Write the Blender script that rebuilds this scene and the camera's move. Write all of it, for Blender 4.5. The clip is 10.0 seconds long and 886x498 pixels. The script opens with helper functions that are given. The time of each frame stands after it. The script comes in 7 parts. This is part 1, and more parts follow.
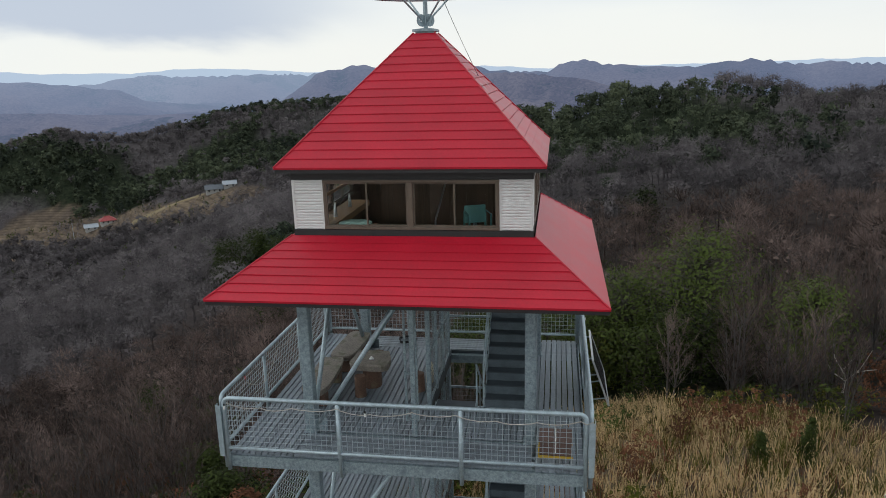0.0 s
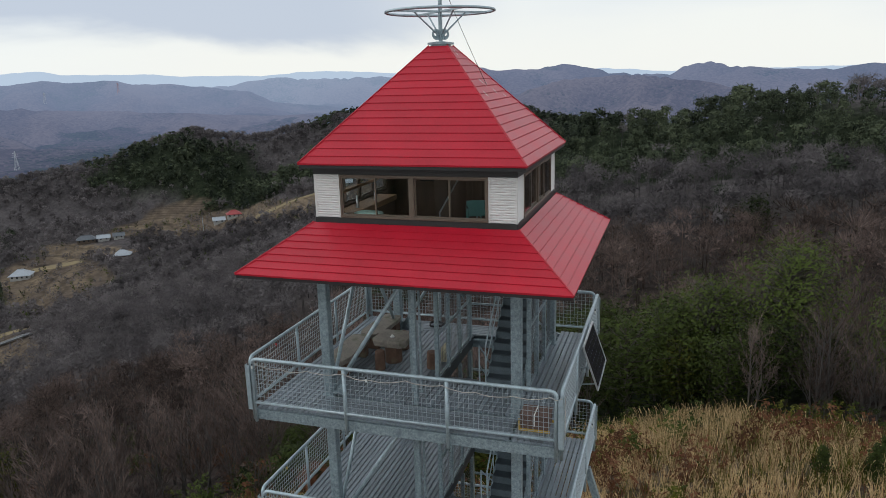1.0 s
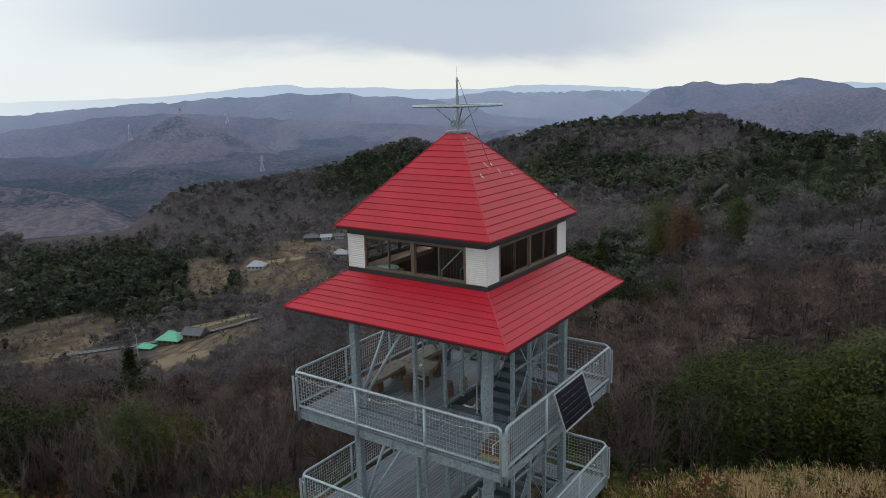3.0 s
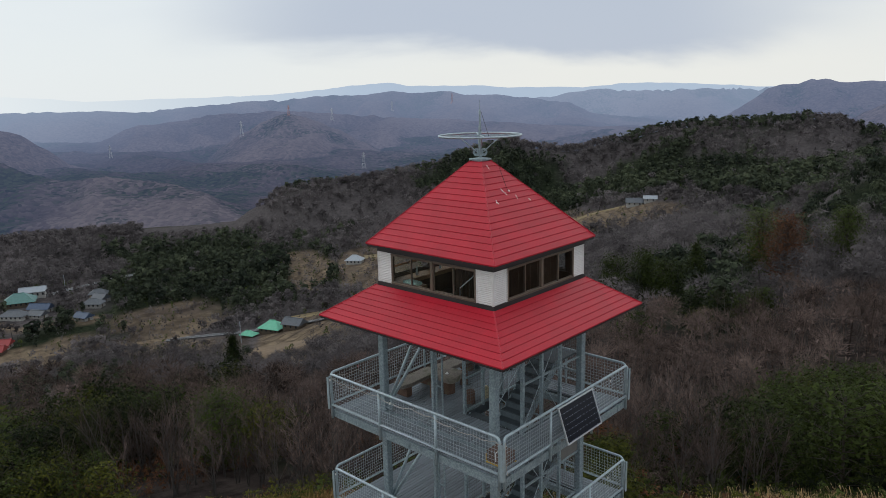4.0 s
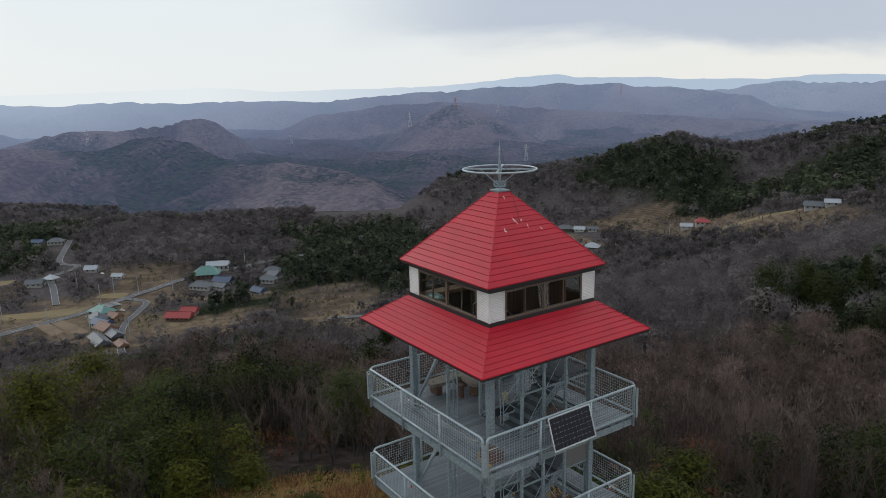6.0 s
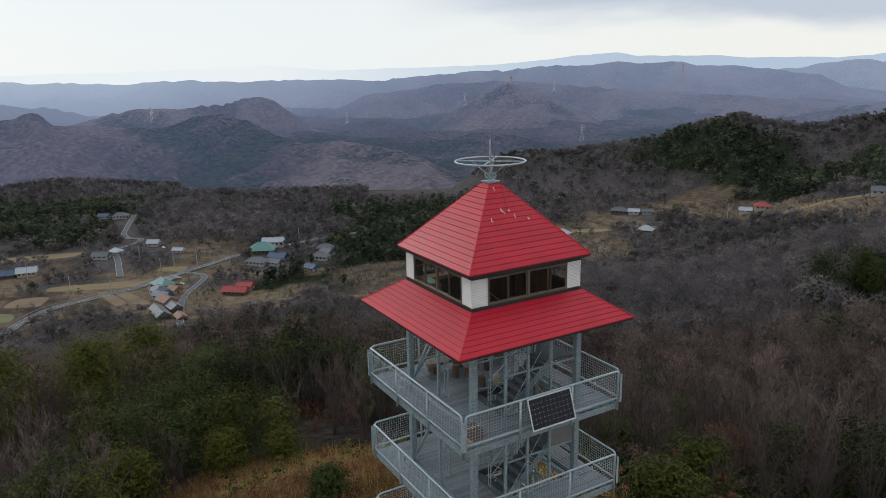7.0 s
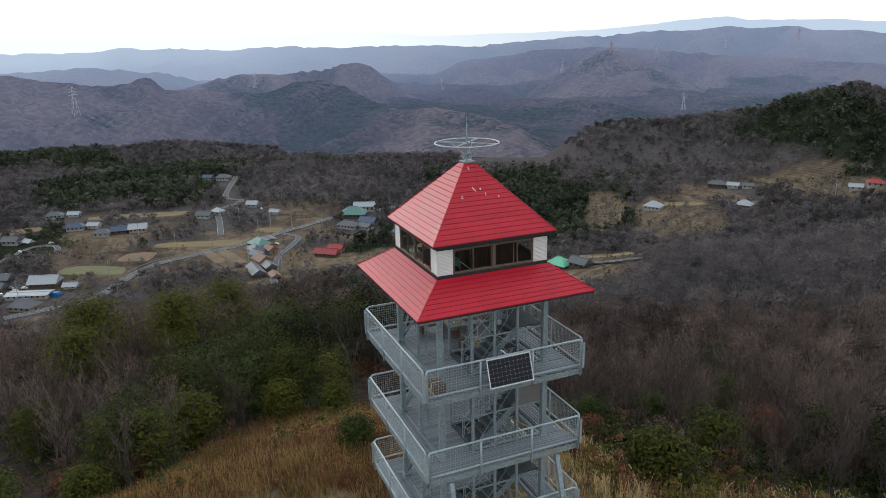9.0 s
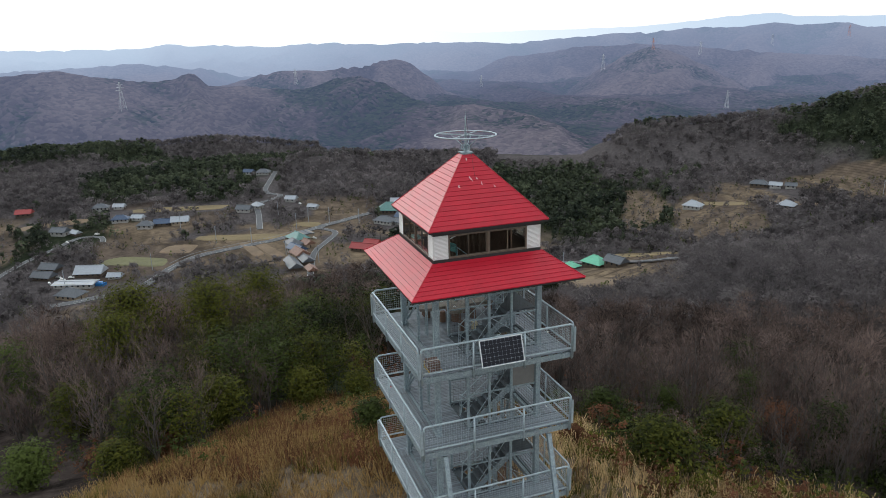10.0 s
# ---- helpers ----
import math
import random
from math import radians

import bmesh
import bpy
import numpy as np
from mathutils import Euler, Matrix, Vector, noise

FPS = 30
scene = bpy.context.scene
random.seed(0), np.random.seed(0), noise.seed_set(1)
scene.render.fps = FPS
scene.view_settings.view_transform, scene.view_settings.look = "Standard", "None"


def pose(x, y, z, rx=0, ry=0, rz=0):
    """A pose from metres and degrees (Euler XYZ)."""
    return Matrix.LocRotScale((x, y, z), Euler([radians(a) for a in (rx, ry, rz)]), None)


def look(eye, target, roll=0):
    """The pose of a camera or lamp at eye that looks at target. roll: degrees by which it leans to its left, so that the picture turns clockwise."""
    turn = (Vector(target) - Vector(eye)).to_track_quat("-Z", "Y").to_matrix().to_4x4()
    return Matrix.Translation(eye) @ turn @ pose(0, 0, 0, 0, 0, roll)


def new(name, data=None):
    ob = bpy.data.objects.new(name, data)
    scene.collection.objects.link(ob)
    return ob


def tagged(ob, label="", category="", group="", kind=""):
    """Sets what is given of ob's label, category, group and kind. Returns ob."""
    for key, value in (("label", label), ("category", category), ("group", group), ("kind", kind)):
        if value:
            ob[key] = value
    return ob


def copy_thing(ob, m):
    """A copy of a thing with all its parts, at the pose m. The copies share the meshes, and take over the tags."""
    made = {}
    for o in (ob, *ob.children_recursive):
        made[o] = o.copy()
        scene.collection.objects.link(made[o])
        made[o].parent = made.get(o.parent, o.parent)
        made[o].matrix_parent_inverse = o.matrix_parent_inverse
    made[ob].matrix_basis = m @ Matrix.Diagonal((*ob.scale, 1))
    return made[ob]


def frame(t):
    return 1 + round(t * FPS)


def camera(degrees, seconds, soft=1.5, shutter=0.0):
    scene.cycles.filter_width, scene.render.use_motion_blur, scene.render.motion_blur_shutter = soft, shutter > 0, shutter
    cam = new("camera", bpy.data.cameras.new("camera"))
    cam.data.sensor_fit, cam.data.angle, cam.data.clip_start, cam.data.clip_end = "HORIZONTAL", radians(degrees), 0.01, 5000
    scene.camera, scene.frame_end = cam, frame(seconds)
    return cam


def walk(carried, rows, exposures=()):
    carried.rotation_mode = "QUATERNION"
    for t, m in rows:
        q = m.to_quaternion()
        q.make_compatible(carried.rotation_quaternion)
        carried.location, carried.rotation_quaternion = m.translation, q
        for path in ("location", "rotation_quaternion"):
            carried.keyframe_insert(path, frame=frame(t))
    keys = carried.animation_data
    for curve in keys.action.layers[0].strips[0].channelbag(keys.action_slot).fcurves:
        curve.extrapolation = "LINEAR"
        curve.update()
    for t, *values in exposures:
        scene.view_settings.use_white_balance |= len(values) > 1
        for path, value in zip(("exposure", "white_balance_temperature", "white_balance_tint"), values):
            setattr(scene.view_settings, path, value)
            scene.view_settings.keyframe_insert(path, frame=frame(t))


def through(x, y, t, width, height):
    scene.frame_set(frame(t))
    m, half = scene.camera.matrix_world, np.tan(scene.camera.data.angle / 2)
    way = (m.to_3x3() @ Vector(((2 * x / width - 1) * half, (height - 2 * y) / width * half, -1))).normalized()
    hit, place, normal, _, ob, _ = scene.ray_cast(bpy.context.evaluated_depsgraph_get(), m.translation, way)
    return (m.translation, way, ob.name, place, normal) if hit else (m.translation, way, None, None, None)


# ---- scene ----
cam = camera(62.94, 10.0, soft=0.5)
# seconds, x, y, z, yaw to the left of +y, pitch, roll
ROWS = [
    (0, 2.457, -13.971, 15.703, 9.12, -14.18, -1.53),
    (0.5, 3.632, -14.511, 15.685, 13.68, -14.07, -1.58),
    (1, 4.851, -15.025, 15.781, 18.15, -13.76, -1.55),
    (1.5, 6.278, -15.384, 16.082, 22.58, -13.27, -1.44),
    (2, 7.720, -15.611, 16.526, 26.63, -12.88, -1.35),
    (2.5, 9.053, -15.705, 16.959, 30.76, -12.54, -1.34),
    (4, 12.749, -15.490, 18.219, 42.56, -12.34, -1.36),
    (4.5, 13.941, -15.289, 18.609, 46.69, -12.35, -1.33),
    (5, 15.101, -14.940, 18.964, 50.34, -12.35, -1.30),
    (5.5, 16.212, -14.512, 19.263, 53.10, -12.34, -1.26),
    (7, 19.251, -13.014, 20.007, 59.83, -14.24, -1.20),
    (7.5, 20.180, -12.384, 20.234, 62.01, -15.03, -1.24),
    (8, 21.117, -11.748, 20.511, 64.01, -15.82, -1.30),
    (8.5, 22.091, -11.138, 20.714, 65.81, -16.37, -1.33),
    (9, 23.084, -10.604, 20.716, 67.41, -16.63, -1.34),
    (9.5, 24.026, -10.175, 20.711, 68.97, -16.80, -1.35),
    (10, 24.950, -9.830, 20.708, 70.48, -16.80, -1.36),
]


def aim(x, y, z, yaw, pitch, roll):
    a, b = radians(yaw), radians(pitch)
    return look((x, y, z), (x - math.sin(a) * math.cos(b), y + math.cos(a) * math.cos(b), z + math.sin(b)), roll)


walk(cam, [(t, aim(*row)) for t, *row in ROWS], [(0, -0.17, 6020, 5.5), (2.5, -0.22, 6020, 5.5), (4.5, -0.34, 6050, 6.5), (5.5, -0.33, 6070, 6.5), (7.5, -0.18, 6070, 6), (8.5, -0.08, 6050, 5.5), (10, 0.12, 6050, 5.5)])

# ---- world, sun, exposure ----
world = bpy.data.worlds.new("overcast_sky")
scene.world = world
world.use_nodes = True
wn, wl = world.node_tree.nodes, world.node_tree.links
wn.clear()


def wnode(kind, **props):
    n = wn.new(kind)
    for key, value in props.items():
        setattr(n, key, value)
    return n


SUN_AZ, SUN_EL = 108.0, 24.0  # to the left of +y, above the horizon
sky = wnode("ShaderNodeTexSky", sky_type="NISHITA", sun_disc=False)
sky.sun_elevation, sky.sun_rotation = radians(SUN_EL), radians(-SUN_AZ)
clear = wnode("ShaderNodeBackground")
clear.inputs["Strength"].default_value = 0.08
wl.new(sky.outputs[0], clear.inputs["Color"])
coord = wnode("ShaderNodeTexCoord")
flat = wnode("ShaderNodeMapping")
flat.inputs["Scale"].default_value = (1.0, 1.0, 4.5)
flat.inputs["Location"].default_value = (0.37, 0.1, 0.62)
wl.new(coord.outputs["Generated"], flat.inputs["Vector"])
big = wnode("ShaderNodeTexNoise")
big.inputs["Scale"].default_value = 1.5
big.inputs["Detail"].default_value = 7
big.inputs["Roughness"].default_value = 0.52
big.inputs["Distortion"].default_value = 0.35
wl.new(flat.outputs[0], big.inputs["Vector"])
ramp = wnode("ShaderNodeValToRGB")
ramp.color_ramp.elements[0].position, ramp.color_ramp.elements[0].color = 0.36, (0.72, 0.735, 0.79, 1)
ramp.color_ramp.elements[1].position, ramp.color_ramp.elements[1].color = 0.58, (1.0, 0.975, 0.925, 1)
mid_stop = ramp.color_ramp.elements.new(0.47)
mid_stop.color = (0.86, 0.87, 0.90, 1)
wl.new(big.outputs["Fac"], ramp.inputs["Fac"])
axis = wnode("ShaderNodeSeparateXYZ")
wl.new(coord.outputs["Generated"], axis.inputs[0])
# a bright band low over the hills and a brighter west, where the sun stands behind the cloud
low = wnode("ShaderNodeMapRange", interpolation_type="SMOOTHSTEP")
for key, value in (("From Min", 0.0), ("From Max", 0.17), ("To Min", 0.95), ("To Max", 0.0)):
    low.inputs[key].default_value = value
wl.new(axis.outputs["Z"], low.inputs["Value"])
band = wnode("ShaderNodeMix", data_type="RGBA")
band.inputs["B"].default_value = (1.06, 1.0, 0.91, 1)
wl.new(low.outputs[0], band.inputs["Factor"])
wl.new(ramp.outputs[0], band.inputs["A"])
west = wnode("ShaderNodeMapRange", interpolation_type="SMOOTHSTEP")
for key, value in (("From Min", 0.25), ("From Max", 0.9), ("To Min", 0.0), ("To Max", 0.85)):
    west.inputs[key].default_value = value
toward = wnode("ShaderNodeVectorMath", operation="DOT_PRODUCT")
toward.inputs[1].default_value = (-math.sin(radians(SUN_AZ)), math.cos(radians(SUN_AZ)), 0.15)
wl.new(coord.outputs["Generated"], toward.inputs[0])
wl.new(toward.outputs["Value"], west.inputs["Value"])
bright = wnode("ShaderNodeMix", data_type="RGBA")
bright.inputs["B"].default_value = (0.99, 0.99, 0.975, 1)
wl.new(west.outputs[0], bright.inputs["Factor"])
wl.new(band.outputs["Result"], bright.inputs["A"])
# a grey-blue bank of cloud over the north
north = wnode("ShaderNodeVectorMath", operation="DOT_PRODUCT")
north.inputs[1].default_value = (-math.sin(radians(38)), math.cos(radians(38)), 0.0)
wl.new(coord.outputs["Generated"], north.inputs[0])
span = wnode("ShaderNodeMapRange", interpolation_type="SMOOTHSTEP")
for key, value in (("From Min", 0.89), ("From Max", 0.98), ("To Min", 0.0), ("To Max", 0.9)):
    span.inputs[key].default_value = value
wl.new(north.outputs["Value"], span.inputs["Value"])
ragged = wnode("ShaderNodeMath", operation="MULTIPLY_ADD")
ragged.inputs[1].default_value = 0.22
wl.new(big.outputs["Fac"], ragged.inputs[0])
wl.new(axis.outputs["Z"], ragged.inputs[2])
tall = wnode("ShaderNodeMapRange", interpolation_type="SMOOTHSTEP")
for key, value in (("From Min", 0.152), ("From Max", 0.190), ("To Min", 0.0), ("To Max", 1.0)):
    tall.inputs[key].default_value = value
wl.new(ragged.outputs[0], tall.inputs["Value"])
bank = wnode("ShaderNodeMath", operation="MULTIPLY")
wl.new(span.outputs[0], bank.inputs[0])
wl.new(tall.outputs[0], bank.inputs[1])
banked = wnode("ShaderNodeMix", data_type="RGBA")
banked.inputs["B"].default_value = (0.60, 0.63, 0.72, 1)
wl.new(bank.outputs[0], banked.inputs["Factor"])
wl.new(bright.outputs["Result"], banked.inputs["A"])
cloud = wnode("ShaderNodeBackground")
cloud.inputs["Strength"].default_value = 1.08
wl.new(banked.outputs["Result"], cloud.inputs["Color"])
cover = wnode("ShaderNodeMixShader")
cover.inputs[0].default_value = 0.94
wl.new(clear.outputs[0], cover.inputs[1])
wl.new(cloud.outputs[0], cover.inputs[2])
wout = wnode("ShaderNodeOutputWorld")
wl.new(cover.outputs[0], wout.inputs["Surface"])

sun = new("sun", bpy.data.lights.new("sun", "SUN"))
sun.data.energy, sun.data.angle, sun.data.color = 0.5, radians(16), (1.0, 0.95, 0.88)
sun.matrix_world = look((0, 0, 60), (60 * math.sin(radians(SUN_AZ)), -60 * math.cos(radians(SUN_AZ)), 60 - 60 * math.tan(radians(SUN_EL))))

# ---- materials ----
def material(name, base, rough=0.6, metal=0.0, spread=0.15, scale=8.0, fine=60.0, bump=0.05, tint=None, spots=None, per_piece=0.0, island=0.0, spec=0.5, stretch=(1, 1, 1), rough_spread=0.1, glow=None):
    """A surface with variation at two scales, fine relief and, where given, stains, piece-to-piece changes and glow."""
    m = bpy.data.materials.new(name)
    m.use_nodes = True
    n, k = m.node_tree.nodes, m.node_tree.links
    b = n["Principled BSDF"]
    b.inputs["Metallic"].default_value = metal
    b.inputs["Specular IOR Level"].default_value = spec
    tc = n.new("ShaderNodeTexCoord")
    mp = n.new("ShaderNodeMapping")
    mp.inputs["Scale"].default_value = stretch
    k.new(tc.outputs["Object"], mp.inputs["Vector"])
    big = n.new("ShaderNodeTexNoise")
    big.inputs["Scale"].default_value, big.inputs["Detail"].default_value = scale, 5
    small = n.new("ShaderNodeTexNoise")
    small.inputs["Scale"].default_value, small.inputs["Detail"].default_value = fine, 4
    k.new(mp.outputs[0], big.inputs["Vector"])
    k.new(mp.outputs[0], small.inputs["Vector"])
    add = n.new("ShaderNodeMath")
    add.operation = "MULTIPLY_ADD"
    add.inputs[1].default_value = 0.45
    k.new(small.outputs["Fac"], add.inputs[0])
    half = n.new("ShaderNodeMath")
    half.operation = "MULTIPLY"
    half.inputs[1].default_value = 0.55
    k.new(big.outputs["Fac"], half.inputs[0])
    k.new(half.outputs[0], add.inputs[2])
    rp = n.new("ShaderNodeValToRGB")
    dark = [c * (1 - spread) for c in base]
    lite = [min(1, c * (1 + spread)) for c in (tint or base)]
    rp.color_ramp.elements[0].position, rp.color_ramp.elements[0].color = 0.34, (*dark, 1)
    rp.color_ramp.elements[1].position, rp.color_ramp.elements[1].color = 0.66, (*lite, 1)
    k.new(add.outputs[0], rp.inputs["Fac"])
    colour = rp.outputs[0]
    if spots:
        where, how_many, sc = spots
        sp = n.new("ShaderNodeTexNoise")
        sp.inputs["Scale"].default_value, sp.inputs["Detail"].default_value = sc, 6
        k.new(tc.outputs["Object"], sp.inputs["Vector"])
        sr = n.new("ShaderNodeMapRange")
        sr.inputs["From Min"].default_value, sr.inputs["From Max"].default_value = how_many, how_many + 0.12
        k.new(sp.outputs["Fac"], sr.inputs["Value"])
        mx = n.new("ShaderNodeMix")
        mx.data_type = "RGBA"
        mx.inputs["B"].default_value = (*where, 1)
        k.new(sr.outputs[0], mx.inputs["Factor"])
        k.new(colour, mx.inputs["A"])
        colour = mx.outputs["Result"]
    for amount, node, socket in ((per_piece, "ShaderNodeObjectInfo", "Random"), (island, "ShaderNodeNewGeometry", "Random Per Island")):
        if amount:
            src = n.new(node)
            hv = n.new("ShaderNodeHueSaturation")
            mr = n.new("ShaderNodeMapRange")
            mr.inputs["To Min"].default_value, mr.inputs["To Max"].default_value = 1 - amount, 1 + amount
            k.new(src.outputs[socket], mr.inputs["Value"])
            k.new(mr.outputs[0], hv.inputs["Value"])
            k.new(colour, hv.inputs["Color"])
            colour = hv.outputs[0]
    k.new(colour, b.inputs["Base Color"])
    rr = n.new("ShaderNodeMapRange")
    rr.inputs["To Min"].default_value, rr.inputs["To Max"].default_value = max(0.02, rough - rough_spread), min(1, rough + rough_spread)
    k.new(add.outputs[0], rr.inputs["Value"])
    k.new(rr.outputs[0], b.inputs["Roughness"])
    if bump:
        bp = n.new("ShaderNodeBump")
        bp.inputs["Strength"].default_value, bp.inputs["Distance"].default_value = 0.6, bump
        k.new(add.outputs[0], bp.inputs["Height"])
        k.new(bp.outputs[0], b.inputs["Normal"])
    if glow:
        b.inputs["Emission Color"].default_value = (*glow[0], 1)
        b.inputs["Emission Strength"].default_value = glow[1]
    return m


RED = material("red_painted_metal", (0.43, 0.007, 0.024), 0.38, 0.0, 0.12, 1.4, 22, 0.002, spots=((0.40, 0.03, 0.05), 0.70, 3.0), per_piece=0.07, spec=0.40)
GALV = material("galvanised_steel", (0.265, 0.325, 0.365), 0.46, 0.35, 0.30, 16, 38, 0.002, tint=(0.32, 0.385, 0.41), spots=((0.19, 0.235, 0.265), 0.62, 4))
GALV_TUBE = material("galvanised_tube", (0.41, 0.485, 0.525), 0.42, 0.35, 0.22, 9, 60, 0.001)
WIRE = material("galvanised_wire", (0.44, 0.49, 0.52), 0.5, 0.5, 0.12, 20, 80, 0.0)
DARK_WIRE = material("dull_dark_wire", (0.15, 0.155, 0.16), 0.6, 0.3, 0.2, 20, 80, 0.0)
PLANK = material("weathered_grey_planks", (0.205, 0.235, 0.265), 0.46, 0.0, 0.34, 3, 30, 0.004, per_piece=0.20, stretch=(6, 0.5, 6), spots=((0.12, 0.13, 0.14), 0.58, 1.5))
DARK = material("dark_brown_metal", (0.030, 0.028, 0.028), 0.45, 0.0, 0.2, 6, 50, 0.001)
FRAME = material("bronze_window_frame", (0.16, 0.125, 0.095), 0.42, 0.3, 0.15, 8, 70, 0.0)
SIDING = material("cream_metal_siding", (0.72, 0.71, 0.69), 0.5, 0.0, 0.05, 4, 40, 0.001)
WOOD_IN = material("brown_wood_panelling", (0.11, 0.062, 0.036), 0.55, 0.0, 0.3, 2, 24, 0.002, stretch=(9, 9, 0.6), per_piece=0.12)
SHELF_WOOD = material("pale_shelf_wood", (0.42, 0.24, 0.12), 0.5, 0.0, 0.18, 3, 25, 0.001, stretch=(0.6, 8, 8))
CUSHION = material("pale_green_cushion", (0.42, 0.58, 0.50), 0.8, 0.0, 0.1, 6, 80, 0.002)
LOG = material("weathered_log", (0.13, 0.075, 0.05), 0.8, 0.0, 0.3, 5, 40, 0.006, spots=((0.18, 0.16, 0.10), 0.6, 3))
SLAB = material("lichen_covered_slab", (0.235, 0.205, 0.175), 0.85, 0.0, 0.40, 4, 30, 0.010, spots=((0.15, 0.145, 0.10), 0.55, 4))
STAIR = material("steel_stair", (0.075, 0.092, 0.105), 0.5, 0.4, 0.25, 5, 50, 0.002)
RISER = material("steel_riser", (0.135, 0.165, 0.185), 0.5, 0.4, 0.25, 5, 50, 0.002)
SOLAR = material("solar_cells", (0.008, 0.009, 0.016), 0.22, 0.0, 0.25, 6, 60, 0.0, spec=0.22)
SOLAR_LINE = material("cell_lines", (0.22, 0.24, 0.28), 0.5, 0.0, 0.05, 6, 60, 0.0)
ALU = material("aluminium", (0.62, 0.63, 0.64), 0.35, 0.8, 0.06, 10, 70, 0.0)
CABLE_MAT = material("grey_cable", (0.45, 0.42, 0.38), 0.6, 0.0, 0.1, 10, 70, 0.0)
BLACK = material("black_rubber", (0.012, 0.012, 0.013), 0.6, 0.0, 0.2, 10, 70, 0.0)
WHITE = material("white_plastic", (0.78, 0.78, 0.75), 0.4, 0.0, 0.05, 10, 70, 0.0)
REDDOT = material("red_plastic", (0.55, 0.03, 0.03), 0.4, 0.0, 0.05, 10, 70, 0.0)
YELLOW = material("yellow_paint", (0.55, 0.36, 0.04), 0.5, 0.0, 0.15, 10, 70, 0.0)
BOX_MAT = material("brown_box", (0.145, 0.09, 0.072), 0.75, 0.0, 0.2, 5, 60, 0.001)
GREY_PANEL = material("grey_board", (0.17, 0.165, 0.155), 0.6, 0.0, 0.15, 4, 60, 0.001)

GLASS = bpy.data.materials.new("window_glass")
GLASS.use_nodes = True
gb = GLASS.node_tree.nodes["Principled BSDF"]
gb.inputs["Base Color"].default_value = (0.86, 0.90, 0.90, 1)
gb.inputs["Roughness"].default_value = 0.01
gb.inputs["Transmission Weight"].default_value = 1.0
gb.inputs["IOR"].default_value = 1.01
gb.inputs["Coat Weight"].default_value = 0.6
gb.inputs["Coat Roughness"].default_value = 0.02


# ---- mesh building ----
class Build:
    """Collects faces for one mesh."""

    def __init__(self):
        self.v, self.f = [], []

    def poly(self, verts, faces):
        o = len(self.v)
        self.v += [tuple(p) for p in verts]
        self.f += [tuple(i + o for i in q) for q in faces]
        return self

    def box(self, x0, x1, y0, y1, z0, z1, c=0.0):
        """A box; c: chamfer of its upright and lying edges along the longest axis."""
        if c <= 0:
            p = [(x, y, z) for z in (z0, z1) for x, y in ((x0, y0), (x1, y0), (x1, y1), (x0, y1))]
            return self.poly(p, [(3, 2, 1, 0), (4, 5, 6, 7), (0, 1, 5, 4), (1, 2, 6, 5), (2, 3, 7, 6), (3, 0, 4, 7)])
        size = [x1 - x0, y1 - y0, z1 - z0]
        ax = size.index(max(size))
        lo, hi = (x0, y0, z0), (x1, y1, z1)
        a, b = (ax + 1) % 3, (ax + 2) % 3
        ring = [(lo[a] + c, lo[b]), (hi[a] - c, lo[b]), (hi[a], lo[b] + c), (hi[a], hi[b] - c), (hi[a] - c, hi[b]), (lo[a] + c, hi[b]), (lo[a], hi[b] - c), (lo[a], lo[b] + c)]
        pts = []
        for end in (lo[ax], hi[ax]):
            for s, t in ring:
                p = [0, 0, 0]
                p[ax], p[a], p[b] = end, s, t
                pts.append(p)
        faces = [tuple(reversed(range(8))), tuple(range(8, 16))] + [(i, (i + 1) % 8, (i + 1) % 8 + 8, i + 8) for i in range(8)]
        return self.poly(pts, faces)

    def tube(self, points, r, n=8, r2=None, closed=False):
        """A round bar through points, tapering to r2."""
        pts = [Vector(p) for p in points]
        m = len(pts)
        r2 = r if r2 is None else r2
        rings, side = [], None
        for i, p in enumerate(pts):
            a, b = (pts[i - 1] if i or closed else p), (pts[(i + 1) % m] if i < m - 1 or closed else p)
            way = (b - a).normalized()
            if side is None:
                side = way.orthogonal().normalized()
            side = (side - way * side.dot(way)).normalized()
            up = way.cross(side)
            rad = r + (r2 - r) * i / max(1, m - 1)
            rings.append([p + rad * (math.cos(2 * math.pi * j / n) * side + math.sin(2 * math.pi * j / n) * up) for j in range(n)])
        verts = [q for ring in rings for q in ring]
        faces = []
        for i in range(m if closed else m - 1):
            for j in range(n):
                k = (i + 1) % m
                faces.append((i * n + j, i * n + (j + 1) % n, k * n + (j + 1) % n, k * n + j))
        if not closed:
            faces += [tuple(reversed(range(n))), tuple(range((m - 1) * n, m * n))]
        return self.poly(verts, faces)

    def prism(self, outline, z0, z1):
        n = len(outline)
        return self.poly([(x, y, z0) for x, y in outline] + [(x, y, z1) for x, y in outline], [tuple(reversed(range(n))), tuple(range(n, 2 * n))] + [(i, (i + 1) % n, (i + 1) % n + n, i + n) for i in range(n)])

    def mesh(self, name, mat, smooth=False):
        me = bpy.data.meshes.new(name)
        me.from_pydata(self.v, [], self.f)
        me.materials.append(mat)
        if smooth:
            me.polygons.foreach_set("use_smooth", [True] * len(me.polygons))
        me.update()
        return me


def part(name, made, mat, parent, label="", smooth=False):
    ob = new(name, made if isinstance(made, bpy.types.Mesh) else made.mesh(name, mat, smooth))
    ob.parent = parent
    return tagged(ob, label)


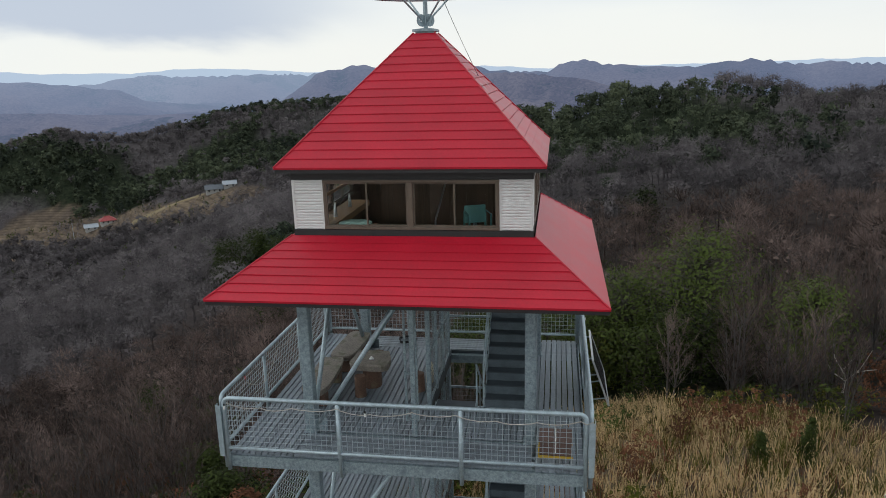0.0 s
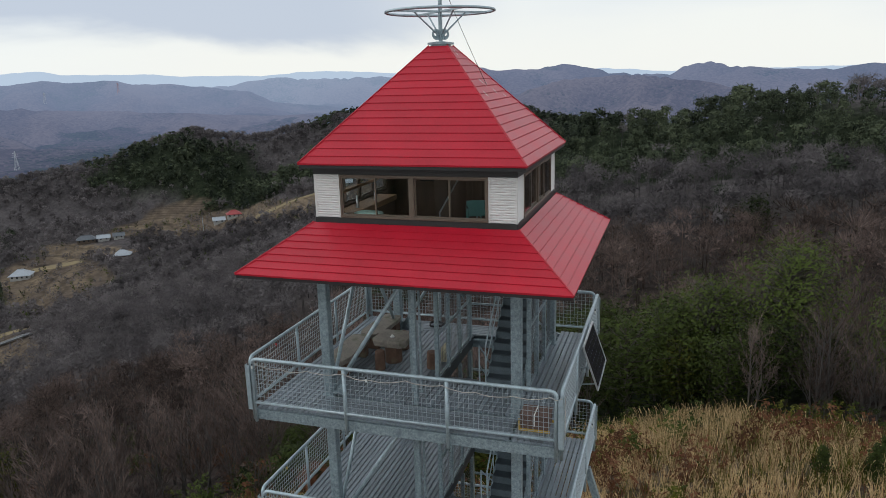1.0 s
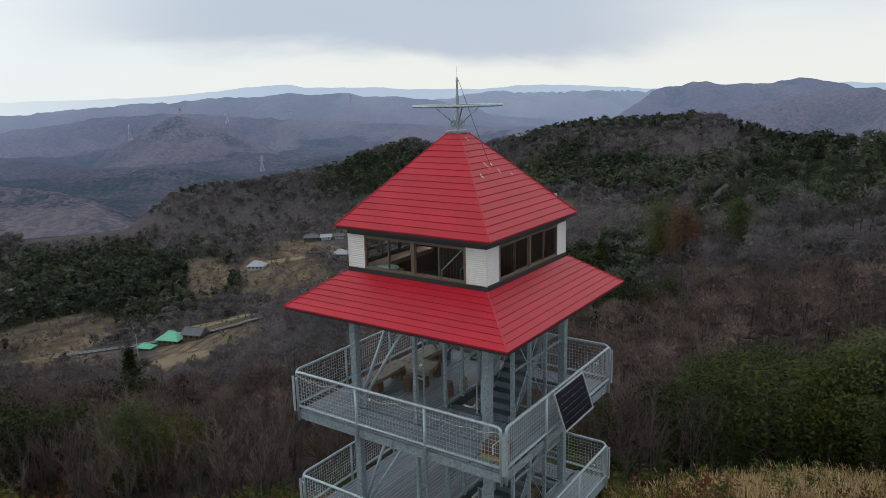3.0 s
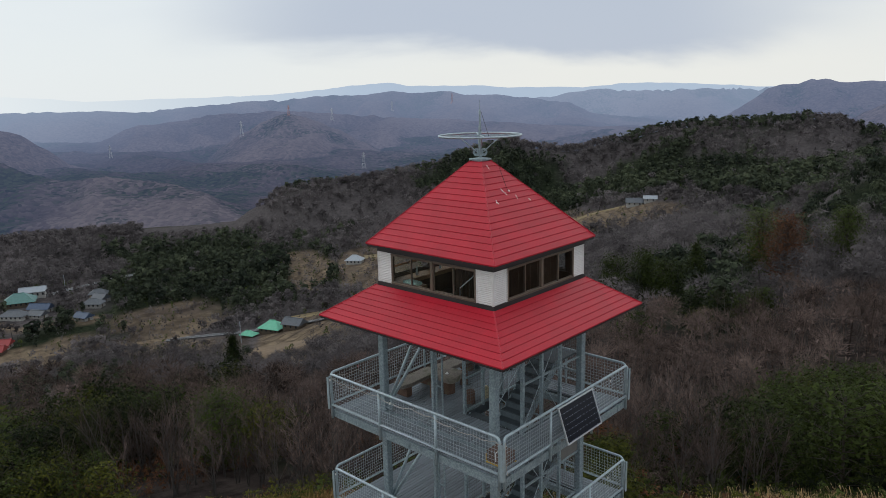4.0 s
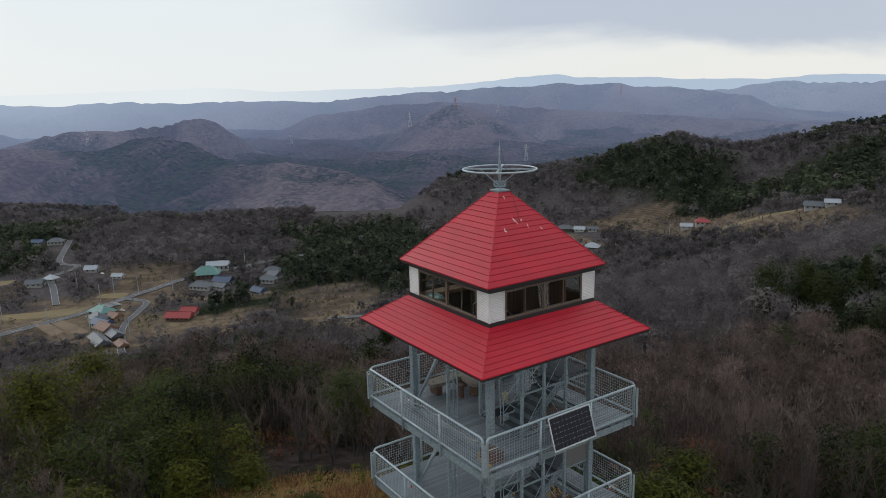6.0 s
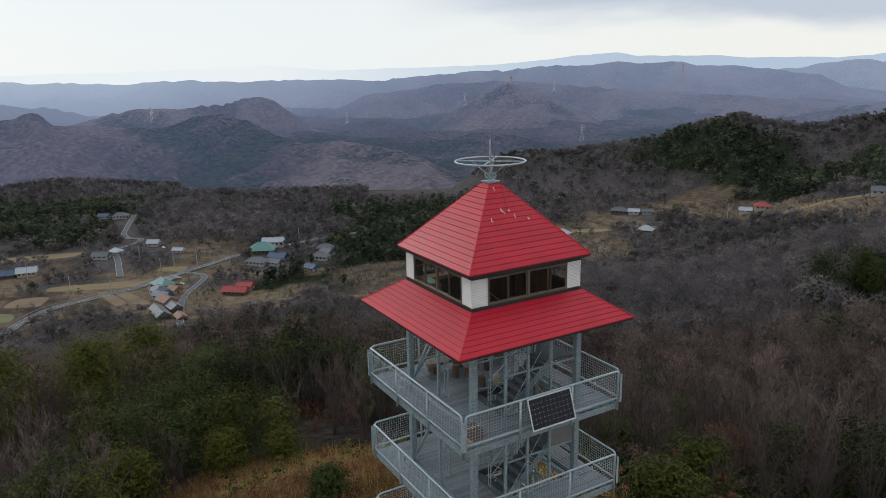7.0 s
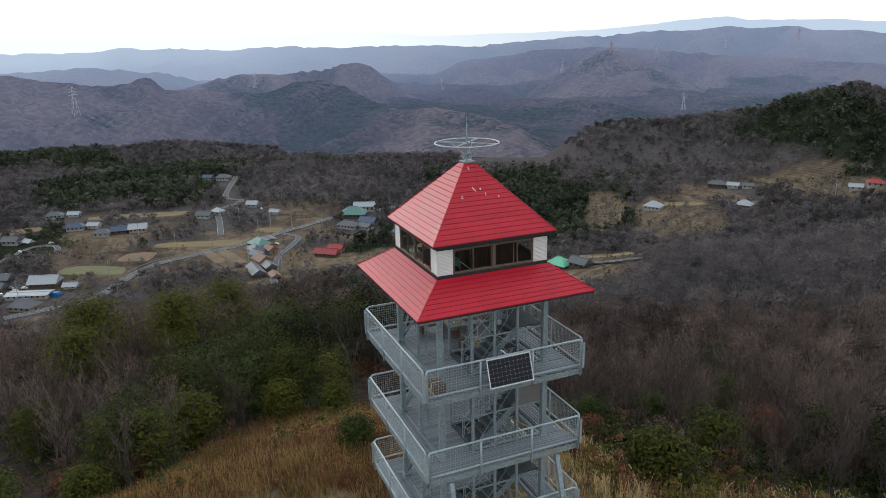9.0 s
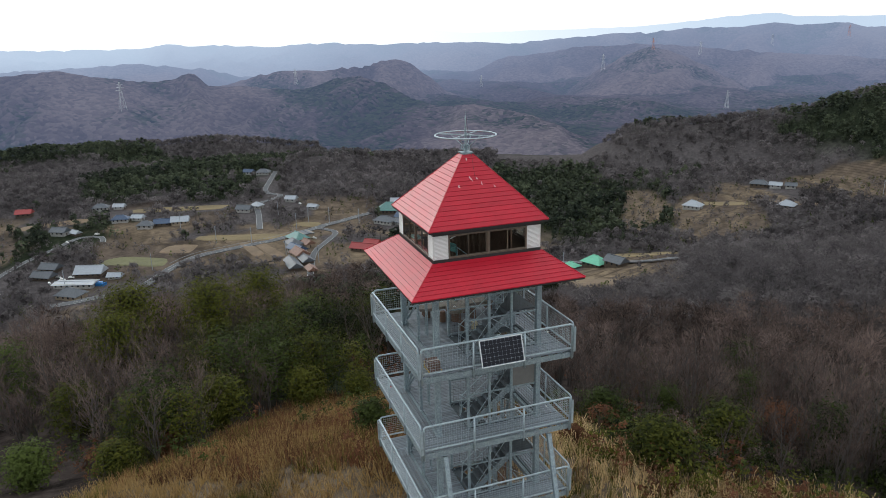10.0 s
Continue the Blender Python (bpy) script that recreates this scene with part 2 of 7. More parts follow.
def thing(name, label, category, group="", kind="", m=None):
    """An Empty at the thing's base, which parents its parts."""
    ob = new(name)
    ob.empty_display_size = 0.2
    if m is not None:
        ob.matrix_world = m
    return tagged(ob, label, category, group, kind)


def solo(name, made, mat, label, category, group="", kind="", m=None, smooth=False):
    """A thing of one mesh."""
    ob = new(name, made if isinstance(made, bpy.types.Mesh) else made.mesh(name, mat, smooth))
    if m is not None:
        ob.matrix_world = m
    return tagged(ob, label, category, group, kind)

# ---- the land ----
def lattice(ix, iy, seed):
    h = (ix.astype(np.int64) * 374761393 + iy.astype(np.int64) * 668265263 + seed * 974634211) & 0x7FFFFFFF
    h = ((h ^ (h >> 13)) * 1274126177) & 0x7FFFFFFF
    return ((h ^ (h >> 16)) & 0xFFFF) / 65535.0


def value_noise(x, y, seed=0):
    """Smooth noise from 0 to 1 on a lattice of unit cells."""
    x, y = np.asarray(x, float), np.asarray(y, float)
    ix, iy = np.floor(x), np.floor(y)
    u, v = x - ix, y - iy
    u, v = u * u * (3 - 2 * u), v * v * (3 - 2 * v)
    a, b = lattice(ix, iy, seed), lattice(ix + 1, iy, seed)
    c, d = lattice(ix, iy + 1, seed), lattice(ix + 1, iy + 1, seed)
    return a + (b - a) * u + (c - a) * v + (a - b - c + d) * u * v


def fractal(x, y, size, octaves=4, seed=0, ridged=False):
    """Fractal noise from about -1 to 1, of the given largest size in metres."""
    total, amp, norm = 0.0, 1.0, 0.0
    for i in range(octaves):
        f = 2**i / size
        n = 2 * value_noise(x * f + 17.3 * i, y * f - 9.1 * i, seed + i) - 1
        total = total + amp * (1 - 2 * np.abs(n) if ridged else n)
        norm += amp
        amp *= 0.5
    return total / norm


# Height of the land on rings round the tower, by compass angle to the left of +y.
RING_AZ = np.array([-60, -40, -20, 0, 20, 40, 60, 80, 100, 120, 150], float)
RINGS = {
    7: (0, 0, 0, 0, 0, 0, 0, -0.3, -0.3, 0, 0),
    20: (-1, -1.2, -2.2, -4.4, -5, -6, -6.2, -6.2, -6, -5, -3),
    35: (-3, -4, -7, -10, -12, -13, -13, -12.5, -12, -11, -6),
    65: (-5, -6, -11, -16, -21, -24, -24, -21, -20, -19, -15),
    105: (-6, -6, -11, -18, -26, -36, -38, -29, -30, -30, -25),
    170: (-8, -8, -14, -21, -33, -50, -64, -62, -64, -62, -50),
    300: (-14, -14, -16, -26, -50, -84, -110, -114, -116, -115, -80),
    450: (-22, -22, -24, -40, -66, -110, -128, -130, -132, -130, -90),
    620: (-26, -26, -30, -42, -66, -120, -131, -130, -132, -130, -95),
    850: (-40, -40, -45, -60, -72, -105, -130, -128, -130, -128, -90),
    1150: (-150, -150, -150, -150, -155, -165, -170, -165, -145, -140, -120),
    1400: (-185, -185, -185, -185, -190, -190, -190, -190, -190, -190, -185),
}
RING_R = np.array([0.0, *RINGS])
RING_Z = np.array([[0.0] * 11, *RINGS.values()])


def smooth_interp(x, xs, ys):
    """Monotone-looking interpolation between rows: eased halfway between straight and smoothstep."""
    i = np.clip(np.searchsorted(xs, x) - 1, 0, len(xs) - 2)
    u = np.clip((x - xs[i]) / (xs[i + 1] - xs[i]), 0, 1)
    return i, 0.4 * u + 0.6 * u * u * (3 - 2 * u)


EYE_Z, TREE_TOP = 18.0, 10.0
# crests as seen from the tower's top: compass angle and elevation of the tree tops
RIDGE_C = (66, -17, 62.4, -13.2, 61.8, -11.7, 59.7, -9.2, 57.4, -8.0, 55, -6.9, 52.7, -6.6, 49.5, -6.3, 46.3, -5.8, 43.2, -5.4, 40.7, -4.4, 38.5, -3.9, 37.2, -3.5, 34.9, -3.95, 32.5, -4.2, 30.1, -3.85, 28.4, -3.6, 25, -2.75, 22.2, -2.5, 19.1, -2.5, 17, -2.4, 15.3, -2.1, 13.4, -2.15, 11.6, -2.8, 8.4, -3.7, 4, -4, -60, -4.0)
RIDGE_D = (26, -24.0, 16, -9.0, 10, -5.0, 3.6, -3.65, 0.5, -3.8, -1, -3.6, -3.5, -2.6, -5.4, -1.95, -8.8, -2.2, -11.2, -1.5, -13.6, -1.3, -17.5, -1.8, -19, -2.5, -21, -2.4, -60, -2.4)
RIDGE_M = (92, -14, 86, -12.5, 84.4, -10.6, 82.7, -8.9, 79, -8.5, 76.4, -8.8, 74.5, -9.3, 73, -9.2, 71.1, -10.1, 70.2, -10.7, 68.3, -9.9, 66.2, -9.75, 64, -10.3, 62.8, -10.9, 61.8, -12.4, 60.5, -15, -60, -17)
RIDGE_L = (150, -7, 101, -7.2, 97.6, -7.3, 92, -7.4, 88.6, -7.3, 85, -7.4, 81, -8.0, 77, -9, 70, -10.5, 62, -13, -60, -16)


def crest(r, az, radius, depth, knots, drop):
    """A ridge round the tower, its top at the given elevations."""
    ka, ke = np.array(knots[-2::-2], float), np.array(knots[-1::-2], float)
    i, u = smooth_interp(np.clip(az, ka[0], ka[-1]), ka, ke)
    top = EYE_Z - TREE_TOP + radius * np.tan(np.radians(ke[i] * (1 - u) + ke[i + 1] * u))
    near = np.clip(1 - np.abs(r - radius) / depth, 0, 1)
    return np.where(near > 0, top - drop * (1 - near * near * (3 - 2 * near)), -1e3)


def land(x, y):
    """Height of the ground."""
    x, y = np.asarray(x, float), np.asarray(y, float)
    r, az = np.hypot(x, y), np.degrees(np.arctan2(-x, y))
    az = np.where(az < -105, az + 360, az)
    a = np.clip(az, -60, 150)
    i, u = smooth_interp(a, RING_AZ, RING_Z)
    j = np.clip(np.searchsorted(RING_R, r) - 1, 0, len(RING_R) - 2)
    w = np.clip((r - RING_R[j]) / (RING_R[j + 1] - RING_R[j]), 0, 1)
    z = (RING_Z[j, i] * (1 - u) + RING_Z[j, i + 1] * u) * (1 - w) + (RING_Z[j + 1, i] * (1 - u) + RING_Z[j + 1, i + 1] * u) * w
    # spurs and gullies, kept small round the tower and on the valley floor
    floor_like = np.clip((z + 126) / 30, 0.12, 1)
    z = z + np.clip((r - 60) / 500, 0, 1) * floor_like * 22 * fractal(x, y, 420, 4, 5, True)
    # the two wooded ridges that hide the next valley, and hummocks on the valley floor
    z = np.maximum(z, crest(r, az, 850, 330, RIDGE_C, 130) + 7 * np.clip(1 - np.abs(r - 850) / 330, 0, 1) * fractal(x, y, 130, 3, 7))
    z = np.maximum(z, crest(r, az, 310, 170, RIDGE_D, 60) + 2.5 * fractal(x, y, 60, 3, 8))
    z = np.maximum(z, crest(r, az, 800, 125, RIDGE_M, 60) + 8 * fractal(x, y, 110, 3, 9))
    z = np.maximum(z, crest(r, az, 1080, 230, RIDGE_L, 60) + 13 * fractal(x, y, 170, 3, 10))
    z = z + np.clip((r - 10) / 90, 0, 1) * floor_like * 2.4 * fractal(x, y, 45, 3, 11)
    z = z + np.clip((r - 6) / 20, 0, 1) * 0.35 * fractal(x, y, 6, 2, 23)
    return z


OPEN_AZ = np.array([14, 20, 28, 38, 46, 52, 57, 62, 68, 80, 95, 130], float)
OPEN_R = np.array([[620, 1], [620, 25], [610, 60], [615, 80], [590, 85], [520, 95], [430, 75], [450, 85], [520, 130], [530, 140], [545, 165], [560, 170]], float)


KNOLL_AZ = (-180, -60, -40, -24, -8, 0, 7, 32, 46, 60, 75, 92, 118, 150, 180)
KNOLL_R = (20, 26, 31, 34, 38, 27, 13, 13, 22, 31, 37, 40, 29, 22, 20)


# upland terraces: centre, half length, half width, yaw of the long side
TERRACES = ((-460, 334, 66, 16, -35), (-410, 369, 100, 34, -37), (-442, 516, 44, 24, 40), (-436, 552, 32, 10, 23), (-292, 208, 92, 30, -33), (-340, 525, 30, 20, -50), (-244, 474, 58, 30, -35), (-466, 448, 46, 14, 0), (-392, 516, 85, 30, -12), (-275, 485, 78, 30, -25), (-490, 360, 60, 18, -25))


def fields(x, y):
    """How far the land is open (1) and not wooded (0): the valley's paddies and terraces, and the grassy knoll."""
    x, y = np.asarray(x, float), np.asarray(y, float)
    r, az = np.hypot(x, y), np.degrees(np.arctan2(-x, y))
    wob = 14 * fractal(x, y, 120, 3, 41)
    edge = np.interp(az, KNOLL_AZ, KNOLL_R)
    knoll = np.clip((edge + 2.5 * fractal(x, y, 14, 2, 43) - r) / 3, 0, 1)
    i, u = smooth_interp(np.clip(az, 14, 130), OPEN_AZ, OPEN_R)
    mid = OPEN_R[i] * (1 - u)[..., None] + OPEN_R[i + 1] * u[..., None]
    valley = np.clip((1 - np.abs(r + wob - mid[..., 0]) / mid[..., 1]) * 4, 0, 1) * np.clip((az - 14) / 4, 0, 1)
    patches = np.clip((fractal(x, y, 55, 3, 71) - 0.05) / 0.1, 0, 1) * np.clip((az - 59) / 4, 0, 1)
    terrace = 0 * x
    for cx, cy, half, wide, yaw in TERRACES:
        c, d = math.cos(radians(yaw)), math.sin(radians(yaw))
        u, v = ((x - cx) * c + (y - cy) * d) / half, ((y - cy) * c - (x - cx) * d) / wide
        terrace = np.maximum(terrace, np.clip((1 - (np.abs(u) ** 3 + np.abs(v) ** 3) + 0.3 * wob / 14) * 4, 0, 1))
    return np.maximum(np.maximum(knoll, terrace), valley * patches)


def evergreen(x, y):
    """Where the woods are dark evergreens (1) and not bare broadleaves (0)."""
    x, y = np.asarray(x, float), np.asarray(y, float)
    r, az = np.hypot(x, y), np.degrees(np.arctan2(-x, y))
    n = fractal(x, y, np.where(r > 130, 150, 32), 4, 91)
    near = np.where(az > 62, 0.0, -0.30) + 0.38 * np.exp(-(((az + 6) / 7) ** 2 + ((r - 46) / 12) ** 2))
    middle = np.where(az > 78, 0.16, np.where(az > 64, -0.02, -0.26)) + 0.5 * np.exp(-(((az - 22) / 5) ** 2 + ((r - 190) / 40) ** 2))
    middle = np.where(az < 16, np.where(r < 225, -0.45, np.where(az < 4, 0.22, -0.05)), middle)
    ridge = np.where((az > 14) & (az < 50), -0.10, 0.10) + 0.08 * (az > 52) + 0.30 * np.exp(-(((r - 840) / 90) ** 2)) * (az > 15) + np.where(az < 12, 0.22, 0)
    return np.clip((n + np.where(r < 125, near, np.where(r < 330, middle, ridge)) - 0.12) / 0.15, 0, 1)


def sheet(name, azimuths, radii, height, mat, colour=None):
    """A sheet of ground over a fan of rings."""
    aa, rr = np.meshgrid(np.radians(azimuths), radii)
    x, y = -rr * np.sin(aa), rr * np.cos(aa)
    z = height(x, y)
    rows, cols = x.shape
    v = np.stack([x, y, z], -1).reshape(-1, 3)
    q = np.arange(rows * cols).reshape(rows, cols)
    f = np.stack([q[:-1, :-1], q[:-1, 1:], q[1:, 1:], q[1:, :-1]], -1).reshape(-1, 4)[:, ::-1]
    me = bpy.data.meshes.new(name)
    me.vertices.add(len(v))
    me.vertices.foreach_set("co", v.ravel())
    me.loops.add(f.size)
    me.loops.foreach_set("vertex_index", f.ravel())
    me.polygons.add(len(f))
    me.polygons.foreach_set("loop_start", np.arange(0, f.size, 4))
    me.polygons.foreach_set("use_smooth", np.ones(len(f), bool))
    me.update(calc_edges=True)
    if colour is not None:
        c = np.concatenate([colour(x, y).reshape(-1, 3), np.ones((len(v), 1))], 1)
        layer = me.color_attributes.new("cover", "FLOAT_COLOR", "POINT")
        layer.data.foreach_set("color", c.ravel())
    me.materials.append(mat)
    return new(name, me)


def cover_colour(x, y):
    """Red: open land. Green: evergreen woods. Blue: tone of a field, or in a wood the floor's painted haze by distance.
    """
    open_land = fields(x, y)
    step = np.where(np.hypot(x, y) > 200, np.sin(land(x, y) * 2.3 + 2 * fractal(x, y, 60, 2, 35)), 0)
    tone = np.clip(0.5 + 0.8 * fractal(x, y, 50, 3, 33) + 0.35 * step, 0, 1)
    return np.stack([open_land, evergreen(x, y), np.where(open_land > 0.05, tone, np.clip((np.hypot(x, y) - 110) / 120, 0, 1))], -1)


def land_material():
    m = bpy.data.materials.new("ground_cover")
    m.use_nodes = True
    n, k = m.node_tree.nodes, m.node_tree.links
    b = n["Principled BSDF"]
    b.inputs["Roughness"].default_value, b.inputs["Specular IOR Level"].default_value = 0.95, 0.02
    at = n.new("ShaderNodeVertexColor")
    at.layer_name = "cover"
    sp = n.new("ShaderNodeSeparateColor")
    k.new(at.outputs["Color"], sp.inputs[0])
    geo = n.new("ShaderNodeNewGeometry")

    def noisy(scale, dark, lite, detail=6):
        t = n.new("ShaderNodeTexNoise")
        t.inputs["Scale"].default_value, t.inputs["Detail"].default_value, t.inputs["Roughness"].default_value = scale, detail, 0.65
        k.new(geo.outputs["Position"], t.inputs["Vector"])
        r = n.new("ShaderNodeValToRGB")
        r.color_ramp.elements[0].position, r.color_ramp.elements[0].color = 0.35, (*dark, 1)
        r.color_ramp.elements[1].position, r.color_ramp.elements[1].color = 0.66, (*lite, 1)
        k.new(t.outputs["Fac"], r.inputs["Fac"])
        return r.outputs[0], t.outputs["Fac"]

    bare, relief = noisy(0.4, (0.018, 0.014, 0.013), (0.068, 0.054, 0.048))
    green, _ = noisy(0.3, (0.014, 0.019, 0.012), (0.040, 0.048, 0.028))
    dry, _ = noisy(0.16, (0.115, 0.088, 0.062), (0.270, 0.208, 0.142))
    scrub, _ = noisy(0.11, (0.070, 0.055, 0.047), (0.150, 0.118, 0.094))

    def mix(fac, a, c):
        x = n.new("ShaderNodeMix")
        x.data_type = "RGBA"
        k.new(fac, x.inputs["Factor"])
        k.new(a, x.inputs["A"])
        k.new(c, x.inputs["B"])
        return x.outputs["Result"]

    # floor of the farther woods, paler and greyer with haze painted in
    hazy_floor, _ = noisy(0.3, (0.064, 0.057, 0.058), (0.128, 0.114, 0.114))
    woods = mix(sp.outputs[1], mix(sp.outputs[2], bare, hazy_floor), green)
    # banks and beds of terraces follow the height
    high = n.new("ShaderNodeSeparateXYZ")
    k.new(geo.outputs["Position"], high.inputs[0])
    sway = n.new("ShaderNodeTexNoise")
    sway.inputs["Scale"].default_value, sway.inputs["Detail"].default_value = 0.03, 3
    k.new(geo.outputs["Position"], sway.inputs["Vector"])
    level = n.new("ShaderNodeMath")
    level.operation = "MULTIPLY_ADD"
    level.inputs[1].default_value = 2.6
    k.new(sway.outputs["Fac"], level.inputs[0])
    k.new(high.outputs["Z"], level.inputs[2])
    beds = n.new("ShaderNodeMath")
    beds.operation = "PINGPONG"
    beds.inputs[1].default_value = 0.9
    k.new(level.outputs[0], beds.inputs[0])
    bank = n.new("ShaderNodeMapRange")
    bank.inputs["From Min"].default_value, bank.inputs["From Max"].default_value = 0.12, 0.3
    bank.inputs["To Min"].default_value, bank.inputs["To Max"].default_value = 0.6, 1.0
    k.new(beds.outputs[0], bank.inputs["Value"])
    worked = n.new("ShaderNodeMix")
    worked.data_type, worked.blend_type = "RGBA", "MULTIPLY"
    worked.inputs["Factor"].default_value = 0.8
    k.new(mix(sp.outputs[2], scrub, dry), worked.inputs["A"])
    k.new(bank.outputs[0], worked.inputs["B"])
    open_land = worked.outputs["Result"]
    k.new(mix(sp.outputs[0], woods, open_land), b.inputs["Base Color"])
    bp = n.new("ShaderNodeBump")
    bp.inputs["Strength"].default_value, bp.inputs["Distance"].default_value = 0.8, 1.2
    k.new(relief, bp.inputs["Height"])
    k.new(bp.outputs[0], b.inputs["Normal"])
    return m


def hill_material(name, crown):
    """Far wooded hills: bare and evergreen crowns, haze painted as a blue glow. Cover: red, share of haze glow; green,
    evergreens; blue, tone.
    """
    m = bpy.data.materials.new(name)
    m.use_nodes = True
    n, k = m.node_tree.nodes, m.node_tree.links
    b = n["Principled BSDF"]
    b.inputs["Roughness"].default_value, b.inputs["Specular IOR Level"].default_value = 1.0, 0.0
    at = n.new("ShaderNodeVertexColor")
    at.layer_name = "cover"
    sp = n.new("ShaderNodeSeparateColor")
    k.new(at.outputs["Color"], sp.inputs[0])
    geo = n.new("ShaderNodeNewGeometry")
    cells = n.new("ShaderNodeTexVoronoi")
    cells.inputs["Scale"].default_value = crown
    k.new(geo.outputs["Position"], cells.inputs["Vector"])
    patch = n.new("ShaderNodeTexNoise")
    patch.inputs["Scale"].default_value, patch.inputs["Detail"].default_value, patch.inputs["Roughness"].default_value = crown * 0.05, 6, 0.6
    k.new(geo.outputs["Position"], patch.inputs["Vector"])
    pick = n.new("ShaderNodeSeparateColor")
    k.new(cells.outputs["Color"], pick.inputs[0])

    def ramp_of(source, *stops):
        r = n.new("ShaderNodeValToRGB")
        e = r.color_ramp.elements
        e[0].position, e[0].color = stops[0][0], (*stops[0][1], 1)
        e[1].position, e[1].color = stops[-1][0], (*stops[-1][1], 1)
        for at_, colour in stops[1:-1]:
            e.new(at_).color = (*colour, 1)
        k.new(source, r.inputs["Fac"])
        return r.outputs[0]

    def blend(fac, a, c):
        x = n.new("ShaderNodeMix")
        x.data_type = "RGBA"
        k.new(fac, x.inputs["Factor"])
        for socket, value in (("A", a), ("B", c)):
            if isinstance(value, tuple):
                x.inputs[socket].default_value = (*value, 1)
            else:
                k.new(value, x.inputs[socket])
        return x.outputs["Result"]

    def maths(kind, a, c):
        x = n.new("ShaderNodeMath")
        x.operation = kind
        for socket, value in ((0, a), (1, c)):
            if isinstance(value, (int, float)):
                x.inputs[socket].default_value = value
            else:
                k.new(value, x.inputs[socket])
        return x.outputs[0]

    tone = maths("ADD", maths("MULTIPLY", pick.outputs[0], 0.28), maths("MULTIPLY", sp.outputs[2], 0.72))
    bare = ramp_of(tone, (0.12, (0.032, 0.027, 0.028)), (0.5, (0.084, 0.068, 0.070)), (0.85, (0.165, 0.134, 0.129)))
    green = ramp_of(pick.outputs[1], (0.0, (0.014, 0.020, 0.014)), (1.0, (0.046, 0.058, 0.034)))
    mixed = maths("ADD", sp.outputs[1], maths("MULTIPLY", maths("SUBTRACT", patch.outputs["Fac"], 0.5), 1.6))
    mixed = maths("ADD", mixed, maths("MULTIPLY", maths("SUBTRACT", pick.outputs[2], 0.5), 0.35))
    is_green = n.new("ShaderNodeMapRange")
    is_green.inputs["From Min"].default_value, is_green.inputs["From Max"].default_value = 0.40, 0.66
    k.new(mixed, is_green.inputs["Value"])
    # the red share blackens the crowns and adds the blue haze glow
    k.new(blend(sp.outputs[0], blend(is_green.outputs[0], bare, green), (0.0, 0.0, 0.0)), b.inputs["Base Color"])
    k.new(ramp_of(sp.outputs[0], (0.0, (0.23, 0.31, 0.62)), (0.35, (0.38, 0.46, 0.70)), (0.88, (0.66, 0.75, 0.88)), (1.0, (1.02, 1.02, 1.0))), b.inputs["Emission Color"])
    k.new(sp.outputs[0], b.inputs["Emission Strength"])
    bp = n.new("ShaderNodeBump")
    bp.invert = True
    bp.inputs["Strength"].default_value, bp.inputs["Distance"].default_value = 0.9, 0.4 / crown
    k.new(cells.outputs["Distance"], bp.inputs["Height"])
    k.new(bp.outputs[0], b.inputs["Normal"])
    return m


fine_az = np.arange(-48, 128.1, 0.4)
rest_az = np.concatenate([fine_az, np.arange(131, 312.1, 3.0)])
near_r = np.concatenate([[0.0, 1.5, 3.0], np.geomspace(4.5, 380, 150), np.arange(386, 730, 6.5), np.geomspace(742, 1500, 36), [1800, 2300, 3000, 3900, 4900]])
LAND = land_material()
ground = tagged(sheet("ground", rest_az, near_r, land, LAND, cover_colour), "wooded hillside with a dry grass knoll falling to a valley of fields", "ground", kind="structure")


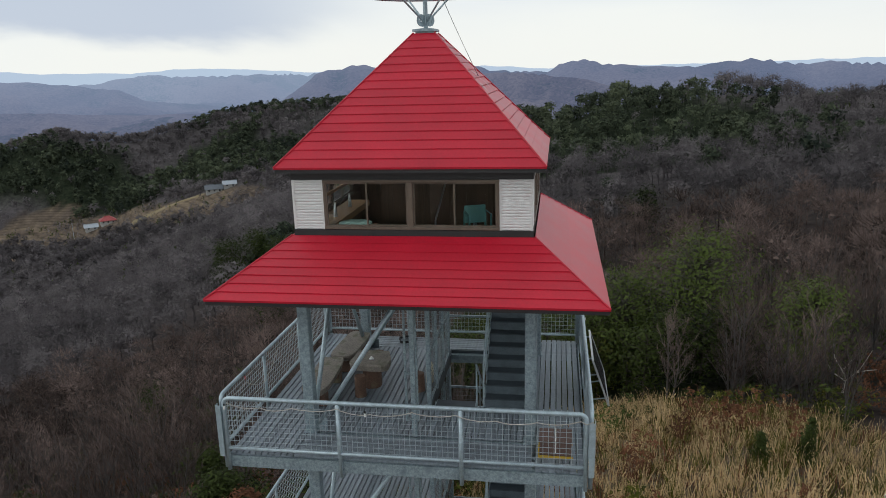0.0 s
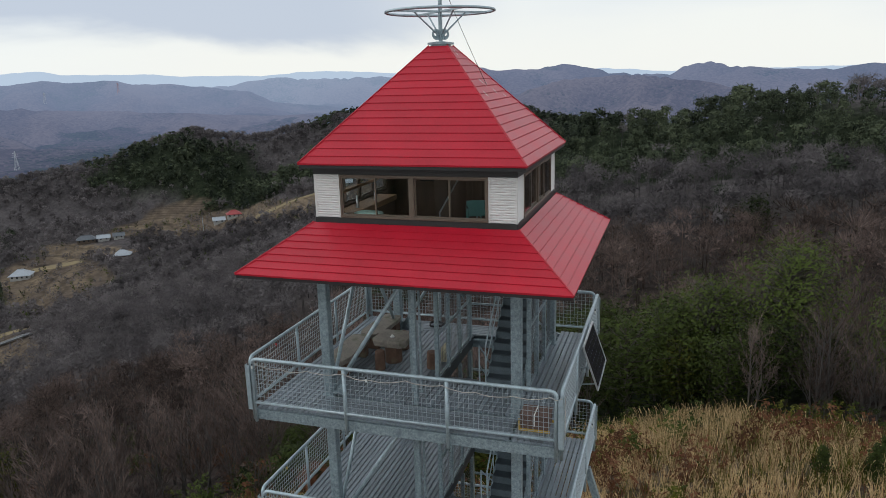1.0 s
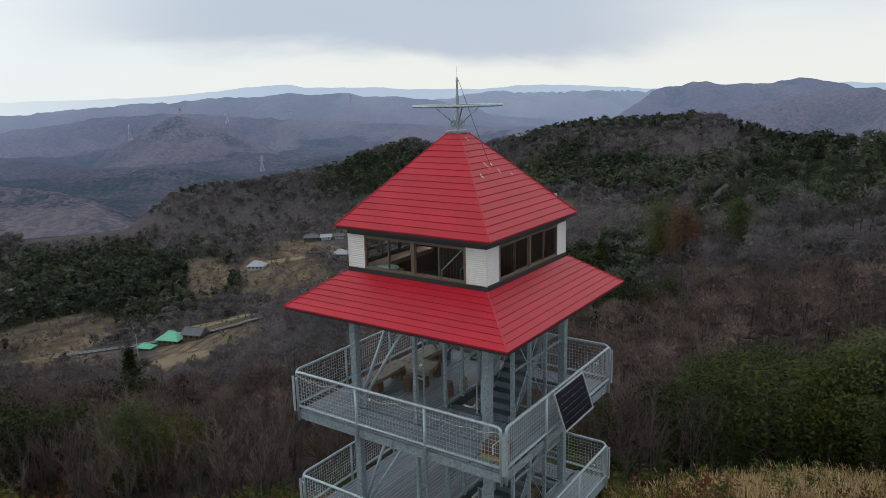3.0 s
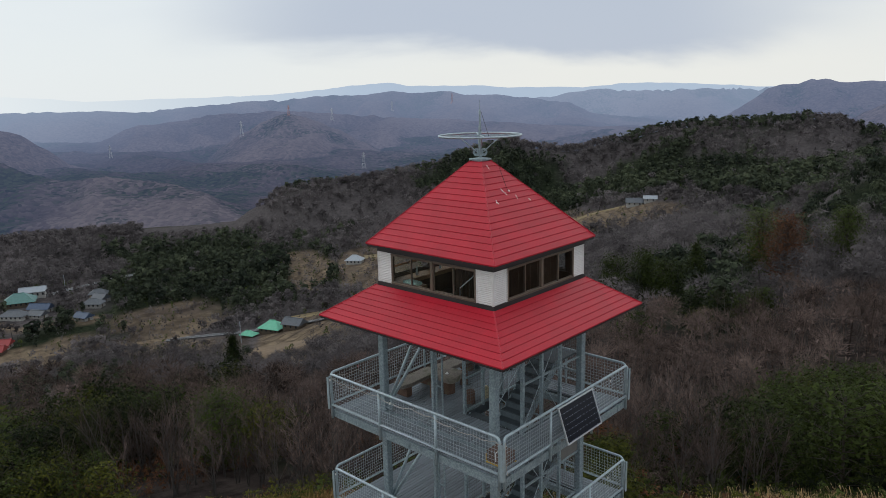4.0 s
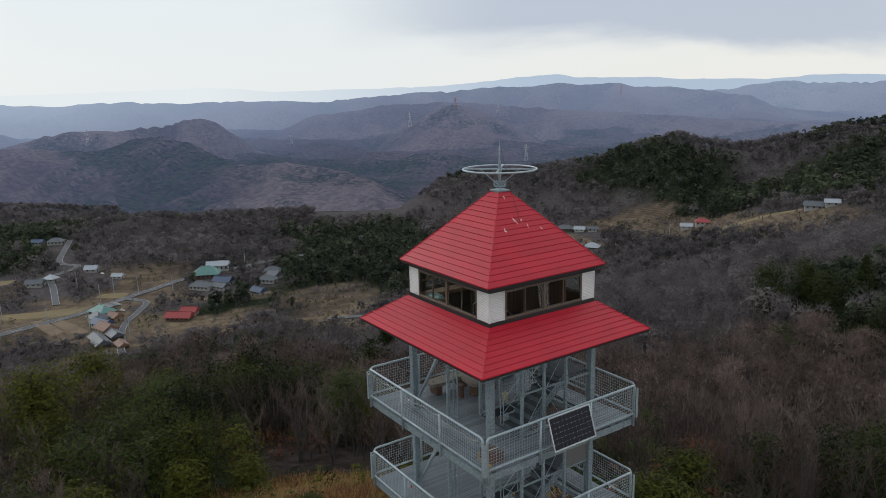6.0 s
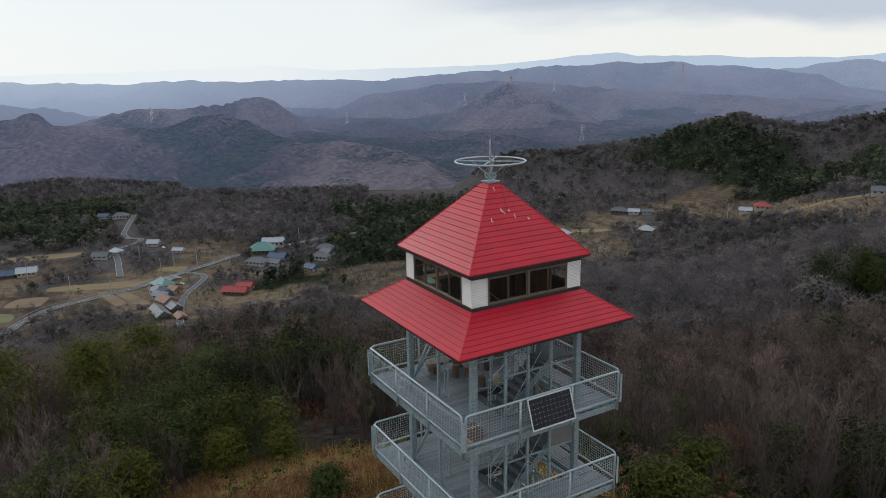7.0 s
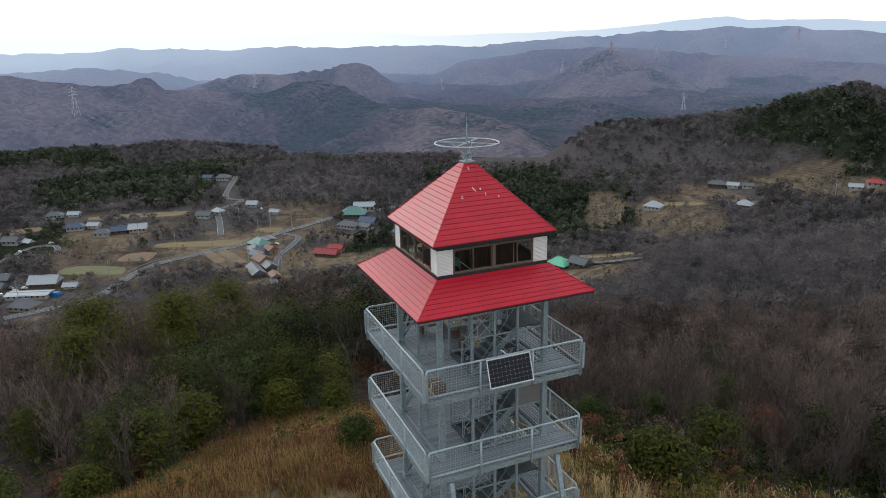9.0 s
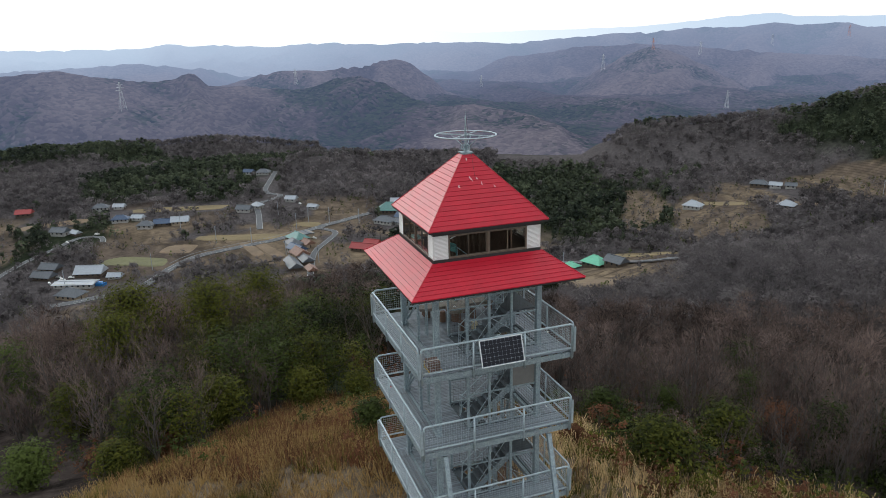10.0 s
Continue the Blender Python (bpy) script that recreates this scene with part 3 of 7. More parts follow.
RANGES = (
    # radius of the crest, depth of its front, size of its spurs, angle and elevation pairs
    (1400, 310, 200, (-60, -14, 54, -13, 58, -8.4, 59.7, -7.9, 61.3, -7.1, 63.5, -6.35, 65.8, -5.9, 68, -5.45, 70.5, -5.7, 72.5, -5.05, 75.1, -3.65, 76.8, -3.0, 78.5, -3.2, 79.9, -3.65, 81.2, -4.0, 83.3, -3.75, 86.7, -3.45, 88.1, -3.3, 89.0, -2.55, 89.5, -2.4, 90.7, -2.9, 93.1, -2.9, 94.9, -2.65, 96.6, -2.35, 97.9, -1.95, 100, -2.0, 104, -2.5, 150, -2.2)),
    (1800, 300, 200, (-60, -14, 61, -9, 65.7, -5.75, 68.2, -5.2, 69.9, -4.5, 71.3, -3.3, 72.7, -2.35, 73.8, -1.95, 75, -2.05, 76.7, -2.45, 78, -2.4, 79.7, -2.7, 82.3, -2.55, 84.4, -2.7, 85.2, -3.15, 86.7, -3.45, 90, -4, 94, -3.4, 150, -3)),
    (2050, 360, 220, (-60, -9, 38, -8, 45.5, -5.6, 47, -4.7, 48.7, -3.7, 50.7, -2.7, 52.5, -2.0, 53.4, -1.65, 54.5, -1.4, 55.8, -1.75, 57.4, -2.6, 59.2, -3.6, 60.5, -4.6, 62.2, -5.3, 64.4, -6.0, 67, -9, 150, -10)),
    (2080, 260, 220, (-60, -2.2, -12, -2.2, -4.7, -2.0, -2.2, -1.3, 0.7, -0.85, 4, -0.6, 8.3, -0.8, 11, -1.5, 13.2, -2.5, 16, -4, 22, -7, 150, -10)),
    (2500, 360, 230, (-60, -3, 30, -3, 45, -2, 50, -1.6, 54.3, -1.2, 56.8, -1.2, 59.5, -1.25, 61, -1.55, 63.5, -1.85, 65, -1.9, 66.7, -2.5, 68.9, -3.6, 70.7, -4.8, 73, -6, 80, -4.5, 88, -2.2, 93, -1.7, 98, -1.9, 150, -2)),
    (2750, 360, 250, (-60, -0.6, -20.2, -0.5, -18.8, -0.28, -17.4, -0.5, -14.5, -0.05, -12.3, -0.1, -10, -0.55, -6.8, -0.42, -3.7, -0.15, -1.8, 0.2, -0.4, 0, 0.8, -0.6, 4, -0.4, 6.5, 0, 8.3, 0.35, 10.8, 0.05, 13.3, 0, 15.5, 0.25, 17.2, -0.05, 18.5, -0.35, 19.4, -1.1, 21.1, -2.2, 24, -4, 40, -6, 150, -6)),
    (3250, 480, 280, (-60, -1.5, 18, -3.4, 24, -3, 27, -2.3, 30.4, -2.0, 32.5, -1.1, 35.8, -0.6, 38.6, -0.35, 40.5, -0.3, 41.8, 0, 43.5, -0.1, 46.5, 0.05, 48, -0.1, 51, -0.1, 53.5, -0.3, 57.5, -0.45, 60, -0.55, 62.5, -0.85, 65.5, -0.92, 69, -0.8, 73.5, -0.78, 80.7, -0.6, 82.8, -0.84, 86.8, -0.57, 90.6, -0.5, 93.3, -0.69, 99.4, -0.57, 150, -0.6)),
    (3750, 300, 280, (-60, -0.7, 10, -0.6, 17.2, -0.2, 19.4, -0.28, 21.5, -0.2, 25.9, -0.27, 28, -0.3, 30.4, -0.08, 32.6, -0.35, 34, -0.5, 38, -1.2, 150, -1.5)),
)
HILL_FLOOR = -150.0


def hill_field(x, y):
    """Height of the far hills and their lie: each range's crest at its angles, its front cut into spurs and gullies."""
    r, az = np.hypot(x, y), np.degrees(np.arctan2(-x, y))
    az = np.where(az < -105, az + 360, az)
    z = HILL_FLOOR - 15 + 50 * np.clip((r - 1100) / 300, 0, 1) * np.clip(0.5 + 0.6 * fractal(x, y, 330, 4, 500, True), 0, 1) ** 1.3
    lie = np.full_like(r, 0.25)  # 1 on a spur, 0 in a gully
    for i, (radius, depth, size, knots) in enumerate(RANGES):
        seed = 520 + 20 * i
        ka, ke = np.array(knots[::2], float), np.array(knots[1::2], float)
        j, u = smooth_interp(np.clip(az, ka[0], ka[-1]), ka, ke)
        u = 0.5 * u + 0.5 * (az - ka[j]) / (ka[j + 1] - ka[j])
        bow = np.interp(az, (57, 62, 70, 77), (0.76, 0.80, 0.90, 1.0)) if i == 0 else 1.0  # the first range bends nearer
        crest_r = bow * radius * (1 + 0.04 * fractal(az * 10, 0 * az, 60, 3, seed))
        top = EYE_Z + crest_r * np.tan(np.radians(ke[j] * (1 - u) + ke[j + 1] * u)) + 3.5 * fractal(az * radius / 57.3, 0 * az, 55, 3, seed + 1)
        reach = depth * bow
        near = np.where(r < crest_r, np.clip(1 - (crest_r - r) / reach, 0, 1), np.clip(1 - (r - crest_r) / (0.7 * reach), 0, 1))
        arc = np.radians(az) * radius + 0.30 * (crest_r - r) * np.sin(az / 7 + i) + 0.3 * size * fractal(x, y, size, 2, seed + 2)
        spur = 0.5 + 0.5 * fractal(arc, 0.35 * r, size, 2, seed + 3, True)
        rib = 0.5 + 0.5 * fractal(arc + 0.5 * r, 0.5 * r - 0.4 * arc, size * 0.36, 2, seed + 6, True)
        s = np.clip((0.72 * spur + 0.34 * rib - 0.22) / 0.62, 0, 1)
        rise = (1 - s) * near**3.0 + s * near**0.62
        made = HILL_FLOOR + (top - HILL_FLOOR) * rise
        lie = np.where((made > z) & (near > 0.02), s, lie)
        z = np.maximum(z, made)
    return z + 1.6 * fractal(x, y, 26, 2, 700), lie


def hill_cover(x, y):
    r, az = np.hypot(x, y), np.degrees(np.arctan2(-x, y))
    z, lie = hill_field(x, y)
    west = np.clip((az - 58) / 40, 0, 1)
    # painted haze: grows with distance and towards the west
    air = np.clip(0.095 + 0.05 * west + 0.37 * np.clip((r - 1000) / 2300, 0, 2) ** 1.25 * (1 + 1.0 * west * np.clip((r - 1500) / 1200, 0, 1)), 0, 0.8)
    high = np.clip((z + 150) / 150, 0, 1)
    # dark evergreens put in gullies, pale woods on spurs: relief shade painted as cover
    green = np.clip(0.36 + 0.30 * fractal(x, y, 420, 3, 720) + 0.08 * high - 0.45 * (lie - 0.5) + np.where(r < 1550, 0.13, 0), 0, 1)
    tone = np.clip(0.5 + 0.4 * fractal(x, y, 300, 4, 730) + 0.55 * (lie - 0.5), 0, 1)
    return np.stack([air, green, tone], -1)


far_az = np.arange(-32, 110.1, 0.22)
far_r = np.concatenate([np.arange(800, 1500, 11), np.arange(1500, 2200, 14), np.arange(2200, 4000, 24)])
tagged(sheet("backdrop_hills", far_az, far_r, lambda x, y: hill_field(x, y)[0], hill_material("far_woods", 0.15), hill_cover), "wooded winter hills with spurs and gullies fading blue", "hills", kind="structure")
MOUNTAINS = (-50, 0.1, 0.7, -0.35, 5.9, 0, 8.1, -0.25, 18.6, -0.2, 22.2, 0.1, 26.2, 0.3, 28.7, 0.26, 31.6, 0.05, 35.6, 0.2, 37.2, 0.15, 39.6, 0.4, 42, 0.42, 45, 0.5, 46.4, 0.75, 49.4, 0.6, 52.4, 0.25, 55.5, 0.05, 60, -0.05, 65, -0.1, 68, -0.15, 73, 0.3, 80, 0.1, 90, 0, 97, 0.2, 130, 0.1)


def mountain_field(x, y):
    r, az = np.hypot(x, y), np.degrees(np.arctan2(-x, y))
    az = np.where(az < -105, az + 360, az)
    ka, ke = np.array(MOUNTAINS[::2], float), np.array(MOUNTAINS[1::2], float)
    top = EYE_Z + 4600 * np.tan(np.radians(np.interp(az, ka, ke) + 0.07 * fractal(az * 10, 0 * az, 9, 4, 810)))
    rise = np.clip(1 - np.abs(r - 4600) / 500, 0, 1) ** (1.0 + 0.5 * fractal(x, y, 400, 3, 820, True))
    return -170 + (top + 170) * rise


# the mountains are nearly all painted haze, whiter towards the west
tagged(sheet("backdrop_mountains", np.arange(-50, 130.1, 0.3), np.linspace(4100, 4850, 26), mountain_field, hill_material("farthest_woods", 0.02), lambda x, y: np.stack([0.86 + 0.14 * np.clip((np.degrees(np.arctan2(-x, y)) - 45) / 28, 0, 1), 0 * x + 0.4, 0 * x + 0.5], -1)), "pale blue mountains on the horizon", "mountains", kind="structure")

# ---- the lookout tower ----
DECKS = (9.08, 6.05, 3.02)  # tops of the three decks
STOREY = 3.03
XL, XR, YF, YB = -3.36, 3.08, -3.06, 3.04  # planes of the railings
COL = 2.05  # column axes


def roof_courses(parent, half0, z0, half1, z1, count, lip=0.024):
    """Four hipped sides of lapped sheet courses from the eave (half0, z0) to the top."""
    for k in range(count):
        a, b = k / count, min(1.0, (k + 1.12) / count)
        ha, hb = half0 + (half1 - half0) * a, half0 + (half1 - half0) * b
        za, zb = z0 + (z1 - z0) * a, z0 + (z1 - z0) * b
        verts = [(-ha, -ha - 0.004, za + lip), (ha, -ha - 0.004, za + lip), (hb, -hb, zb + 0.003), (-hb, -hb, zb + 0.003), (-ha, -ha - 0.002, za - 0.010), (ha, -ha - 0.002, za - 0.010), (hb, -hb + 0.01, zb - 0.02), (-hb, -hb + 0.01, zb - 0.02)]
        me = Build().poly(verts, [(0, 1, 2, 3), (7, 6, 5, 4), (4, 5, 1, 0), (5, 6, 2, 1), (6, 7, 3, 2), (7, 4, 0, 3)]).mesh("roof_course", RED)
        for side in range(4):
            part("roof_course", me, RED, parent).matrix_basis = pose(0, 0, 0, 0, 0, 90 * side)
    for side in range(4):
        c = (half0 + 0.004, -half0 - 0.004, z0 + lip), (half1, -half1, z1 + 0.012)
        part("hip_cap", Build().tube(c, 0.016, 6), RED, parent).matrix_basis = pose(0, 0, 0, 0, 0, 90 * side)


def roof(name, half0, z0, half1, z1, count, soffit_in, label):
    top = thing(name, label, "roof", "tower roofs")
    roof_courses(top, half0, z0, half1, z1, count)
    for side in range(4):
        b = Build().box(-half0 + 0.02, half0 - 0.02, -half0 + 0.015, -half0 + 0.05, z0 - 0.075, z0 - 0.014)
        part("fascia", b, DARK, top, "thin dark brown eaves board").matrix_basis = pose(0, 0, 0, 0, 0, 90 * side)
    ring = Build()
    o, i, zt, zb = half0 - 0.03, soffit_in, z0 - 0.04, z0 - 0.065
    for side in range(4):
        m = pose(0, 0, 0, 0, 0, 90 * side)
        ring.poly([m @ Vector(p) for p in ((-o, -o, zb), (o, -o, zb), (i, -i, zb), (-i, -i, zb), (-o, -o, zt), (o, -o, zt), (i, -i, zt), (-i, -i, zt))], [(3, 2, 1, 0), (4, 5, 6, 7), (0, 1, 5, 4), (2, 3, 7, 6)])
    part("soffit", ring, DARK, top, "dark boarded underside of the eaves")
    return top


upper_roof = roof("upper_roof", 2.30, 14.075, 0.20, 16.30, 16, 1.9, "steep red sheet-metal pyramid roof with lapped courses")
lower_roof = roof("lower_roof", 3.30, 12.03, 2.12, 12.885, 8, 2.0, "wide red sheet-metal skirt roof below the cabin")


def droppings():
    """Pale bird droppings on the roof's sunny side, a few centimetres across."""
    rng = random.Random(5)
    spots = thing("bird_droppings", "pale bird droppings streaked over the red roof", "stain")
    slope = math.atan2(16.30 - 14.075, 2.10)
    for y, h in ((-0.72, 0.56), (-0.16, 0.63), (0.05, 0.64), (0.18, 0.57), (0.63, 0.53), (-0.1, 0.93), (-0.2, 0.66)):
        b = Build()
        for k in range(3):
            w, l = rng.uniform(0.006, 0.014), rng.uniform(0.015, 0.045)
            dy, ds = rng.uniform(-0.02, 0.02), rng.uniform(-0.05, 0.05)
            n = 8
            b.prism([(dy + w * math.cos(6.283 * i / n), ds + l * math.sin(6.283 * i / n) * (1 + 0.3 * math.sin(3 * i))) for i in range(n)], 0, 0.004)
        x = 2.30 - 2.10 * h
        z = 14.075 + 2.225 * h
        part("dropping", b, WHITE, spots).matrix_basis = pose(x + 0.012, y, z + 0.016) @ pose(0, 0, 0, 0, 0, 90) @ pose(0, 0, 0, math.degrees(slope), 0, 0)


droppings()


def finial():
    top = thing("wind_wheel", "galvanised spoked ring on a short mast at the roof's peak", "finial", m=pose(0, 0, 16.30))
    cap = Build().box(-0.22, 0.22, -0.22, 0.22, 0.035, 0.075)
    cap.poly([(-0.22, -0.22, 0.075), (0.22, -0.22, 0.075), (0.22, 0.22, 0.075), (-0.22, 0.22, 0.075), (-0.06, -0.06, 0.10), (0.06, -0.06, 0.10), (0.06, 0.06, 0.10), (-0.06, 0.06, 0.10)], [(0, 1, 5, 4), (1, 2, 6, 5), (2, 3, 7, 6), (3, 0, 4, 7), (4, 5, 6, 7)])
    cap.box(-0.17, 0.17, -0.17, 0.17, -0.01, 0.04)
    part("cap_plate", cap, GALV, top)
    zr, rr = 0.70, 1.13
    circle = [(rr * math.cos(6.28319 * i / 48), rr * math.sin(6.28319 * i / 48), zr) for i in range(48)]
    part("ring", Build().tube(circle, 0.030, 8, closed=True), GALV_TUBE, top, smooth=True)
    for k in range(4):
        turn = pose(0, 0, 0, 0, 0, 45 + 90 * k)
        part("spoke", Build().box(0.03, rr, -0.02, 0.02, zr - 0.018, zr + 0.018), GALV_TUBE, top).matrix_basis = turn
        part("strut", Build().tube(((0.05, 0, 0.22), (0.60, 0, zr - 0.01)), 0.018, 6), GALV, top).matrix_basis = turn
        web = Build()
        n = 18
        hole, rim = [], []
        for i in range(n):
            a = 6.28319 * i / n
            rim.append((0.10 + 0.10 * math.cos(a), 0.24 + 0.11 * math.sin(a)))
            hole.append((0.11 + 0.042 * math.cos(a), 0.25 + 0.042 * math.sin(a)))
        v = [(x, s, z) for s in (-0.006, 0.006) for x, z in rim + hole]
        f = []
        for i in range(n):
            j = (i + 1) % n
            f += [(i, j, n + j, n + i), (2 * n + j, 2 * n + i, 3 * n + i, 3 * n + j), (i, 2 * n + i, 2 * n + j, j), (n + j, 3 * n + j, 3 * n + i, n + i)]
        part("gusset", web.poly(v, f), GALV, top, "steel plate with a round hole").matrix_basis = turn
    part("mast", Build().tube(((0, 0, 0.09), (0, 0, 0.95)), 0.042, 10).tube(((0, 0, 0.95), (0, 0, 1.30)), 0.026, 8).tube(((0, 0, 1.28), (0, 0, 1.36), (0, 0, 1.41)), 0.035, 8, 0.012), GALV, top)
    part("lightning_rod", Build().tube(((0, 0, 1.41), (0, 0, 1.68)), 0.006, 5, 0.003), GALV, top)
    sag = [Vector((0.03, 0.02, 1.33)).lerp(Vector((0.98, -0.02, -0.80)), t) + Vector((0, 0, -0.05 * math.sin(math.pi * t))) for t in (0, 0.25, 0.5, 0.75, 1)]
    part("down_wire", Build().tube(sag, 0.006, 4), DARK, top, "thin dark lightning wire")


finial()


def siding_panel(parent, x0, x1, z0, z1, y):
    """Ribbed metal siding between two corners, with its edge trims."""
    b, n = Build(), 18
    h = (z1 - z0) / n
    for i in range(n):
        za, zb = z0 + i * h, z0 + (i + 1) * h
        b.poly([(x0, y + 0.004, za), (x1, y + 0.004, za), (x1, y - 0.010, za + 0.25 * h), (x0, y - 0.010, za + 0.25 * h), (x0, y - 0.010, zb - 0.3 * h), (x1, y - 0.010, zb - 0.3 * h), (x1, y + 0.004, zb), (x0, y + 0.004, zb)], [(0, 1, 2, 3), (3, 2, 5, 4), (4, 5, 6, 7)])
    ob = part("siding", b, SIDING, parent, "ribbed cream siding")
    trims = [part("corner_trim", Build().box(x, x + 0.035, y - 0.016, y + 0.01, z0, z1), SIDING, parent) for x in (x0 - 0.004, x1 - 0.031)]
    return [ob, *trims]


def window_side(parent):
    """One side of the cabin in its own frame, facing -y: siding, four sliding panes and their frames."""
    y, made = -2.07, []
    z0, z1 = 12.99, 13.86
    made += siding_panel(parent, -2.07, -1.525, z0, z1, y)
    made += siding_panel(parent, 1.525, 2.07, z0, z1, y)
    made.append(part("sill_band", Build().box(-2.085, 2.085, y - 0.022, y + 0.05, 12.87, z0 - 0.002), DARK, parent, "dark brown sill flashing"))
    made.append(part("head_band", Build().box(-2.085, 2.085, y - 0.018, y + 0.05, z1 + 0.002, 14.0), DARK, parent, "dark brown head flashing"))
    fr = Build()
    fr.box(-1.525, 1.525, y - 0.035, y + 0.06, 12.995, 13.045, 0.006).box(-1.525, 1.525, y - 0.03, y + 0.06, 13.815, 13.858, 0.006)
    fr.box(-1.523, -1.483, y - 0.028, y + 0.06, 13.045, 13.815, 0.006).box(1.483, 1.523, y - 0.028, y + 0.06, 13.045, 13.815, 0.006)
    made.append(part("window_frame", fr, FRAME, parent))
    made.append(part("mullion", Build().box(-0.05, 0.05, y - 0.026, y + 0.06, 13.045, 13.815, 0.008), FRAME, parent))
    for k, (xa, xb, dy) in enumerate(((-1.483, -0.745, 0.0), (-0.78, -0.05, 0.03), (0.05, 0.78, 0.03), (0.745, 1.483, 0.0))):
        sash = Build()
        ya, yb = y - 0.012 + dy, y + 0.012 + dy
        sash.box(xa, xb, ya, yb, 13.046, 13.075).box(xa, xb, ya, yb, 13.788, 13.814).box(xa, xa + 0.028, ya, yb, 13.075, 13.788).box(xb - 0.028, xb, ya, yb, 13.075, 13.788)
        s = part("sash", sash, FRAME, parent)
        pane = part("pane", Build().box(xa + 0.028, xb - 0.028, y + dy - 0.002, y + dy + 0.002, 13.075, 13.788), GLASS, s, "clear window glass")
        pane.visible_shadow = False
        made.append(s)
    return made


def cabin():
    room = thing("cabin", "square glazed lookout cabin with cream corner siding and bronze windows", "cabin")
    for side in range(4):
        for ob in window_side(room):
            ob.matrix_basis = pose(0, 0, 0, 0, 0, 90 * side)
        low = Build().box(-2.02, 2.02, -2.02, -1.98, 12.16, 12.985)
        part("wall_panel", low, WOOD_IN, room, "brown wooden lining below the windows").matrix_basis = pose(0, 0, 0, 0, 0, 90 * side)
        for k in (-1, 1):
            back = Build().box(k * 1.78 - 0.25, k * 1.78 + 0.25, -2.035, -2.0, 12.985, 14.0)
            part("lining", back, WOOD_IN, room).matrix_basis = pose(0, 0, 0, 0, 0, 90 * side)
        head = Build().box(-1.53, 1.53, -2.03, -1.99, 13.862, 14.0)
        part("header", head, WOOD_IN, room).matrix_basis = pose(0, 0, 0, 0, 0, 90 * side)
    part("cabin_floor", Build().box(-2.0, 2.0, -2.0, 2.0, 12.08, 12.16), WOOD_IN, room, "dark wooden floor")
    part("cabin_ceiling", Build().box(-2.0, 2.0, -2.0, 2.0, 14.0, 14.04), WOOD_IN, room, "brown wooden ceiling")
    return room


cabin()


# ---- columns, decks, railings and stairs ----
def steel_frame():
    frame_thing = thing("tower_frame", "galvanised steel frame of square columns, beams and pipe braces", "tower frame")
    for x in (-COL, COL):
        for y in (-COL, COL):
            part("column", Build().box(x - 0.1, x + 0.1, y - 0.1, y + 0.1, -0.4, 12.1, 0.014), GALV, frame_thing)
            part("base_plate", Build().box(x - 0.2, x + 0.2, y - 0.2, y + 0.2, -0.35, 0.02), GALV, frame_thing)
            for z in DECKS:
                part("flange", Build().box(x - 0.13, x + 0.13, y - 0.13, y + 0.13, z, z + 0.025), GALV, frame_thing)
    for z in (*DECKS, 12.06):
        top = z - 0.06
        for s in (-COL, COL):
            part("beam", Build().box(-COL + 0.1, COL - 0.1, s - 0.075, s + 0.075, top - 0.2, top, 0.01), GALV, frame_thing)
            part("beam", Build().box(s - 0.075, s + 0.075, -COL + 0.1, COL - 0.1, top - 0.2, top, 0.01), GALV, frame_thing)
    # pipe braces rise from the feet of the columns on the side away from the stair
    for z in DECKS:
        hi = z + STOREY - 0.28
        for y in (-COL, COL):
            s = 1 if y < 0 else -1
            part("brace", Build().tube(((-COL + 0.12, y + 0.02 * s, z + 0.12), (-0.22, y + 0.02 * s, hi)), 0.045, 8), GALV_TUBE, frame_thing, smooth=True)
            part("brace", Build().tube(((-COL, y + 0.12 * s, z + 0.12), (-COL, 0.12 * -s, hi)), 0.045, 8), GALV_TUBE, frame_thing, smooth=True)
            part("gusset", Build().box(-COL + 0.08, -COL + 0.30, y - 0.012, y + 0.012, z + 0.02, z + 0.26), GALV, frame_thing)
        # slim posts between the columns, paired with a thin frame
        part("post", Build().box(-0.115, -0.025, -COL - 0.05, -COL + 0.05, z, hi + 0.08, 0.008), GALV, frame_thing)
        part("post", Build().box(-0.115, -0.025, COL - 0.05, COL + 0.05, z, hi + 0.08, 0.008), GALV, frame_thing)
        gate = Build()
        gate.box(-0.31, -0.27, -1.70, -1.66, z + 0.10, hi - 0.1).box(-0.10, -0.06, -1.70, -1.66, z + 0.10, hi - 0.1)
        for zz in (z + 0.10, z + 1.05, hi - 0.14):
            gate.box(-0.27, -0.10, -1.695, -1.665, zz, zz + 0.04)
        part("post_frame", gate, GALV, frame_thing)
    # raking legs that carry the middle deck down to the slope
    for y in (-2.15, 2.10):
        part("raking_leg", Build().tube(((3.0, y, 5.72), (4.95, y, -0.6)), 0.115, 4), GALV, frame_thing)


steel_frame()

DECK_X0, DECK_X1, DECK_Y0, DECK_Y1 = XL + 0.06, XR - 0.06, YF + 0.06, YB - 0.06
HOLE = (0.02, 1.98, -0.82, 2.10)  # the stairwell


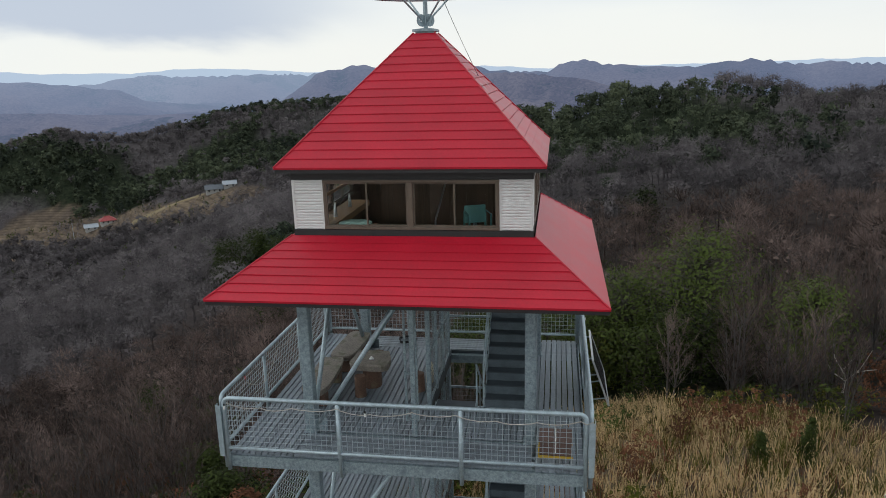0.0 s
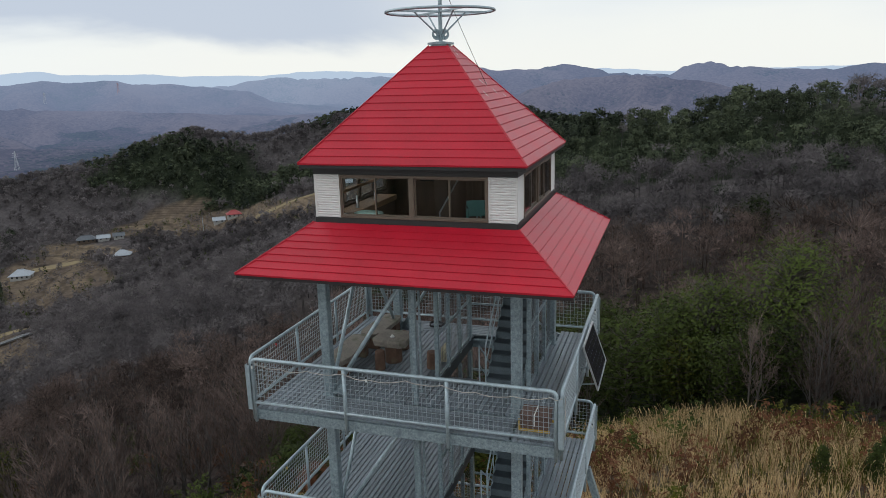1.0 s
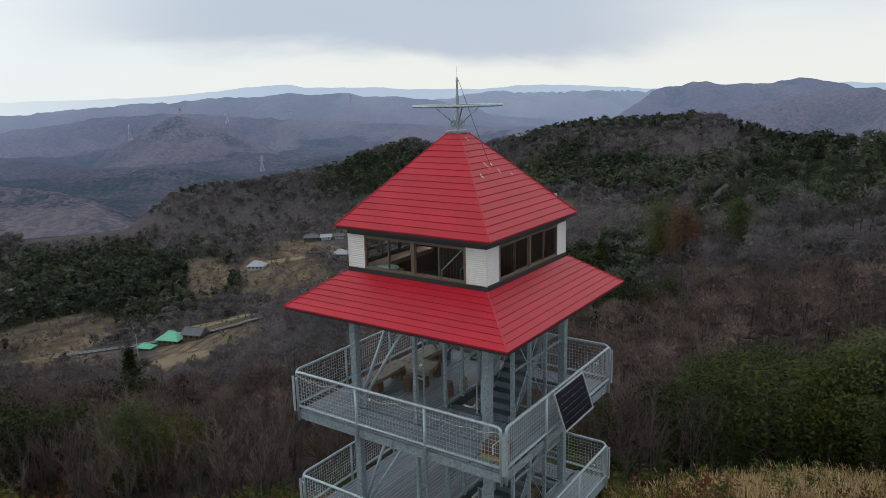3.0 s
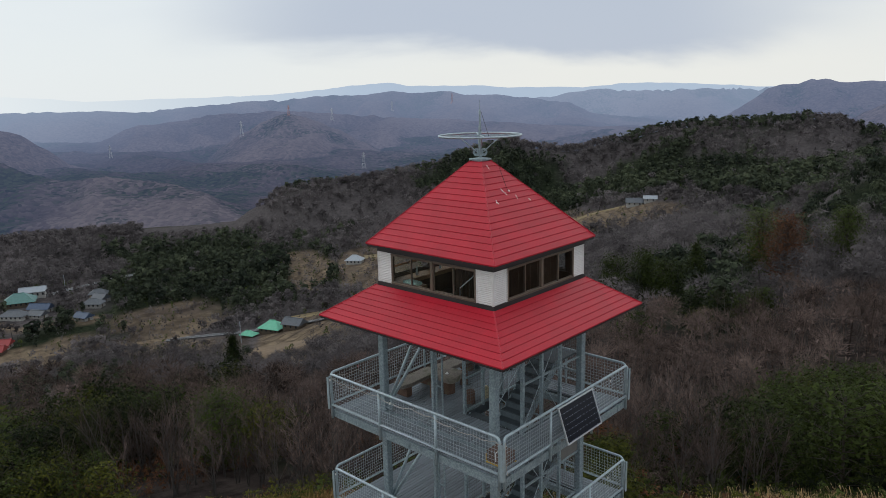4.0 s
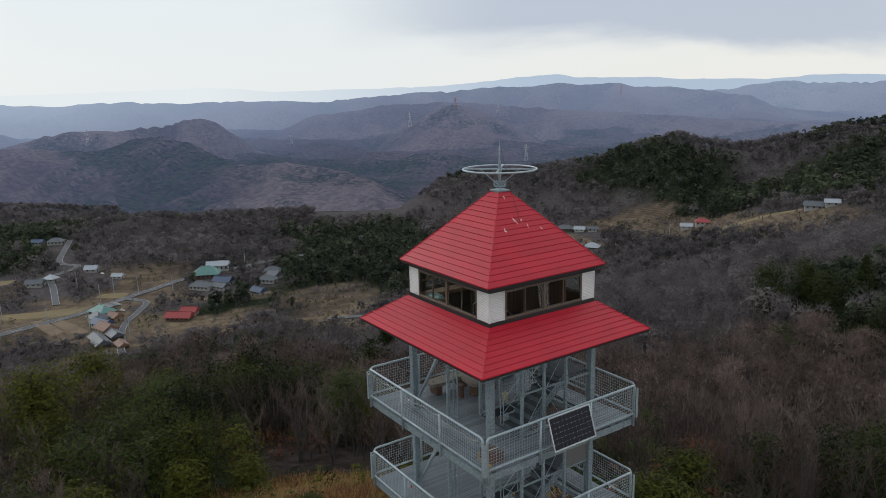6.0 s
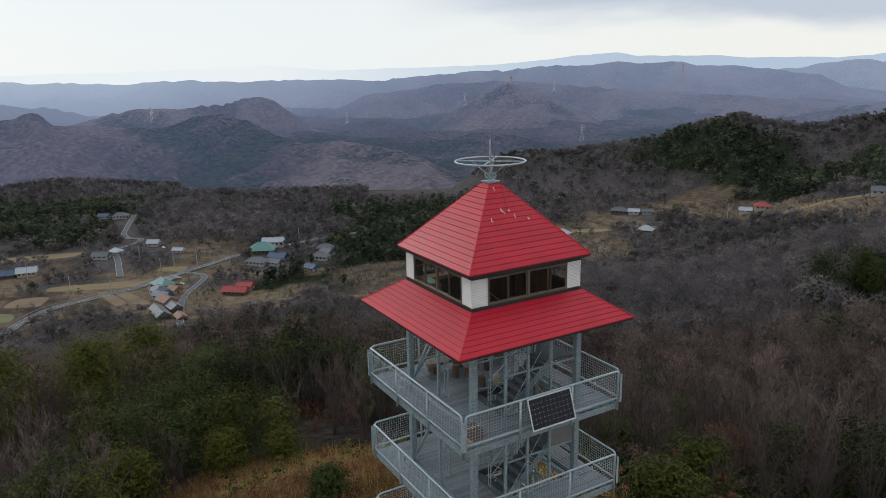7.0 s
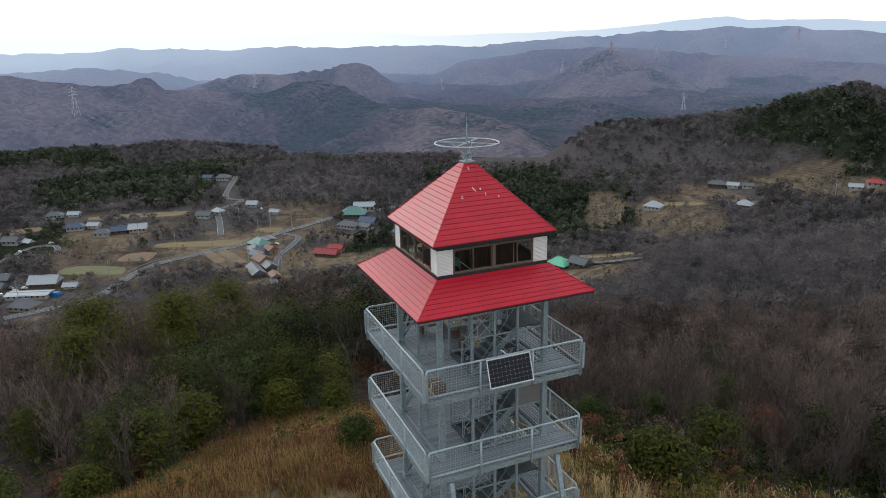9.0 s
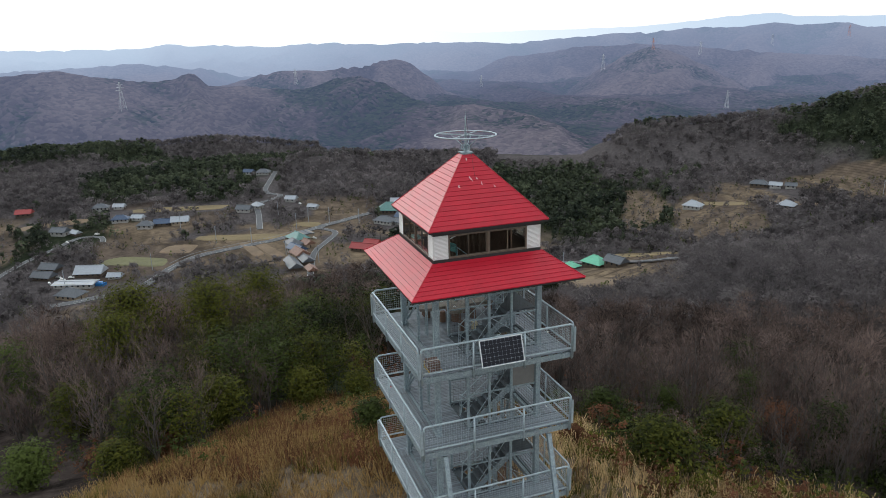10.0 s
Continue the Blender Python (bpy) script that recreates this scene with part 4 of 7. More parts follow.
def deck(z):
    d = thing("deck", "grey weathered plank deck in a galvanised steel edge beam", "deck", "tower decks", m=pose(0, 0, z))
    for y in (DECK_Y0, DECK_Y1):
        s = -1 if y < 0 else 1
        part("edge_beam", Build().box(DECK_X0, DECK_X1, y - 0.012, y + 0.012, -0.27, -0.055).box(DECK_X0, DECK_X1, y - s * 0.08, y - s * 0.012, -0.27, -0.255).box(DECK_X0, DECK_X1, y - s * 0.08, y - s * 0.012, -0.07, -0.055), GALV, d)
        for k in range(7):
            x = DECK_X0 + 0.35 + k * (DECK_X1 - DECK_X0 - 0.7) / 6
            part("splice_plate", Build().box(x - 0.04, x + 0.04, y + s * 0.012, y + s * 0.024, -0.25, -0.08), GALV, d)
    for x in (DECK_X0, DECK_X1):
        s = -1 if x < 0 else 1
        part("edge_beam", Build().box(x - 0.012, x + 0.012, DECK_Y0 + 0.012, DECK_Y1 - 0.012, -0.27, -0.055).box(x - s * 0.08, x - s * 0.012, DECK_Y0 + 0.012, DECK_Y1 - 0.012, -0.27, -0.255), GALV, d)
        for k in range(6):
            y = DECK_Y0 + 0.4 + k * (DECK_Y1 - DECK_Y0 - 0.8) / 5
            part("splice_plate", Build().box(x + s * 0.012, x + s * 0.024, y - 0.04, y + 0.04, -0.25, -0.08), GALV, d)
    for y in (-2.55, -1.4, -0.95, 2.2, 2.6):
        part("joist", Build().box(DECK_X0 + 0.02, DECK_X1 - 0.02, y - 0.03, y + 0.03, -0.20, -0.052), GALV, d)
    for y in (-0.2, 0.6, 1.4):
        part("joist", Build().box(DECK_X0 + 0.02, HOLE[0] - 0.01, y - 0.03, y + 0.03, -0.20, -0.052), GALV, d)
    trim = Build().box(HOLE[0] - 0.03, HOLE[0], HOLE[2], HOLE[3], -0.24, 0.008).box(HOLE[1], HOLE[1] + 0.03, HOLE[2], HOLE[3], -0.24, 0.008)
    trim.box(HOLE[0] - 0.03, HOLE[1] + 0.03, HOLE[2] - 0.03, HOLE[2], -0.24, 0.010).box(HOLE[0] - 0.03, HOLE[1] + 0.03, HOLE[3], HOLE[3] + 0.03, -0.24, 0.010)
    part("stairwell_trim", trim, STAIR, d)
    pitch, gap = 0.118, 0.019
    meshes = {}

    def plank(x, y0, y1, along_x=False):
        length = round(y1 - y0, 3)
        if length not in meshes:
            w = pitch - gap
            meshes[length] = Build().box(-w / 2, w / 2, 0, length, -0.045, 0.0, 0.004).mesh("plank", PLANK)
        ob = part("plank", meshes[length], PLANK, d)
        ob.matrix_basis = pose(x, y0, random.uniform(-0.0015, 0.0015), 0, 0, random.uniform(-0.06, 0.06)) if not along_x else pose(y0, x, random.uniform(-0.0015, 0.0015), 0, 0, -90) @ pose(0, 0, 0)

    n = int((DECK_X1 - DECK_X0 - 0.03) / pitch)
    for i in range(n):
        x = DECK_X0 + 0.02 + (i + 0.5) * pitch
        inner = -COL - 0.05 < x < COL + 0.05
        y0 = -COL + 0.03 if inner else DECK_Y0 + 0.014
        y1 = COL + 0.14 if inner else DECK_Y1 - 0.014
        if HOLE[0] - 0.09 < x < HOLE[1] + 0.09:
            plank(x, y0, HOLE[2] - 0.032)
        else:
            plank(x, y0, y1)
    for side in (0, 1):
        a = DECK_Y0 + 0.014 if side == 0 else COL + 0.15
        for k in range(int(0.93 / pitch) if side == 0 else 6):
            x = a + (k + 0.5) * pitch
            # planks that run along the front and the back between the columns
            ob = part("plank", meshes.setdefault("cross", Build().box(-COL - 0.04, COL + 0.04, -(pitch - gap) / 2, (pitch - gap) / 2, -0.045, 0.0, 0.004).mesh("plank", PLANK)), PLANK, d)
            ob.matrix_basis = pose(0, x, random.uniform(-0.0015, 0.0015))
    return d


for z in DECKS:
    deck(z)


def railing(length, bays):
    """A tube railing with woven wire panels, along +x from 0, outer face to -y, deck top at z 0."""
    r = thing("railing", "galvanised tube railing with square woven wire panels", "railing", "tower railings")
    c, zt, zl = 0.12, 1.09, 0.125
    arc = lambda cx, s: [(cx + s * c * math.cos(a), 0, zt - c + c * math.sin(a)) for a in [math.pi / 2 * k / 5 for k in range(6)]]  # noqa: E731
    left, right = arc(0.055 + c, -1), arc(length - 0.055 - c, 1)
    loop = [(0.055, 0, -0.30), *left, *reversed(right), (length - 0.055, 0, -0.30)]
    part("top_rail", Build().tube(loop, 0.037, 10), GALV_TUBE, r, "bent top rail and end posts", smooth=True)
    part("bottom_rail", Build().tube(((0.06, 0, zl), (length - 0.06, 0, zl)), 0.03, 8), GALV_TUBE, r, smooth=True)
    for k in range(1, bays):
        part("post", Build().tube(((length * k / bays, 0, -0.33), (length * k / bays, 0, zt - 0.02)), 0.036, 8), GALV_TUBE, r, smooth=True)
    step = 0.092
    for k in range(bays):
        a, b = length * k / bays + (0.10 if k == 0 else 0.045), length * (k + 1) / bays - (0.10 if k == bays - 1 else 0.045)
        w = Build()
        m = int((b - a) / step)
        for i in range(m + 1):
            x = a + (b - a) * i / m
            w.tube([(x + random.uniform(-0.004, 0.004), 0.004, zl + 0.02), (x + random.uniform(-0.006, 0.006), 0.0, 0.6), (x, 0.004, zt - 0.03)], 0.0058, 3)
        for i in range(10):
            z = zl + 0.05 + i * (zt - zl - 0.09) / 9
            w.tube([(a, -0.004, z), ((a + b) / 2, -0.004, z + random.uniform(-0.006, 0.006)), (b, -0.004, z)], 0.0058, 3)
        tagged(part("wire_panel", w, WIRE, r), kind="stuff")
    return r


front = railing(XR - XL - 0.06, 3)
side_rail = railing(YB - YF - 0.06, 3)
first = True
for z in DECKS:
    spots = ((front, pose(XL + 0.03, YF, z)), (front, pose(XR - 0.03, YB, z, 0, 0, 180)), (side_rail, pose(XR, YF + 0.03, z, 0, 0, 90)), (side_rail, pose(XL, YB - 0.03, z, 0, 0, -90)))
    for k, (model, m) in enumerate(spots):
        if first and k in (0, 2):
            model.matrix_world = m
        else:
            copy_thing(model, m)
    first = False
    # closing plates at the corners, drilled for the cable ties
    for sx, x in ((-1, XL), (1, XR)):
        for sy, y in ((-1, YF), (1, YB)):
            b = Build().box(x - 0.045, x + 0.045, y - 0.004 + sy * 0.05, y + 0.004 + sy * 0.05, -0.02, 0.96)
            b.box(x - 0.004 + sx * 0.05, x + 0.004 + sx * 0.05, y - 0.045, y + 0.045, -0.02, 0.96)
            solo("corner_plate", b, GALV_TUBE, "galvanised plate closing the corner of two railings", "plate", "railing corner plates", m=pose(0, 0, z))


def flight(parent, x0, x1, y0, z0, y1, z1, steps):
    """One straight flight: stringers and treads with risers."""
    for x in (x0, x1):
        d = Vector((0, y1 - y0, z1 - z0)).normalized()
        up = Vector((0, -d.z, d.y)) * (1 if d.y > 0 else -1)
        p, q = Vector((x, y0, z0)), Vector((x, y1, z1))
        t = Vector((0.012, 0, 0))
        v = [p - up * 0.17 - t, q - up * 0.17 - t, q + up * 0.07 - t, p + up * 0.07 - t, p - up * 0.17 + t, q - up * 0.17 + t, q + up * 0.07 + t, p + up * 0.07 + t]
        part("stringer", Build().poly(v, [(0, 1, 2, 3), (7, 6, 5, 4), (4, 5, 1, 0), (5, 6, 2, 1), (6, 7, 3, 2), (7, 4, 0, 3)]), GALV, parent)
    for i in range(steps):
        y, z = y0 + (y1 - y0) * (i + 0.5) / steps, z0 + (z1 - z0) * (i + 1) / steps
        h = abs(y1 - y0) / steps / 2
        s = 1 if y1 > y0 else -1
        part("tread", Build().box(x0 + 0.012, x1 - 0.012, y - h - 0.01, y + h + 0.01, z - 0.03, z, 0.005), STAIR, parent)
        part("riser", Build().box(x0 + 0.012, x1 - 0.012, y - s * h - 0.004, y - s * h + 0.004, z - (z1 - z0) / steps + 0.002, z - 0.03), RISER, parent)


def stair(z, top_half):
    st = thing("stair", "steel switchback stair between two decks with slim handrails", "stair", "tower stairs", m=pose(0, 0, z))
    half = STOREY / 2
    flight(st, 1.10, 1.90, -0.78, 0.0, 1.05, half, 8)
    part("landing", Build().box(0.06, 1.92, 1.05, 1.98, half - 0.06, half, 0.006), STAIR, st)
    flight(st, 0.10, 0.92, 1.05, half, -0.78, STOREY, 8)
    for x, a, b in ((1.08, (-0.76, 0.0), (1.05, half)), (0.94, (1.05, half), (-0.76, STOREY))):
        rail = Build().tube(((x, a[0], a[1] + 0.02), (x, a[0], a[1] + 0.90), (x, b[0], b[1] + 0.90), (x, b[0], b[1] + 0.02)), 0.019, 6)
        part("handrail", rail, GALV_TUBE, st)
        part("mid_rail", Build().tube(((x, a[0], a[1] + 0.45), (x, b[0], b[1] + 0.45)), 0.013, 6), GALV_TUBE, st)
        for t in (0.33, 0.66):
            y, zz = a[0] + (b[0] - a[0]) * t, a[1] + (b[1] - a[1]) * t
            part("baluster", Build().tube(((x, y, zz), (x, y, zz + 0.90)), 0.013, 6), GALV_TUBE, st)
    return st


for z in (9.08, 6.05, 3.02, -0.01):
    stair(z, True)


def screen(parent, p, q, z0, z1, step=0.1):
    """A framed panel of woven wire between two upright lines p and q (x, y)."""
    a, b = Vector((*p, 0)), Vector((*q, 0))
    w = Build()
    m = max(2, int((b - a).length / step))
    for i in range(1, m):
        c = a.lerp(b, i / m)
        w.tube(((c.x, c.y, z0), (c.x, c.y, z1)), 0.0043, 3)
    k = int((z1 - z0) / step)
    for i in range(1, k):
        z = z0 + (z1 - z0) * i / k
        w.tube(((a.x, a.y, z), (b.x, b.y, z)), 0.0043, 3)
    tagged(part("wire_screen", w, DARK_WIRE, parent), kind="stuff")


def shaft(z):
    """Posts, rails, rod braces and wire screens round one storey of the stair."""
    s = thing("stair_screen", "wire mesh screens in a steel frame round the stairwell", "screen", "stair screens", m=pose(0, 0, z))
    top = STOREY - 0.28
    right = (-0.85, 0.03, 0.94)
    for y in right:
        part("post", Build().box(COL - 0.04, COL + 0.05, y - 0.045, y + 0.045, 0, top, 0.006), GALV, s)
    left = (-0.83, 0.0, 0.9, 1.75)
    for y in left:
        part("post", Build().box(-0.05, 0.04, y - 0.04, y + 0.04, 0, top, 0.006), GALV, s)
    for zz in (0.06, 1.40, 2.30):
        part("rail", Build().box(COL - 0.025, COL + 0.025, -0.80, COL - 0.1, zz, zz + 0.05), GALV, s)
    for zz in (0.06, 1.05):
        part("rail", Build().box(-0.025, 0.02, -0.79, 1.95, zz, zz + 0.05), GALV, s)
    ys = (-0.80, 0.0, 0.90, COL - 0.1)
    for a, b in zip(ys, ys[1:]):
        screen(s, (COL, a + 0.05), (COL, b - 0.03), 0.11, 1.40)
        screen(s, (COL, a + 0.05), (COL, b - 0.03), 1.45, 2.30)
    for a, b in zip(left, left[1:]):
        screen(s, (0, a + 0.04), (0, b - 0.04), 0.11, 1.05)
        screen(s, (0, a + 0.04), (0, b - 0.04), 1.10, top - 0.1)
    screen(s, (0.05, COL - 0.02), (COL - 0.12, COL - 0.02), 0.9, 2.1)
    for zz in (0.88, 2.1):
        part("rail", Build().box(0.0, COL - 0.1, COL - 0.045, COL, zz, zz + 0.05), GALV, s)
    for a, b in (((COL - 0.03, -0.8, 0.1), (COL - 0.03, 0.94, top - 0.3)), ((COL - 0.03, 0.94, 0.1), (COL - 0.03, -0.8, top - 0.3)), ((COL - 0.03, 0.03, 1.45), (COL - 0.03, COL - 0.1, 0.1))):
        part("rod_brace", Build().tube((a, b), 0.012, 5), GALV_TUBE, s)
    for zz, yy in ((1.47, 1.0),) if 5 < z < 7 else ():
        part("board", Build().box(COL - 0.005, COL + 0.012, yy, COL - 0.12, zz, zz + 0.78), GREY_PANEL, s, "grey notice board behind the wire")
    return s


for z in (9.08, 6.05, 3.02, -0.01):
    shaft(z)


# ---- things on the decks and in the cabin ----
def wobble_slab(length, width, thick, seed, n=26):
    """A sawn slab with a wavy natural edge."""
    rng = random.Random(seed)
    f = [rng.uniform(-1, 1) for _ in range(8)]
    out = []
    for i in range(n):
        a = 2 * math.pi * i / n
        sx, sy = math.copysign(abs(math.cos(a)) ** 0.35, math.cos(a)), math.copysign(abs(math.sin(a)) ** 0.5, math.sin(a))
        k = 1 + 0.07 * f[0] * math.sin(2 * a) + 0.06 * f[1] * math.sin(3 * a + f[2]) + 0.05 * f[3] * math.sin(5 * a + f[4])
        out.append((sx * length / 2 * k, sy * width / 2 * k))
    low = [(x * 0.96, y * 0.9) for x, y in out]
    v = [(x, y, 0) for x, y in low] + [(x, y, thick * 0.75) for x, y in out] + [(x * 0.985, y * 0.97, thick) for x, y in out]
    faces = [tuple(reversed(range(n))), tuple(range(2 * n, 3 * n))]
    for k in (0, n):
        faces += [(k + i, k + (i + 1) % n, k + n + (i + 1) % n, k + n + i) for i in range(n)]
    return Build().poly(v, faces)


def log(r, h, seed=0, n=14):
    rng = random.Random(seed)
    rad = [r * rng.uniform(0.93, 1.07) for _ in range(n)]
    ring = lambda z, k: [(k * rad[i] * math.cos(6.28319 * i / n), k * rad[i] * math.sin(6.28319 * i / n), z) for i in range(n)]  # noqa: E731
    v = ring(0, 1.04) + ring(h - 0.02, 0.98) + ring(h, 0.93)
    f = [tuple(reversed(range(n))), tuple(range(2 * n, 3 * n))]
    for k in (0, n):
        f += [(k + i, k + (i + 1) % n, k + n + (i + 1) % n, k + n + i) for i in range(n)]
    return Build().poly(v, f)


Z1 = DECKS[0]
for k, (y, length) in enumerate(((-0.45, 1.75), (1.25, 1.6))):
    bench = thing("slab_bench", "rough mossy half-log bench on short stumps", "bench", "deck benches", m=pose(-2.32 + 0.12 * k, y, Z1, 0, 0, 92 - 5 * k))
    part("seat", wobble_slab(length, 0.56, 0.13, 10 + k), SLAB, bench).matrix_basis = pose(0, 0, 0.32)
    for x in (-0.55, 0.55):
        part("stump", Build().box(x - 0.12, x + 0.12, -0.2, 0.2, 0, 0.33, 0.03), LOG, bench)
table = thing("slab_table", "thick weathered log-slice table on a stump", "table", m=pose(-1.40, 0.03, Z1))
part("tabletop", wobble_slab(0.82, 0.80, 0.17, 4, 16), SLAB, table).matrix_basis = pose(0, 0, 0.46)
part("stump", log(0.20, 0.47, 3), LOG, table)
for k, (x, y) in enumerate(((-1.52, -0.52), (-1.44, 0.80), (-0.36, -0.15))):
    stool = solo("log_stool", log(0.115 if k == 0 else 0.125, 0.45 if k < 2 else 0.40, k), LOG, "upright brown log used as a stool", "stool", "log stools", m=pose(x, y, Z1))
lamp = thing("glass_insulator", "small white glass dome lying on the table", "dome", m=pose(-1.38, -0.05, Z1 + 0.63))
part("dome", Build().tube(((0, 0, 0), (0, 0, 0.03), (0, 0, 0.055)), 0.05, 10, 0.02), WHITE, lamp)
part("rim", Build().tube(((0, 0, -0.002), (0, 0, 0.012)), 0.056, 10), ALU, lamp)
CREAM = material("cream_sacking", (0.62, 0.55, 0.36), 0.8, 0, 0.12, 8, 50, 0.004)
bag = thing("cream_sack", "cream sack standing against the stair screen", "sack", m=pose(-0.20, 0.35, Z1))
part("bag", Build().prism([(-0.07, -0.11), (0.07, -0.12), (0.09, 0.0), (0.07, 0.12), (-0.07, 0.11), (-0.08, 0)], 0, 0.34), CREAM, bag)
part("neck", Build().poly([(-0.07, -0.11, 0.34), (0.07, -0.12, 0.34), (0.07, 0.12, 0.34), (-0.07, 0.11, 0.34), (-0.02, -0.07, 0.42), (0.03, -0.06, 0.42), (0.03, 0.06, 0.42), (-0.02, 0.07, 0.42)], [(0, 1, 5, 4), (1, 2, 6, 5), (2, 3, 7, 6), (3, 0, 4, 7), (4, 5, 6, 7)]), CREAM, bag)
coil = [((0.20 + 0.03 * math.sin(5 * a)) * math.cos(a), (0.20 + 0.03 * math.cos(3 * a)) * math.sin(a), 0.015 + 0.012 * (a / 6.283)) for a in [6.283 * 4 * i / 90 for i in range(91)]]
solo("cable_coil", Build().tube(coil, 0.012, 5), BLACK, "coil of dark cable lying on the planks", "cable", m=pose(-1.16, 2.62, Z1))

crate = thing("tool_crate", "brown lidded crate in a yellow angle frame", "crate", m=pose(2.50, -2.36, Z1))
part("crate_body", Build().box(-0.27, 0.27, -0.21, 0.21, 0.03, 0.29, 0.012), BOX_MAT, crate)
part("lid", Build().box(-0.285, 0.285, -0.225, 0.225, 0.29, 0.33, 0.012), BOX_MAT, crate)
yf = Build().box(-0.30, 0.30, -0.245, -0.225, 0.0, 0.045).box(-0.30, 0.30, 0.225, 0.245, 0.0, 0.045).box(-0.30, -0.28, -0.225, 0.225, 0.0, 0.045).box(-0.30, -0.282, -0.245, -0.225, 0.045, 0.24)
part("yellow_frame", yf, YELLOW, crate, "yellow painted angle frame")
part("strap", Build().box(-0.01, 0.01, -0.232, 0.232, 0.10, 0.338), WHITE, crate)


def solar_panel():
    lower, upper = Vector((3.51, -0.03, 9.26)), Vector((3.185, -0.03, 10.19))
    tilt = math.degrees(math.atan2(upper.z - lower.z, lower.x - upper.x))
    s = thing("solar_panel", "framed dark solar panel leaning out from the railing", "solar panel", m=Matrix.Translation(lower) @ pose(0, 0, 0, 0, 0, 90) @ pose(0, 0, 0, tilt, 0, 0))
    w, h = 0.835, (upper - lower).length
    fr = Build()
    for x0, x1, y0, y1 in ((-w, w, 0, 0.03), (-w, w, h - 0.03, h), (-w, -w + 0.03, 0.03, h - 0.03), (w - 0.03, w, 0.03, h - 0.03)):
        fr.box(x0, x1, y0, y1, -0.018, 0.018)
    part("panel_frame", fr, ALU, s, "pale aluminium frame")
    face = part("backing", Build().box(-w + 0.03, w - 0.03, 0.03, h - 0.03, -0.008, 0.004), SOLAR_LINE, s, "pale grid between the cells")
    nx, ny = 10, 6
    cw, ch = (2 * w - 0.09) / nx, (h - 0.09) / ny
    cell = Build().prism([(0.10 * cw, 0), (0.9 * cw, 0), (cw, 0.1 * ch), (cw, 0.9 * ch), (0.9 * cw, ch), (0.1 * cw, ch), (0, 0.9 * ch), (0, 0.1 * ch)], 0.004, 0.008)
    cell.v = [(x * 0.968 + 0.016 * cw, y * 0.968 + 0.016 * ch, z) for x, y, z in cell.v]
    me = cell.mesh("cell", SOLAR)
    for i in range(nx):
        for j in range(ny):
            part("cell", me, SOLAR, face).matrix_basis = pose(-w + 0.045 + i * cw, 0.045 + j * ch, 0)
    st = thing("panel_bracket", "thin steel struts that carry the solar panel", "bracket")
    for y in (-0.6, 0.55):
        part("strut", Build().tube(((3.12, y, 9.25), (3.45, y, 9.30)), 0.014, 6), GALV_TUBE, st)
        part("strut", Build().tube(((3.12, y, 9.62), (3.33, y, 9.66)), 0.014, 6), GALV_TUBE, st)
        part("hook", Build().tube(((3.10, y, 10.12), (3.20, y, 10.13)), 0.014, 6), GALV_TUBE, st)


solar_panel()


def hung_cable(points, sag, r, mat, label):
    """A slack cable tied along a railing."""
    rng = random.Random(len(points))
    line = []
    for a, b in zip(points, points[1:]):
        a, b = Vector(a), Vector(b)
        for i in range(8):
            t = i / 8
            line.append(a.lerp(b, t) + Vector((rng.uniform(-0.008, 0.008), rng.uniform(-0.008, 0.008), -sag * 4 * t * (1 - t))))
    line.append(Vector(points[-1]))
    return solo("cable", Build().tube(line, r, 5), mat, label, "cable", "railing cables")


hung_cable([(x, YF - 0.045, Z1 + z) for x, z in ((-3.2, 1.02), (-2.6, 0.95), (-2.0, 0.97), (-1.2, 1.0), (-0.6, 0.93), (0.1, 1.0), (0.85, 0.99), (1.5, 0.92), (2.2, 0.93), (2.9, 0.99), (3.1, 0.99))], 0.05, 0.009, CABLE_MAT, "slack pale cable tied along the front railing")
hung_cable([(XL + 0.05, y, Z1 + z) for y, z in ((-2.9, 1.0), (-2.0, 0.9), (-1.2, 0.55), (-0.4, 0.95), (0.6, 0.9), (1.6, 1.0))], 0.06, 0.007, CABLE_MAT, "slack pale cable looping along the side railing")
hung_cable([(3.14, y, Z1 + z) for y, z in ((-3.0, 0.98), (-3.0, 0.5), (-2.94, 0.1))], 0.01, 0.009, CABLE_MAT, "cable running down a railing post")
BULB_Y = material("yellow_bulb", (0.55, 0.42, 0.05), 0.4, 0, 0.05, 10, 70, 0.0)
for k, z in enumerate(DECKS):
    for x, y, dz, mat, colour in ((XL + 0.12, YF - 0.05, 0.93, WHITE, "white"), (XL - 0.02, -1.9, 0.95, REDDOT if k == 0 else BULB_Y, "red" if k == 0 else "yellow"), (XR + 0.05, 1.9, 0.96, WHITE, "white"), (-0.7, YF - 0.05, 0.92, REDDOT if k == 1 else WHITE, "red" if k == 1 else "white")):
        bulb = thing("party_bulb", f"small {colour} bulb tied to the railing", "bulb", "railing bulbs", m=pose(x, y, z + dz))
        part("globe", Build().tube(((0, 0, -0.03), (0, 0, -0.015), (0, 0, 0.015), (0, 0, 0.03)), 0.02, 8, 0.024), mat, bulb)
        part("socket", Build().tube(((0, 0, 0.03), (0, 0, 0.07)), 0.014, 6), BLACK, bulb)

